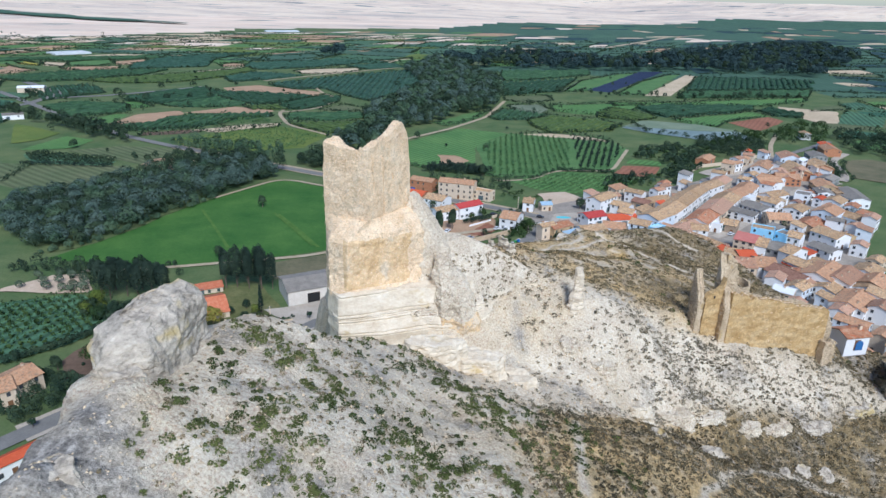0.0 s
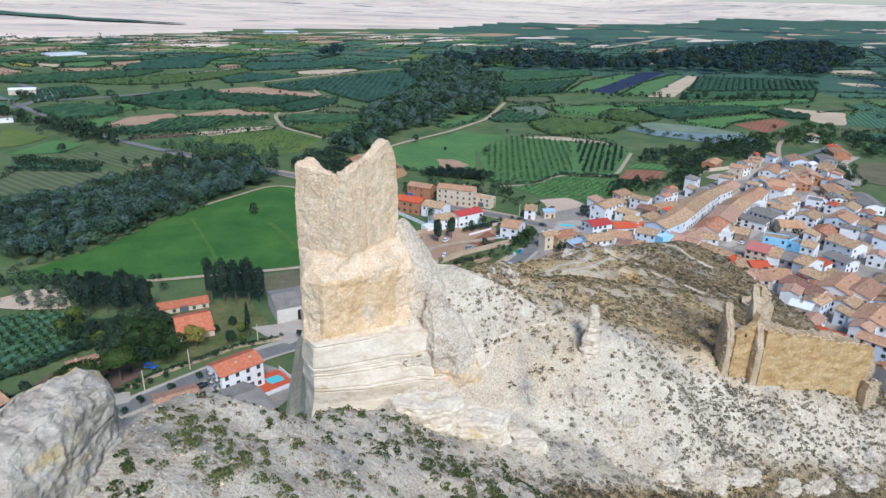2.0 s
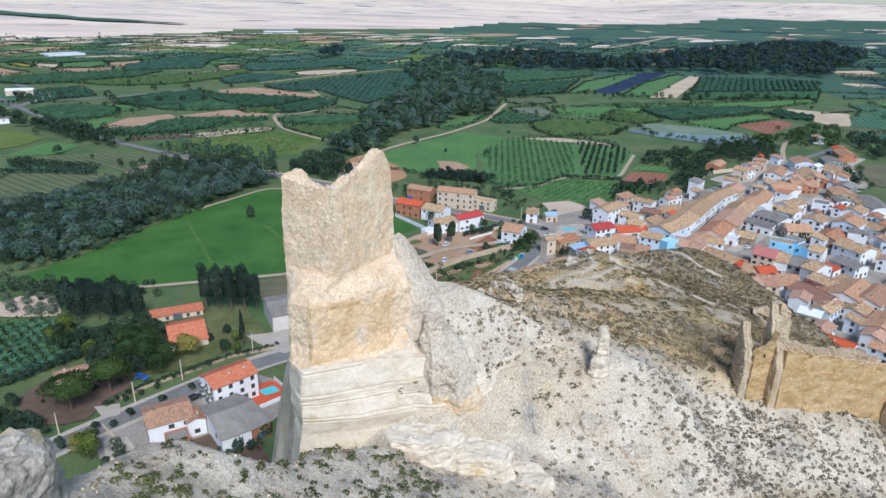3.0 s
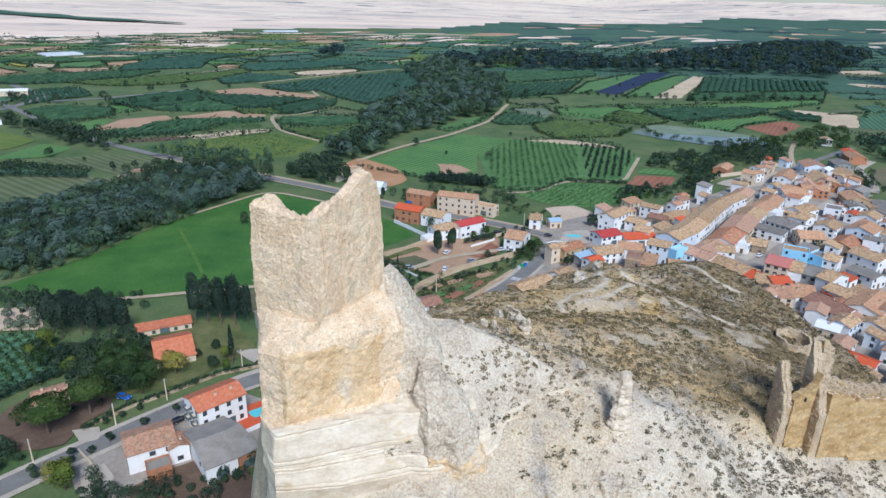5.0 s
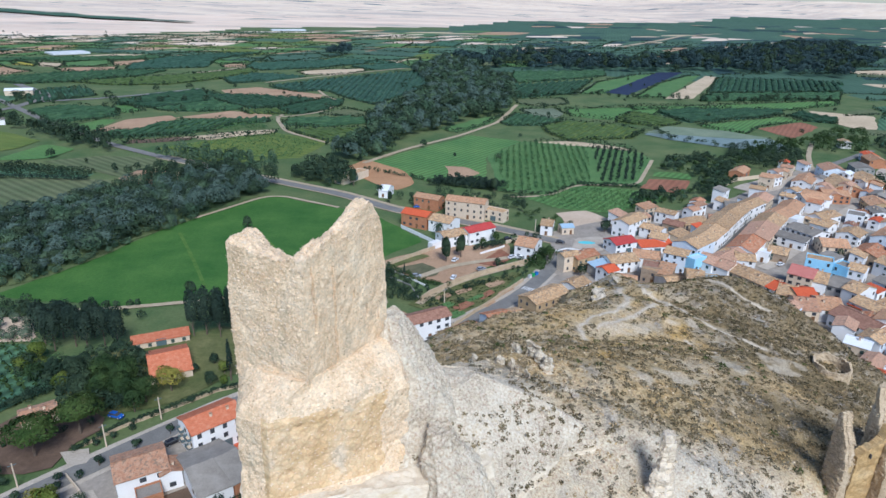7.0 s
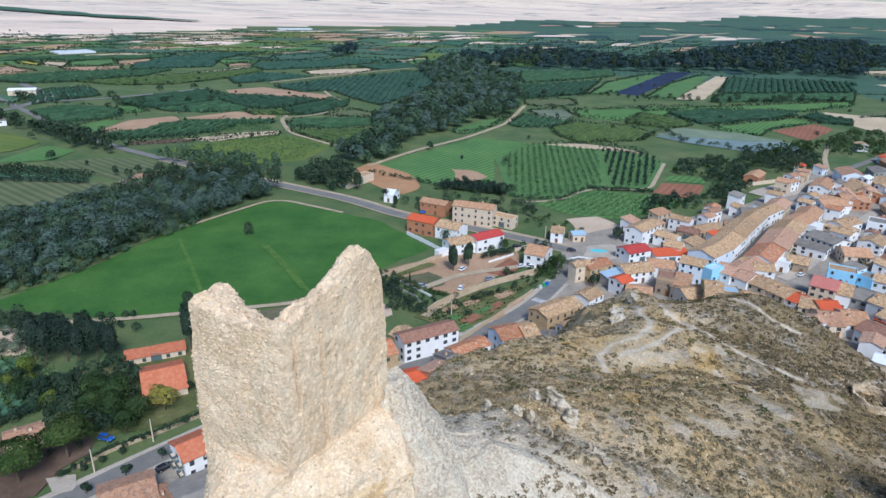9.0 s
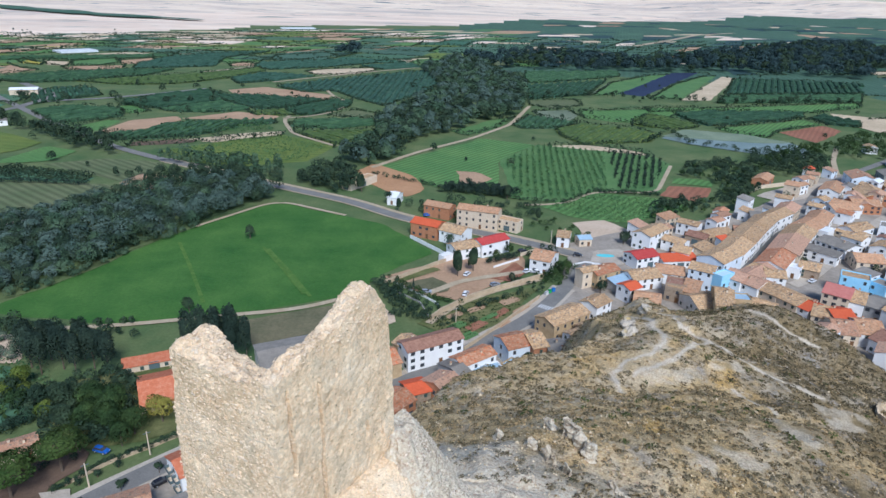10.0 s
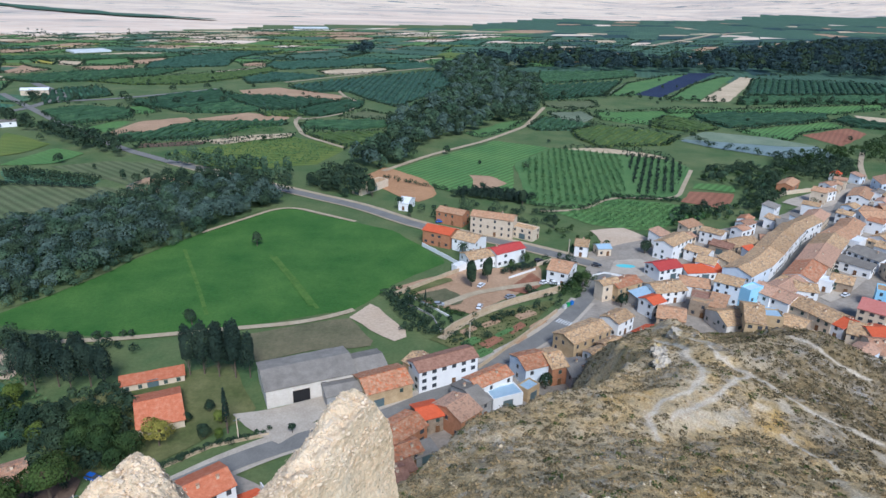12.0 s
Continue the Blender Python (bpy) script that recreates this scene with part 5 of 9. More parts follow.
for p in chunk.data.polygons:
    if p.center.z < 66.0 + 0.9 * float(fbm(p.center.x, p.center.y, p.center.z, 2, 3, 93)):
        p.material_index = 1
tagged(chunk, "broken block of rubble masonry on the slope", "ruin", kind="structure")
lump("ruined_pillar", 21.7, 93.6, 61.0, 70.9, 1.4, 0.9, M_ROCK, "lone leaning stump of rubble masonry", "ruin", 35, 0.4, 0.25, 0.2, 0.25, lean=0.0)
for px, py, z0, z1, rx, ry, tn, sd in ((-0.6, 76.6, 57, 67.0, 4.8, 2.0, 0.05, 37), (4.6, 77.6, 55, 64.6, 5.2, 2.2, -0.1, 38), (10.0, 77.8, 53, 61.2, 4.2, 2.2, -0.2, 48)):
    lump("rock_ledge", px, py, z0, z1, rx, ry, M_ROCK, "white layered limestone ledge", "rock", sd, 0.9, 0.16, tn, 0.3, structure=True)
for k, (px, py, z0, z1, rx, ry, tn) in enumerate(((11.4, 115.2, 61, 67.8, 0.6, 2.0, 0.64), (12.9, 112.6, 61, 67.4, 0.75, 1.1, 0.5), (9.4, 118.2, 60, 66.0, 0.6, 1.5, 0.7), (14.1, 106.6, 62, 67.2, 0.8, 2.2, 0.2), (14.5, 103.2, 62, 68.6, 0.7, 1.6, 0.1), (7.0, 113.6, 61, 66.7, 0.7, 1.3, 0.6), (8.6, 110.6, 62, 67.4, 0.65, 1.6, 0.5), (9.8, 107.9, 63, 68.2, 0.6, 1.4, 0.4), (4.0, 118, 58, 63.9, 0.9, 2.0, 0.4))):
    lump("rock_outcrop", px, py, z0, z1, rx, ry, M_HILL, "pale fin of fissured limestone", "rock", 139 + k, 0.5, 0.3, tn, 0.5, structure=True)
lump("rock_outcrop", 44.5, 203, 31, 38.5, 2.2, 4.5, M_CRAG, "pale eroded rock at the hill edge", "rock", 143, 0.45, 0.25, 0.2, structure=True)
for k, (px, py, pz, ry) in enumerate(((36.6, 189, 41.6, 3.2), (35.6, 184, 43.6, 3.6), (34.4, 178.5, 44.4, 3.6), (32.6, 173.5, 45.0, 3.2))):
    lump("rock_bluff", px, py, pz - 14, pz, 2.0, ry, M_CRAG, "grey eroded rock bluff at the hill tip", "rock", 144 + k, 0.72, 0.1, -0.3, 0.7, True)

rim = random.Random(3)
for k in range(9):
    ry = 14 + 3.1 * k
    lump("rim_rock", -20.4 - 0.5 * k * 0.3 + rim.uniform(-1.5, 1.2), ry, 74, 83.2 + 0.25 * k + rim.uniform(-0.8, 0.5), rim.uniform(1.8, 3.2), rim.uniform(1.6, 2.6), M_CRAG, "grey fissured rock along the cliff edge", "rock", 80 + k, rim.uniform(0.4, 0.65), 0.25, rim.uniform(0, 3), 0.55, True)

for k, (lx, ly, lr, tn) in enumerate([(19.4, 88, 3.2, -0.4), (24.5, 86.3, 3.6, -0.45), (30, 84.2, 3.6, -0.3), (36.8, 85.6, 4.0, 0.1), (43, 87.4, 4.2, 0.2), (50.2, 89.5, 4.4, 0.3), (57, 92, 4.4, 0.3), (66, 95.5, 4.6, 0.35), (76, 100, 4.4, 0.3)]):
    lz = float(hill(lx, ly))
    lump("rock_ledge", lx, ly, lz - 4, lz + 0.55, lr, 1.7, M_CRAG if lx > 60 else M_HILL, "pale layered rock band below the castle", "rock", 120 + k, 0.72, 0.2, tn, 0.35, True)
for k, (lx, ly, lr, up) in enumerate([(40.6, 80.2, 3.3, 0.8), (44.2, 81.4, 1.6, 0.4), (58.6, 85.0, 2.4, 0.7), (63.8, 87.4, 2.6, 0.6), (30.2, 74.0, 1.8, 0.6), (54.6, 83.2, 1.4, 0.5)]):
    lz = float(hill(lx, ly))
    lump("boulder", lx, ly, lz - 2, lz + up, lr, 1.5, M_CRAG, "grey weathered boulders in dry scrub", "rock", 160 + k, 0.5, 0.12, 0.3, 0.45, True)


# ---- castle walls ----
def wall_run(name, pts, thick, mat, parent, label="", seed=0, step=0.25, base=None):
    """A ruined wall: pts are (x, y, foot, top) along its run."""
    p, _ = resample(pts, step, closed=False)
    n = len(p)
    d = np.gradient(p[:, :2], axis=0)
    d /= np.linalg.norm(d, axis=1)[:, None] + 1e-9
    nr = np.stack([d[:, 1], -d[:, 0]], 1)
    top = p[:, 3] + 0.3 * fbm(p[:, 0], p[:, 1], 0, 1.0, 4, seed) + 0.2 * fbm(p[:, 0], p[:, 1], 0, 0.35, 2, seed + 1)
    rows = []
    k = max(6, int((p[:, 3] - p[:, 2]).max() / 0.2))
    for side in (1, -1):
        for i in range(k + 1):
            f = i / k if side == 1 else 1 - i / k
            z = p[:, 2] + (top - p[:, 2]) * f
            off = thick / 2 * (1.06 - 0.12 * f) + 0.10 * fbm(p[:, 0], p[:, 1] + side * 9, z, 1.1, 4, seed + 2) + 0.09 * fbm(p[:, 0], p[:, 1] + side * 9, z, 0.4, 2, seed + 6) * (0.3 if mat is M_EARTHW else 1.0)
            rows.append(np.c_[p[:, :2] + nr * (side * off)[:, None], z])
    v = np.concatenate(rows)
    f = [tuple(q) for q in grid_faces(len(rows), n)]
    f.append(tuple(i * n for i in range(len(rows)))[::-1])
    f.append(tuple(i * n + n - 1 for i in range(len(rows))))
    return under(mesh_object(name, v, f, mat, None, label), parent)


castle = new("castle_wall")
castle.location = (56, 100, 53)
tagged(castle, "ruined ochre earthen castle wall with broken towers", "castle wall")
wall_run("curtain_wall", [(50.2, 102.4, 52.6, 63.2), (54, 103.4, 52.0, 62.3), (58.8, 104.7, 50.6, 61.1), (64.7, 106.3, 49.4, 59.4), (71, 108, 47.6, 58.0)], 1.3, M_EARTHW, castle, seed=51, step=0.16)
wall_run("tower_return", [(44.9, 101.4, 54.5, 61.6), (44.7, 102.0, 55, 64.2), (44.6, 102.8, 55, 65.6), (44.5, 103.5, 55, 67.2), (44.45, 104.0, 55, 66.6)], 1.15, M_RUIN, castle, seed=54, step=0.14)
wall_run("plastered_face", [(45.5, 102.0, 55.0, 63.0), (47.2, 102.6, 54.6, 63.6), (48.6, 103.1, 54.2, 64.4), (49.0, 103.3, 54.2, 65.6)], 0.9, M_EARTHW, castle, "smooth ochre plastered wall face", seed=55, step=0.14)
wall_run("tower_return", [(49.9, 101.8, 53.0, 60.6), (49.7, 102.6, 53.5, 63.4), (49.4, 103.9, 54.0, 63.9), (49.2, 104.5, 54.0, 66.6), (49.1, 105.3, 55.0, 69.4), (50.2, 106.0, 56, 69.0), (51.3, 106.5, 56, 67.8), (52.4, 107.6, 56, 65.4), (53.4, 109.2, 56, 62.4), (55.2, 111.8, 55, 60.0), (58.2, 115.7, 54, 57.7)], 1.4, M_RUIN, castle, seed=57, step=0.16)
wall_run("end_pier", [(70.6, 106.4, 45.5, 52.2), (73.2, 107.4, 45.0, 51.6)], 1.3, M_RUIN, castle, seed=58, step=0.14)
wall_run("end_pier", [(71.1, 108.4, 47.5, 57.2), (72.6, 109.0, 47, 54.0)], 1.2, M_RUIN, castle, seed=60, step=0.14)
wall_run("rear_wall", [(56, 113.5, 53, 59.4), (62, 115, 51, 56.8), (70, 116.4, 48.5, 55.8), (75, 117, 46.5, 54.0)], 1.0, M_RUIN, castle, seed=59, step=0.2)
# no opening is cut: a dark box imitates the slit's shaded inside
bm = bmesh.new()
bm_box(bm, 47.2, 47.35, 101.9, 102.3, 62.3, 62.8)
under(part("loophole", bm, M_GLASS, None, "dark box standing for the shade in a wall slit"), castle)
cistern = new("round_ruin")
cistern.location = (77.4, 157.6, 37)
tagged(cistern, "low round ruined stone cistern on the slope", "ruin")
circle = [(77.4 + 3.4 * math.cos(a), 157.6 + 3.4 * math.sin(a), float(hill(77.4 + 3.4 * math.cos(a), 157.6 + 3.4 * math.sin(a))) - 1.2, float(hill(77.4, 157.6)) + 1.7 + 0.4 * math.sin(a) - 0.3 * math.cos(a)) for a in np.linspace(0, 2 * math.pi, 25)]
wall_run("ring_wall", circle, 0.45, M_RUIN, cistern, seed=61)


# ---- houses ----
def opening_mesh(name, w, h, edge, out, mats):
    """One piece: a frame box whose front is inset to a sunk pane."""
    bm = bmesh.new()
    bm_box(bm, -w / 2 - edge, w / 2 + edge, -out, 0.03, -edge if name == "window" else 0, h + edge)
    front = min(bm.faces, key=lambda f: f.calc_center_median().y)
    bmesh.ops.inset_region(bm, faces=[front], thickness=edge, depth=0)
    bmesh.ops.translate(bm, verts=front.verts[:], vec=(0, out * 0.75, 0))
    front.material_index = 1
    me = bpy.data.meshes.new(name)
    bm.to_mesh(me)
    bm.free()
    for m in mats:
        me.materials.append(m)
    return me


WINDOWS = [opening_mesh("window", 0.75, 1.1, 0.12, 0.09, (M_FRAME, M_GLASS)), opening_mesh("window", 0.9, 1.15, 0.1, 0.09, (M_FRAME, M_GLASS)),
           opening_mesh("window", 1.2, 1.0, 0.1, 0.09, (M_SHUTTER, M_GLASS)), opening_mesh("window", 0.8, 1.0, 0.14, 0.09, (M_FRAME, M_SHUTTER))]
DOOR, GARAGE = opening_mesh("door", 1.0, 2.1, 0.14, 0.1, (M_FRAME, M_WOOD)), opening_mesh("door", 2.8, 2.5, 0.14, 0.1, (M_FRAME, M_METAL))
# near-black pane paints the unlit inside of an open doorway
BARN_DOOR = opening_mesh("door", 4.4, 3.7, 0.2, 0.3, (M_FRAME, plain("doorway_shade_black", (0.012, 0.012, 0.013), 0.9)))
WALL_WORDS = {"white": "white rendered", "bluewhite": "blue-shaded white rendered", "cream": "cream rendered", "ochre": "ochre rendered", "pale": "pale stained rendered", "yellow": "yellow rendered", "brick": "orange brick",
              "stone": "brown stone", "grey": "grey block", "skyblue": "sky blue painted", "modern": "modern white"}
ROOF_WORDS = {"vivid": "vivid orange tile roof", "tan": "weathered tan tile roof", "orange": "orange tile roof", "terracotta": "terracotta tile roof", "red": "bright red tile roof", "crimson": "crimson tile roof", "pinkred": "faded red roof",
              "pink": "pinkish tile roof", "mottled": "patched mottled tile roof", "brown": "brown tile roof", "sheet": "grey sheet roof", "blue": "pale blue flat roof", "white": "white roof", "skyblue": "blue flat roof"}
hrng = random.Random(11)


def house(kind, x, y, turn, w, d, h, roof, wall, style="gable", z=0.3):
    """A building: w along the ridge, d across it, h to the eaves."""
    ob = new(kind)
    ob.matrix_basis = pose(x, y, z, 0, 0, turn)
    tagged(ob, f"{WALL_WORDS[wall]} {kind.replace('_', ' ')} with {ROOF_WORDS[roof]}", "building" if kind in ("warehouse", "barn", "shed", "garage", "church", "chapel") else "house", "buildings of the town")
    rise = {"gable": d * 0.17, "shed": d * 0.2, "flat": 0.0}[style]
    if roof == "sheet":
        rise *= 0.75
    hw, hd = w / 2, d / 2
    bm = bmesh.new()
    if style == "gable":
        sec = [(-hd, -1.2), (hd, -1.2), (hd, h), (0, h + rise), (-hd, h)]
    elif style == "shed":
        sec = [(-hd, -1.2), (hd, -1.2), (hd, h + rise), (-hd, h)]
    else:
        sec = [(-hd, -1.2), (hd, -1.2), (hd, h), (-hd, h)]
    a = [bm.verts.new((-hw, py, pz)) for py, pz in sec]
    b = [bm.verts.new((hw, py, pz)) for py, pz in sec]
    bm.faces.new(a[::-1]), bm.faces.new(b)
    for i in range(len(sec)):
        j = (i + 1) % len(sec)
        bm.faces.new((a[i], a[j], b[j], b[i]))
    bmesh.ops.recalc_face_normals(bm, faces=bm.faces[:])
    part("wall", bm, WALLS[wall], ob)
    over, th = 0.35, 0.18

    def slab(y0, z0, y1, z1):
        bm = bmesh.new()
        n = max(2, int(w / 2.5))
        top = [[bm.verts.new((-hw - over + (w + 2 * over) * i / n, yy, zz + th + (0.05 * hrng.uniform(-1, 1) if 0 < i < n else 0))) for i in range(n + 1)] for yy, zz in ((y0, z0), ((y0 + y1) / 2, (z0 + z1) / 2), (y1, z1))]
        low = [[bm.verts.new((-hw - over + (w + 2 * over) * i / n, yy, zz)) for i in range(n + 1)] for yy, zz in ((y0, z0), (y1, z1))]
        for r in range(2):
            for i in range(n):
                bm.faces.new((top[r][i], top[r][i + 1], top[r + 1][i + 1], top[r + 1][i]))
        for i in range(n):
            bm.faces.new((low[0][i], low[1][i], low[1][i + 1], low[0][i + 1]))
            bm.faces.new((low[0][i], low[0][i + 1], top[0][i + 1], top[0][i]))
            bm.faces.new((low[1][i + 1], low[1][i], top[2][i], top[2][i + 1]))
        for i in (0, n):
            bm.faces.new((low[0][i], top[0][i], top[1][i], top[2][i], low[1][i]))
        bmesh.ops.recalc_face_normals(bm, faces=bm.faces[:])
        return bm
    k = rise / hd if style == "gable" else rise / d
    if style == "gable":
        part("roof", slab(-hd - over, h - over * k + 0.01, 0, h + rise + 0.01), ROOFS[roof], ob)
        part("roof", slab(hd + over, h - over * k + 0.01, 0, h + rise + 0.01), ROOFS[roof], ob)
        if roof != "sheet":
            bm = bmesh.new()
            bm_box(bm, -hw - over, hw + over, -0.14, 0.14, h + rise + 0.1, h + rise + 0.28)
            part("ridge", bm, ROOFS[roof], ob)
    elif style == "shed":
        part("roof", slab(-hd - over, h - over * k + 0.01, hd + over, h + rise + over * k + 0.01), ROOFS[roof], ob)
    else:
        bm = bmesh.new()
        bm_box(bm, -hw + 0.25, hw - 0.25, -hd + 0.25, hd - 0.25, h - 0.1, h + 0.02)
        part("roof", bm, ROOFS[roof], ob)
        for q in ((-hw, hw, -hd, -hd + 0.25), (-hw, hw, hd - 0.25, hd), (-hw, -hw + 0.25, -hd + 0.25, hd - 0.25), (hw - 0.25, hw, -hd + 0.25, hd - 0.25)):
            bm = bmesh.new()
            bm_box(bm, *q, h + 0.002, h + 0.45)
            part("parapet", bm, WALLS[wall], ob)
    # openings
    industrial = kind in ("warehouse", "barn", "shed", "garage")
    floors = max(1, round(h / 2.8))
    kindw = hrng.choice(WINDOWS)
    for side, length, off, deg in ((0, w, hd, 0), (1, d, hw, 90), (2, w, hd, 180), (3, d, hw, -90)):
        n = max(1, int(length / (3.0 if not industrial else 6.0)))
        for f in range(floors):
            for i in range(n):
                u = -length / 2 + length * (i + 0.5) / n
                ground_floor = f == 0
                if ground_floor and side in (0, 1) and i == ((n - 1) // 2 if industrial else n // 2):
                    me = BARN_DOOR if kind == "warehouse" and w > 20 and side == 0 else GARAGE if (industrial or (length > 9 and hrng.random() < 0.4)) else DOOR
                    nm, z = "door", 0.02
                elif hrng.random() < (0.5 if side in (1, 3) else 0.3):
                    continue
                else:
                    me, nm, z = kindw, "window", f * h / floors + 1.0
                    if industrial:
                        z = h - 1.9
                        if f:
                            continue
                if z + 1.4 > h:
                    z = h - 1.65
                o = new(nm, me)
                o.parent = ob
                o.matrix_basis = pose(0, 0, 0, 0, 0, deg) @ pose(u, -off - 0.001, z)
    if not industrial and style == "gable":
        for _ in range(hrng.choice([0, 1, 1, 2])):
            bm = bmesh.new()
            cx, cy = hrng.uniform(-hw * 0.7, hw * 0.7), hrng.choice([-1, 1]) * hd * hrng.uniform(0.15, 0.5)
            zc = h + rise - abs(cy) * k
            bm_box(bm, cx - 0.3, cx + 0.3, cy - 0.25, cy + 0.25, zc - 0.3, zc + 1.0)
            stack = part("chimney", bm, M_CHIM, ob)
            bm = bmesh.new()
            bm_box(bm, cx - 0.38, cx + 0.38, cy - 0.33, cy + 0.33, zc + 1.001, zc + 1.12)
            part("cap", bm, ROOFS["terracotta"], stack)
    return ob


house('villa', -85.8, 211.4, 29, 11.4, 16.2, 2.5, 'vivid', 'cream', 'gable')
house('pavilion', -94.8, 225.8, 27, 17.2, 4.0, 2.2, 'vivid', 'cream', 'shed')
house('warehouse', -50.2, 230.0, 27, 25.7, 15.8, 5.5, 'sheet', 'pale', 'gable')
house('warehouse', -33.7, 237.3, 28, 9.5, 10.4, 4.5, 'sheet', 'white', 'gable')
house('barn', -27.2, 227.2, 31, 13.7, 11.2, 5.0, 'mottled', 'ochre', 'gable')
house('shed', -37.4, 223.8, 25, 12.0, 7.4, 4.2, 'sheet', 'grey', 'gable')
house('farmhouse', -10.4, 236.4, 32, 19.6, 7.5, 7.2, 'brown', 'white', 'gable')
house('house', -17.4, 236.8, -42, 6.3, 8.2, 6.0, 'tan', 'ochre', 'gable')
house('house', 3.0, 230.1, 40, 13.1, 6.7, 6.0, 'mottled', 'white', 'gable')
house('house', 15.7, 240.4, 27, 8.5, 9.6, 6.0, 'mottled', 'bluewhite', 'gable')
house('house', 22.2, 241.9, 23, 5.3, 11.3, 6.0, 'tan', 'brick', 'gable')
house('garage', 7.5, 226.2, 27, 9.5, 5.7, 3.6, 'blue', 'white', 'flat')
house('garage', 14.7, 229.9, 48, 5.4, 4.0, 3.8, 'blue', 'ochre', 'flat')
house('house', -5.3, 214.5, 48, 7.8, 10.9, 6.0, 'pink', 'brick', 'gable')
house('house', -1.8, 222.9, 42, 4.3, 12.4, 5.0, 'sheet', 'grey', 'gable')
house('house', -13.3, 213.6, 27, 6.5, 7.5, 5.0, 'red', 'stone', 'gable')
house('house', -19.5, 206.0, 48, 11.1, 8.6, 5.0, 'mottled', 'brick', 'gable')
house('house', -18.4, 193.3, 37, 6.8, 5.9, 3.0, 'brown', 'brick', 'gable')
house('house', -18.0, 198.6, 35, 8.2, 6.4, 4.2, 'mottled', 'stone', 'gable')
house('shed', -13.0, 200.4, 35, 6.0, 4.2, 2.8, 'sheet', 'grey', 'shed')
house('house', -19.6, 189.6, 30, 7.0, 6.2, 3.8, 'brown', 'brick', 'gable')
house('house', 34.0, 260.0, 40, 17.7, 9.1, 6.0, 'tan', 'ochre', 'gable')
house('house', 47.7, 272.8, 45, 9.1, 7.4, 5.5, 'tan', 'white', 'gable')
house('house', 38.1, 248.5, 33, 8.6, 6.7, 5.0, 'tan', 'white', 'gable')
house('house', 29.4, 239.9, 20, 7.0, 9.9, 4.5, 'sheet', 'grey', 'gable')
house('house', 42.6, 254.7, 38, 7.9, 6.0, 5.0, 'tan', 'stone', 'gable')
house('house', 56.1, 263.3, 43, 8.0, 6.9, 5.0, 'red', 'ochre', 'gable')
house('house', 48.7, 298.6, 31, 8.4, 4.7, 7.0, 'tan', 'cream', 'gable')
house('house', 55.1, 301.3, 35, 12.5, 7.5, 6.0, 'mottled', 'ochre', 'gable')
house('shed', 61.5, 296.0, 35, 8.9, 5.2, 3.5, 'blue', 'grey', 'shed')
house('house', 62.9, 286.9, 35, 6.5, 6.8, 5.8, 'red', 'white', 'gable')
house('church', 93.4, 274.5, -13, 6.1, 16.8, 8.5, 'tan', 'ochre', 'gable')
house('chapel', 99.8, 274.5, -5, 6.5, 5.9, 8.5, 'blue', 'ochre', 'flat')
house('ruined_house', 82.3, 292.1, -19, 7.8, 7.8, 6.0, 'brown', 'stone', 'flat')
house('townhall', 5.7, 365.2, -16, 20.8, 9.0, 9.0, 'orange', 'cream', 'gable')
house('annex', 20.8, 361.9, -30, 11.6, 6.5, 5.0, 'tan', 'cream', 'flat')
house('house', -18.8, 349.3, -25, 14.1, 9.1, 6.5, 'red', 'brick', 'gable')
house('house', -14.7, 378.7, -25, 14.7, 8.1, 6.0, 'orange', 'brick', 'gable')
house('house', -5.5, 343.9, -29, 11.8, 10.6, 5.5, 'tan', 'white', 'gable')
house('house', 10.6, 330.9, 37, 15.4, 7.9, 6.0, 'crimson', 'white', 'gable')
house('house', -0.6, 325.6, 32, 14.5, 8.9, 5.0, 'tan', 'white', 'gable')
house('villa', 33.1, 313.8, -24, 8.7, 12.5, 6.0, 'orange', 'white', 'gable')
house('house', 45.3, 344.0, -14, 5.7, 9.4, 5.0, 'tan', 'white', 'gable')
house('house', 54.5, 344.6, 13, 6.1, 5.8, 3.5, 'blue', 'cream', 'gable')
house('barn', -65.3, 429.9, -31, 7.2, 23.9, 4.0, 'tan', 'cream', 'flat')
house('house', -40.5, 399.3, -14, 5.4, 10.7, 4.0, 'white', 'white', 'gable')
house('apartment_house', -59.9, 177.4, 44, 13.0, 9.2, 8.0, 'vivid', 'white', 'gable')
house('villa', -71.3, 162.4, 32, 11.1, 10.2, 5.5, 'terracotta', 'white', 'gable')
house('warehouse', -56.0, 161.8, 38, 7.6, 17.1, 4.5, 'sheet', 'white', 'gable')
house('warehouse', -52.0, 165.1, 48, 5.2, 17.1, 4.5, 'sheet', 'brick', 'gable')
house('bungalow', -109.0, 183.6, 38, 8.5, 6.5, 2.8, 'terracotta', 'cream', 'gable')
house('house', -123.0, 153.6, 45, 3.7, 10.1, 5.5, 'orange', 'cream', 'gable')
house('house', -122.0, 158.3, 64, 8.6, 9.6, 5.0, 'orange', 'cream', 'gable')
house('house', -103.8, 123.5, 54, 18.5, 4.0, 4.0, 'red', 'white', 'gable')
house('house', 218.7, 444.1, 54, 23.5, 11.0, 4.8, 'orange', 'white', 'gable')
house('house', 246.3, 465.6, 78, 17.6, 14.0, 6.9, 'terracotta', 'bluewhite', 'gable')
house('house', 236.7, 434.2, 78, 23.5, 16.0, 4.8, 'tan', 'brick', 'gable')
house('house', 221.4, 418.9, 78, 23.5, 9.0, 4.8, 'pink', 'brick', 'gable')
house('house', 260.4, 449.5, 78, 21.6, 14.0, 4.8, 'tan', 'brick', 'gable')
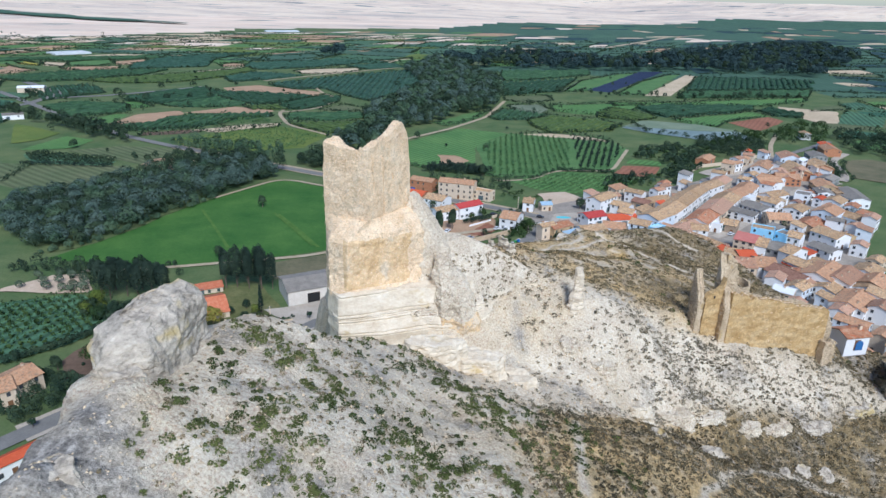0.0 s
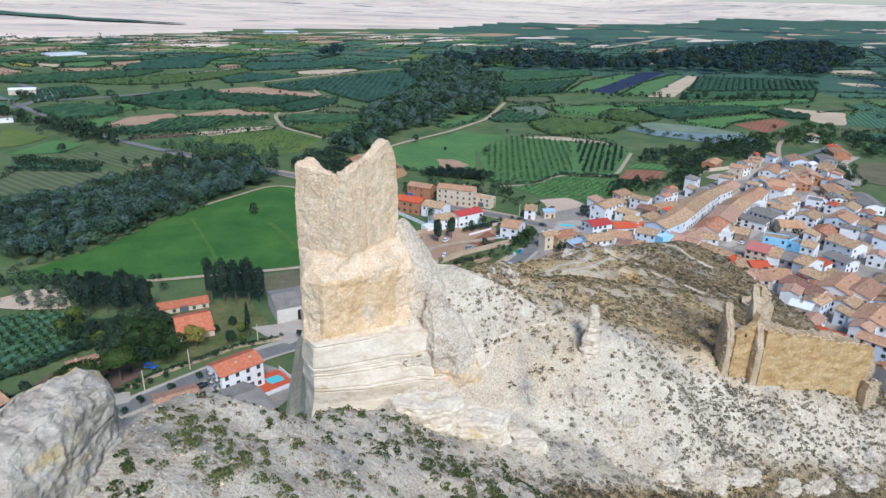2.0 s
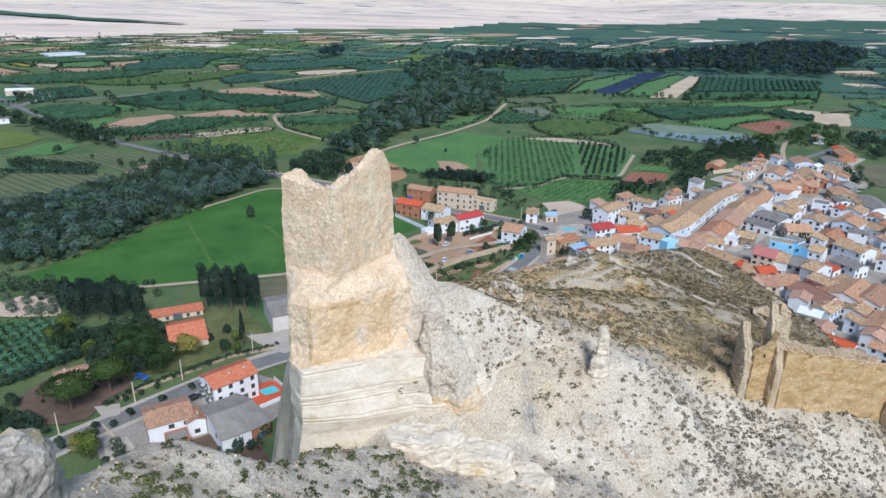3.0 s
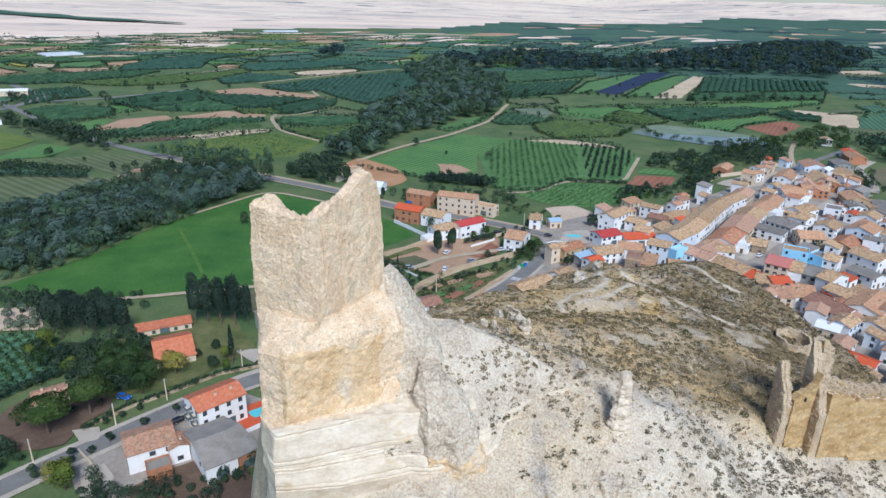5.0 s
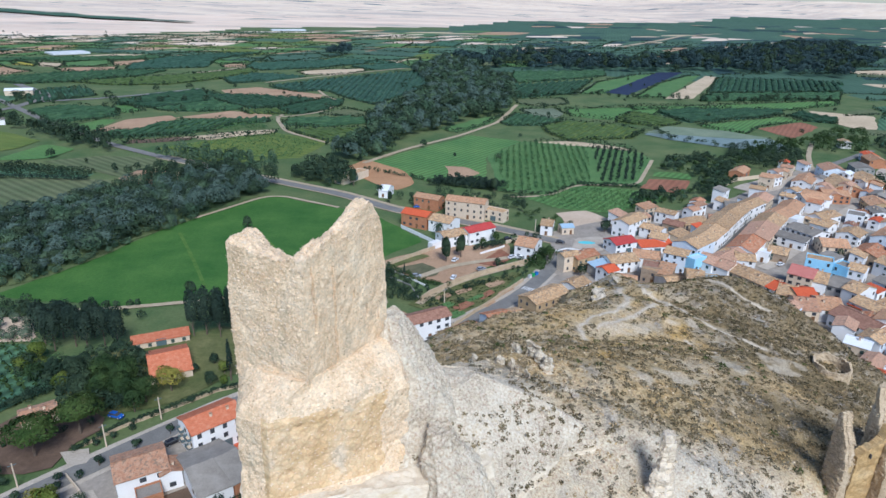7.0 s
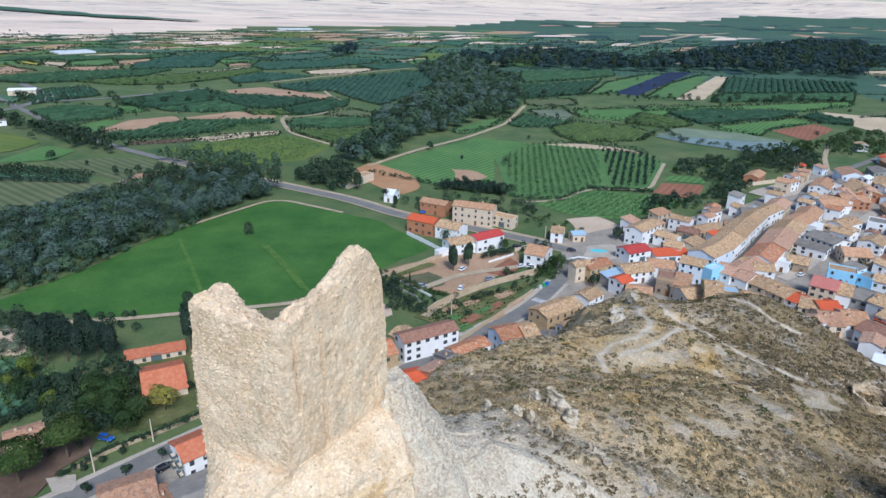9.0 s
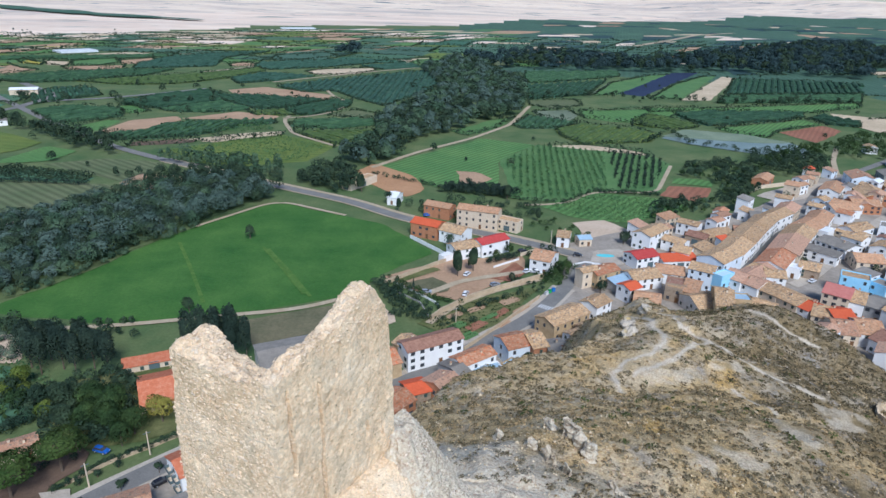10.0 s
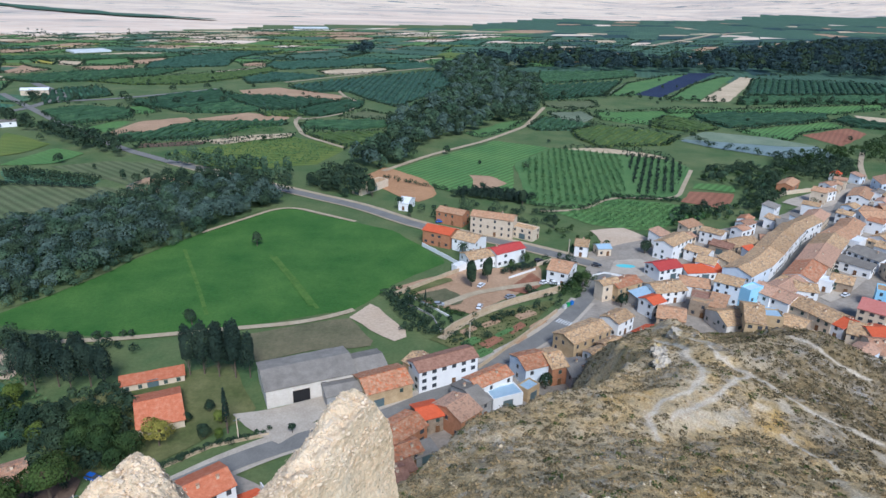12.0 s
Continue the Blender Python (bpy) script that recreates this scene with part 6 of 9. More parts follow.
house('house', 276.5, 484.1, 78, 15.7, 12.0, 4.4, 'sheet', 'grey', 'gable')
house('house', 298.6, 506.6, 78, 17.6, 12.0, 4.8, 'orange', 'brick', 'gable')
house('house', 303.4, 521.3, 78, 13.7, 9.0, 4.8, 'red', 'white', 'gable')
house('house', 235.6, 396.6, 78, 15.7, 12.0, 4.8, 'orange', 'ochre', 'gable')
house('house', 154.1, 258.8, -64, 13.7, 9.0, 5.9, 'tan', 'white', 'gable')
house('house', 157.2, 249.2, 43, 19.6, 12.0, 6.9, 'orange', 'white', 'gable')
house('house', 144.0, 249.8, -64, 15.7, 12.0, 4.8, 'brown', 'white', 'gable')
house('house', 247.5, 413.6, 43, 13.7, 10.0, 4.8, 'sheet', 'grey', 'gable')
house('house', 186.9, 466.0, 54, 17.6, 9.0, 3.9, 'orange', 'brick', 'gable')
house('house', 228.5, 493.4, 54, 7.8, 6.0, 3.9, 'red', 'white', 'gable')
house('house', 163.1, 246.7, 43, 17.6, 12.0, 6.3, 'terracotta', 'white', 'gable')
house('house', 178.7, 254.4, 43, 11.8, 10.0, 5.9, 'tan', 'white', 'gable')
house('house', 174.6, 242.9, 43, 13.7, 10.0, 5.9, 'orange', 'stone', 'gable')
house('house', 156.9, 225.9, 43, 17.6, 12.0, 4.8, 'orange', 'white', 'gable')
house('house', 242.6, 375.6, 78, 25.5, 10.0, 4.8, 'sheet', 'white', 'gable')
house('house', 153.0, 238.1, 43, 9.8, 9.0, 4.8, 'tan', 'white', 'gable')
house('house', 171.0, 239.3, 43, 11.8, 10.0, 4.8, 'tan', 'white', 'gable')
house('house', 219.0, 335.2, -64, 15.7, 10.0, 3.9, 'tan', 'bluewhite', 'gable')
house('house', 310.7, 568.7, 78, 9.8, 8.0, 4.8, 'tan', 'white', 'gable')
house('annex', 228.2, 419.0, 76, 8.4, 5.2, 3.2, 'red', 'white', 'gable')
house('annex', 242.6, 390.4, 74, 6.1, 5.9, 3.7, 'pink', 'stone', 'gable')
house('annex', 196.2, 300.3, -61, 5.4, 6.1, 4.8, 'tan', 'ochre', 'gable')
house('annex', 163.3, 263.9, -66, 7.3, 5.5, 4.4, 'tan', 'white', 'shed')
house('annex', 148.1, 251.9, 46, 6.1, 5.3, 5.2, 'mottled', 'ochre', 'gable')
house('annex', 149.6, 256.9, -61, 7.6, 5.8, 3.2, 'sheet', 'bluewhite', 'gable')
house('annex', 244.2, 420.4, 43, 8.0, 5.6, 4.5, 'mottled', 'bluewhite', 'gable')
house('annex', 160.5, 241.0, 46, 6.8, 4.9, 4.0, 'pink', 'brick', 'gable')
house('annex', 171.5, 257.5, 46, 5.8, 5.5, 4.4, 'brown', 'brick', 'gable')
house('annex', 176.8, 235.1, 43, 5.0, 6.1, 3.9, 'tan', 'stone', 'shed')
house('annex', 147.4, 228.4, 43, 5.9, 5.4, 4.8, 'tan', 'bluewhite', 'shed')
house('annex', 236.2, 380.1, 79, 7.3, 4.6, 4.4, 'tan', 'stone', 'gable')
house('annex', 148.8, 243.3, 44, 7.2, 6.0, 4.7, 'pink', 'white', 'gable')
house('annex', 226.0, 337.3, -61, 5.6, 5.1, 4.9, 'mottled', 'white', 'shed')
house('house', 222.7, 325.6, 47, 9.0, 6.9, 6.9, 'pink', 'white', 'gable')
house('house', 229.8, 447.2, 39, 7.3, 5.9, 5.6, 'sheet', 'white', 'gable')
house('house', 151.9, 405.3, 49, 8.8, 6.4, 7.2, 'sheet', 'white', 'shed')
house('house', 192.6, 439.0, -37, 8.0, 5.9, 7.0, 'orange', 'cream', 'shed')
house('house', 254.3, 442.8, 32, 7.6, 6.7, 5.4, 'tan', 'white', 'gable')
house('house', 194.7, 287.1, 50, 7.2, 6.7, 5.4, 'pink', 'white', 'gable')
house('house', 132.4, 230.9, -39, 7.2, 6.9, 6.2, 'white', 'cream', 'gable')
house('house', 191.5, 268.8, 41, 8.1, 6.1, 5.1, 'tan', 'cream', 'gable')
house('house', 134.8, 243.2, 53, 8.1, 6.6, 6.5, 'pink', 'white', 'gable')
house('house', 168.5, 230.6, 47, 8.6, 6.8, 5.7, 'tan', 'white', 'shed')
house('house', 238.7, 486.8, 34, 6.5, 6.5, 4.8, 'pink', 'bluewhite', 'shed')
house('house', 254.6, 429.8, 49, 6.6, 6.2, 6.1, 'orange', 'white', 'shed')
house('house', 208.5, 314.9, 34, 7.0, 5.7, 5.6, 'pink', 'white', 'gable')
house('house', 234.4, 425.4, 38, 7.7, 7.0, 7.4, 'pink', 'cream', 'gable')
house('house', 200.4, 445.6, 35, 8.2, 5.8, 5.7, 'orange', 'white', 'gable')
house('house', 248.3, 452.2, 42, 9.0, 6.0, 7.5, 'white', 'white', 'gable')
house('house', 207.1, 305.2, 53, 8.2, 6.6, 6.8, 'terracotta', 'bluewhite', 'shed')
house('house', 221.7, 427.8, 50, 8.5, 6.4, 5.7, 'pink', 'white', 'gable')
house('house', 236.0, 368.9, 34, 6.6, 6.8, 4.5, 'sheet', 'white', 'shed')
house('house', 133.6, 389.8, 54, 7.6, 6.3, 4.9, 'mottled', 'white', 'gable')
house('house', 239.4, 446.8, 46, 8.0, 5.7, 5.9, 'tan', 'cream', 'shed')
house('house', 220.7, 472.3, -35, 7.2, 6.3, 5.8, 'terracotta', 'cream', 'gable')
house('house', 206.2, 458.1, 37, 7.1, 6.9, 6.2, 'terracotta', 'white', 'gable')
house('house', 225.7, 347.8, 47, 8.5, 6.3, 6.0, 'mottled', 'bluewhite', 'gable')
house('house', 213.8, 463.6, 55, 6.7, 6.5, 5.1, 'orange', 'cream', 'gable')
house('house', 134.5, 184.3, 43, 7.1, 7.1, 5.7, 'orange', 'white', 'gable')
house('house', 142.9, 203.1, -47, 10.3, 6.5, 7.4, 'orange', 'bluewhite', 'gable')
house('house', 161.6, 187.8, 43, 8.2, 7.7, 7.4, 'tan', 'white', 'gable')
house('house', 164.6, 201.0, 38, 9.0, 6.4, 6.2, 'orange', 'white', 'gable')
house('house', 164.3, 170.7, 43, 9.3, 7.8, 7.1, 'pink', 'white', 'gable')
house('house', 150.0, 195.8, 38, 9.8, 6.3, 6.7, 'orange', 'cream', 'gable')
house('house', 172.6, 196.3, 43, 7.1, 6.6, 7.4, 'tan', 'cream', 'gable')
house('house', 153.6, 177.2, -47, 10.6, 6.6, 5.6, 'pink', 'white', 'gable')
house('house', 130.2, 170.9, 43, 8.8, 6.7, 7.0, 'red', 'white', 'gable')
house('house', 119.3, 232.3, -47, 9.4, 7.1, 6.5, 'orange', 'white', 'gable')
house('house', 116.2, 218.7, 38, 9.6, 6.4, 5.5, 'mottled', 'cream', 'gable')
house('house', 125.5, 199.9, 43, 9.3, 8.0, 6.0, 'tan', 'white', 'gable')
house('house', 162.6, 218.6, 43, 8.4, 6.8, 6.2, 'terracotta', 'white', 'gable')
house('house', 108.9, 250.6, 43, 8.6, 7.5, 6.0, 'tan', 'white', 'gable')
house('house', 172.3, 211.7, -47, 10.1, 6.6, 5.6, 'mottled', 'cream', 'gable')
house('house', 130.7, 219.9, 43, 9.8, 6.0, 5.8, 'pink', 'white', 'gable')
house('house', 140.6, 235.8, 38, 9.1, 7.0, 6.0, 'tan', 'bluewhite', 'gable')
house('house', 130.8, 209.9, -47, 9.7, 7.2, 5.7, 'red', 'white', 'gable')
house('house', 171.9, 184.6, 38, 9.6, 8.0, 5.2, 'orange', 'white', 'gable')
house('house', 125.3, 190.4, 38, 10.6, 7.6, 5.4, 'tan', 'white', 'gable')
house('house', 118.9, 242.7, 43, 7.1, 6.5, 6.9, 'tan', 'white', 'gable')
house('house', 150.3, 185.9, -47, 9.6, 7.9, 7.2, 'tan', 'white', 'gable')
house('house', 148.5, 218.5, 43, 10.7, 6.4, 5.1, 'pink', 'white', 'gable')
house('house', 108.7, 234.2, -47, 8.4, 7.8, 6.9, 'orange', 'cream', 'gable')
house('house', 113.8, 207.1, 43, 9.7, 7.3, 6.5, 'terracotta', 'white', 'gable')
house('house', 142.8, 178.8, 43, 8.2, 7.1, 6.7, 'tan', 'white', 'gable')
house('house', 227.2, 380.8, 78, 11.8, 9.0, 4.8, 'sheet', 'white', 'gable')
house('house', 206.7, 337.3, 43, 14.7, 12.0, 5.9, 'orange', 'bluewhite', 'gable')
house('house', 187.8, 300.0, -64, 13.7, 11.0, 5.9, 'tan', 'white', 'gable')
house('house', 175.8, 282.7, -64, 11.8, 9.0, 4.8, 'sheet', 'white', 'gable')
house('house', 192.7, 343.9, 43, 11.8, 10.0, 4.8, 'tan', 'white', 'gable')
house('house', 187.7, 319.8, 43, 15.7, 10.0, 4.8, 'mottled', 'stone', 'gable')
house('house', 223.8, 361.7, 43, 11.8, 10.0, 4.8, 'tan', 'white', 'gable')
house('annex', 162.3, 397.6, 52, 6.0, 5.5, 4.3, 'sheet', 'bluewhite', 'shed')
house('annex', 147.4, 391.7, 52, 8.1, 5.3, 4.7, 'tan', 'white', 'shed')
house('annex', 220.5, 381.5, 77, 7.6, 5.3, 3.4, 'mottled', 'white', 'gable')
house('annex', 198.1, 355.0, 45, 5.3, 5.2, 5.3, 'brown', 'white', 'gable')
house('annex', 166.1, 311.5, -66, 7.6, 5.3, 4.6, 'sheet', 'bluewhite', 'shed')
house('annex', 166.5, 280.1, -66, 6.6, 4.5, 3.3, 'red', 'white', 'shed')
house('annex', 150.1, 261.8, -64, 5.2, 4.7, 4.6, 'red', 'ochre', 'gable')
house('annex', 191.4, 313.5, 42, 7.7, 4.6, 3.6, 'mottled', 'white', 'shed')
house('annex', 217.0, 365.2, 43, 8.0, 5.2, 4.8, 'red', 'white', 'gable')
house('house', 96.4, 263.7, 48, 7.1, 6.3, 4.8, 'tan', 'white', 'gable')
house('house', 129.9, 379.8, 36, 8.0, 6.2, 5.9, 'terracotta', 'white', 'gable')
house('house', 120.6, 255.1, 38, 8.2, 6.6, 6.8, 'pink', 'bluewhite', 'gable')
house('house', 200.0, 318.7, -34, 8.2, 6.6, 7.2, 'sheet', 'white', 'gable')
house('house', 123.0, 367.8, 39, 7.1, 6.0, 7.0, 'terracotta', 'white', 'gable')
house('house', 178.7, 312.9, 47, 7.5, 5.8, 5.4, 'tan', 'white', 'shed')
house('house', 176.0, 412.2, -35, 8.4, 6.7, 6.9, 'tan', 'white', 'gable')
house('house', 83.5, 361.3, 41, 7.6, 6.6, 5.1, 'pink', 'white', 'shed')
house('house', 198.5, 416.0, 40, 7.9, 6.8, 5.6, 'tan', 'bluewhite', 'gable')
house('house', 197.8, 389.4, -45, 7.5, 6.8, 6.3, 'mottled', 'white', 'gable')
house('house', 213.4, 346.9, 39, 8.6, 5.9, 4.9, 'terracotta', 'white', 'shed')
house('house', 95.0, 359.0, 40, 6.8, 6.8, 5.1, 'terracotta', 'cream', 'gable')
house('house', 111.3, 259.7, 47, 7.3, 6.9, 5.9, 'white', 'cream', 'gable')
house('house', 189.1, 402.3, -45, 7.4, 6.7, 5.7, 'tan', 'white', 'gable')
# gable end in shade: its blue comes from the wall colour
house('house', 108.3, 319.4, 44, 16.9, 12, 7, 'tan', 'bluewhite', 'gable')
house('house', 119.4, 332.1, 53, 19.7, 12, 6.8, 'tan', 'white', 'gable')
house('house', 132.2, 349.8, 55, 25.1, 12, 7, 'tan', 'white', 'gable')
house('house', 145.1, 366.9, 53, 18.1, 11, 7.2, 'tan', 'white', 'gable')
house('house', 158.0, 380.8, 44, 19.2, 10, 6.8, 'tan', 'white', 'gable')
house('house', 169.4, 393.7, 53, 17.5, 10, 6.2, 'pink', 'cream', 'gable')
house('house', 119.6, 308.0, -136, 17.4, 10, 4.8, 'pink', 'white', 'gable')
house('house', 132.9, 321.8, -127, 20.2, 12, 5.4, 'mottled', 'white', 'gable')
house('house', 146.5, 339.7, -125, 25.1, 13, 5.6, 'pink', 'cream', 'gable')
house('house', 158.6, 356.6, -127, 17.6, 13, 5.6, 'tan', 'white', 'gable')
house('house', 169.5, 369.6, -136, 19.2, 12, 5.4, 'orange', 'stone', 'gable')
house('house', 181.7, 384.1, -127, 17.9, 11, 5.0, 'orange', 'white', 'gable')
house('house', 123.2, 309.6, -63, 10.4, 9, 4.8, 'tan', 'bluewhite', 'gable')
house('house', 126.1, 306.7, -13, 7.8, 9, 4.8, 'tan', 'white', 'gable')
house('annex', 139.1, 315.9, -39, 4.9, 6, 4.4, 'white', 'white', 'flat')
house('house', 146.0, 317.6, -33, 7.9, 10, 4.2, 'tan', 'stone', 'gable')
house('house', 159.7, 335.6, -47, 14.8, 6, 4.4, 'sheet', 'white', 'shed')
house('house', 172.6, 346.5, -63, 15.0, 12, 4.6, 'sheet', 'white', 'gable')
house('house', 173.7, 365.1, -49, 9.2, 9, 5.2, 'white', 'white', 'flat')
house('house', 208.6, 409.0, -50, 13.5, 12, 4.6, 'orange', 'white', 'gable')
house('house', 186.9, 361.3, -60, 12.0, 10, 5.0, 'tan', 'cream', 'gable')
# shaded facade, blue painted in by the wall colour
house('house', 95.7, 302.5, -31, 9.5, 9, 8.0, 'tan', 'bluewhite', 'gable')
house('house', 101.7, 297.0, -54, 4.4, 8, 8.0, 'skyblue', 'skyblue', 'flat')
house('house', 108.9, 299.2, -52, 7.8, 11, 6.4, 'pink', 'white', 'gable')
house('house', 113.8, 294.3, -52, 7.5, 11, 6.0, 'pink', 'white', 'gable')
house('house', 119.0, 289.3, -56, 8.0, 11, 5.4, 'tan', 'cream', 'gable')
house('house', 123.7, 282.4, -61, 9.1, 11, 5.2, 'tan', 'cream', 'gable')
house('house', 126.7, 277.0, -59, 4.8, 10, 5.0, 'red', 'white', 'gable')
house('house', 81.4, 289.3, -31, 6.4, 8, 5.6, 'tan', 'stone', 'flat')
house('house', 86.7, 287.8, -29, 5.8, 9, 5.2, 'orange', 'stone', 'shed')
house('house', 89.1, 279.1, 15, 12.8, 13, 4.6, 'tan', 'pale', 'gable')
house('house', 100.7, 278.3, -9, 5.1, 6, 6.0, 'blue', 'yellow', 'shed')
house('house', 110.3, 277.9, -40, 7.7, 10, 4.0, 'tan', 'stone', 'gable')
house('house', 140.9, 285.8, -38, 9.0, 12, 7.6, 'pinkred', 'cream', 'gable')
house('house', 130.2, 273.3, -32, 7.7, 12, 4.6, 'tan', 'cream', 'gable')
house('house', 85.8, 346.4, 47, 17.4, 9, 7.6, 'tan', 'white', 'gable')
house('house', 109.4, 364.5, -37, 10.2, 7, 6.0, 'tan', 'white', 'gable')
house('house', 101.9, 375.6, 36, 10.5, 6, 5.0, 'orange', 'cream', 'shed')
house('house', 110.4, 352.7, -41, 9.7, 8, 3.8, 'brown', 'stone', 'gable')
house('house', 96.3, 342.1, -41, 10.2, 8, 4.8, 'tan', 'white', 'gable')
house('house', 95.8, 329.4, -29, 7.7, 9, 5.2, 'tan', 'white', 'gable')
house('house', 92.0, 322.7, 11, 15.9, 6, 3.4, 'red', 'white', 'shed')
house('house', 84.0, 307.2, -16, 11.1, 10, 4.6, 'orange', 'white', 'gable')
house('house', 71.0, 301.0, 20, 13.2, 10, 4.8, 'tan', 'white', 'gable')
house('house', 68.0, 279.5, -16, 9.4, 11, 4.4, 'orange', 'stone', 'gable')
house('annex', 107.2, 333.9, 43, 10.8, 7, 4.4, 'tan', 'cream', 'shed')
house('house', 118.8, 356.3, 28, 16.2, 9, 4.2, 'tan', 'stone', 'gable')
house('house', 133.5, 362.5, -14, 6.4, 8, 4.4, 'terracotta', 'stone', 'gable')
house('annex', 118.7, 340.7, 28, 5.8, 7, 5.6, 'red', 'white', 'shed')
house('house', 149.7, 382.1, -14, 7.2, 9, 4.6, 'sheet', 'grey', 'shed')
house('house', 154.1, 299.3, -29, 10.2, 7, 8.2, 'tan', 'skyblue', 'flat')
house('house', 163.9, 297.2, -58, 6.5, 7, 6.5, 'sheet', 'skyblue', 'flat')
house('house', 146.0, 284.5, -34, 8.1, 13, 6.2, 'tan', 'white', 'gable')
house('house', 153.2, 280.6, -46, 6.4, 13, 5.6, 'sheet', 'grey', 'gable')
house('house', 156.3, 273.2, -60, 6.3, 12, 6.6, 'tan', 'white', 'gable')
house('house', 167.9, 294.5, -42, 6.1, 9, 6.4, 'tan', 'white', 'gable')
house('house', 133.7, 271.3, 5, 7.8, 12, 4.8, 'red', 'cream', 'gable')
house('house', 138.8, 262.9, -7, 8.2, 13, 4.8, 'orange', 'white', 'gable')
house('house', 130.4, 263.0, -8, 7.5, 13, 4.4, 'terracotta', 'cream', 'gable')
house('house', 182.9, 351.8, -54, 9.2, 9, 6.2, 'tan', 'white', 'gable')
house('house', 189.8, 365.0, 31, 15.4, 9, 6.6, 'tan', 'white', 'gable')
house('house', 175.3, 328.7, -8, 11.6, 12, 4.6, 'orange', 'cream', 'gable')
house('house', 211.6, 374.0, -34, 8.2, 10, 5.0, 'sheet', 'modern', 'flat')
house('house', 203.3, 404.1, 6, 15.0, 12, 4.8, 'orange', 'white', 'gable')
house('house', 220.3, 413.6, -2, 14.7, 12, 4.6, 'orange', 'brick', 'gable')


house('house', 76.0, 322.5, 27, 12.0, 9, 5.0, 'crimson', 'white', 'gable')


# ---- vegetation ----
def card_mesh(name, centres, size, normals, mat, rs, aspect=1.0, parent=None, owner=None):
    """Many small leaf-like cards as one mesh."""
    n = len(centres)
    nr = normals / (np.linalg.norm(normals, axis=1)[:, None] + 1e-9)
    ref = rs.normal(size=(n, 3))
    u = np.cross(nr, ref)
    u /= np.linalg.norm(u, axis=1)[:, None] + 1e-9
    v = np.cross(nr, u)
    u, v = u * size[:, None] * 0.5, v * size[:, None] * 0.5 * aspect
    k = rs.uniform(0.55, 1.15, size=(n, 4, 1))
    quad = np.stack([centres - u * k[:, 0] - v * 0.4, centres - v * k[:, 1] + u * 0.3, centres + u * k[:, 2] + v * 0.3, centres + v * k[:, 3] - u * 0.3], 1)
    me = bpy.data.meshes.new(name)
    me.vertices.add(4 * n)
    me.vertices.foreach_set("co", quad.astype(np.float32).ravel())
    me.loops.add(4 * n)
    me.loops.foreach_set("vertex_index", np.arange(4 * n, dtype=np.int32))
    me.polygons.add(n)
    me.polygons.foreach_set("loop_start", np.arange(0, 4 * n, 4, dtype=np.int32))
    me.update(calc_edges=True)
    me.materials.append(mat)
    return me


def leaf_material(name, a, b):
    lo, hi = tuple(0.8 * v for v in a), tuple(1.15 * v for v in b)
    return island_variation(material(name, [lo, a, b, hi], 0.13, 0.85, 0.0, fine=0.5, coords="World"), 0.2)


LEAF = {
    "grey": leaf_material("grey_green_leaves", (0.052, 0.088, 0.068), (0.092, 0.135, 0.108)),
    "dark": leaf_material("dark_green_leaves", (0.0187, 0.0389, 0.0216), (0.0389, 0.0634, 0.0317)),
    "green": leaf_material("green_leaves", (0.0216, 0.0464, 0.0128), (0.0416, 0.0720, 0.0192)),
    "pine": leaf_material("bright_pine_needles", (0.0263, 0.0540, 0.0105), (0.0510, 0.0825, 0.0180)),
    "olive": leaf_material("olive_leaves", (0.07, 0.10, 0.06), (0.12, 0.15, 0.095)),
    "lime": leaf_material("lime_green_leaves", (0.075, 0.11, 0.016), (0.13, 0.16, 0.03)),
    # leaf green pushed to blue: painted haze for the far woods
    "bluewood": leaf_material("haze_blue_leaves", (0.0176, 0.0384, 0.0400), (0.0336, 0.0600, 0.0576)),
    "conifer": leaf_material("conifer_needles", (0.0130, 0.0274, 0.0187), (0.0259, 0.0446, 0.0288)),
    "yellow": leaf_material("yellowing_leaves", (0.18, 0.17, 0.03), (0.28, 0.24, 0.05)),
    "river": leaf_material("riverside_leaves", (0.042, 0.082, 0.044), (0.08, 0.128, 0.07)),
    "shrub": leaf_material("green_hill_shrub", (0.048, 0.066, 0.017), (0.098, 0.112, 0.034)),
    "dry": leaf_material("grey_brown_shrub", (0.15, 0.13, 0.085), (0.24, 0.21, 0.145)),
    "thyme": leaf_material("dark_thyme_bush", (0.133, 0.108, 0.0583), (0.217, 0.172, 0.094)),
    "gully": leaf_material("brown_gully_bush", (0.075, 0.062, 0.034), (0.135, 0.108, 0.06)),
    "tuft": leaf_material("dry_grass_tufts", (0.286, 0.205, 0.0987), (0.435, 0.32, 0.169)),
    "fruit": leaf_material("fruit_tree_leaves", (0.036, 0.088, 0.04), (0.068, 0.13, 0.058)),
    "vine": leaf_material("orchard_leaves", (0.05, 0.115, 0.045), (0.095, 0.17, 0.06)),
}
M_BARK = material("brown_bark", [(0.10, 0.075, 0.055), (0.17, 0.13, 0.10)], 1.5, 0.95, 0.5)


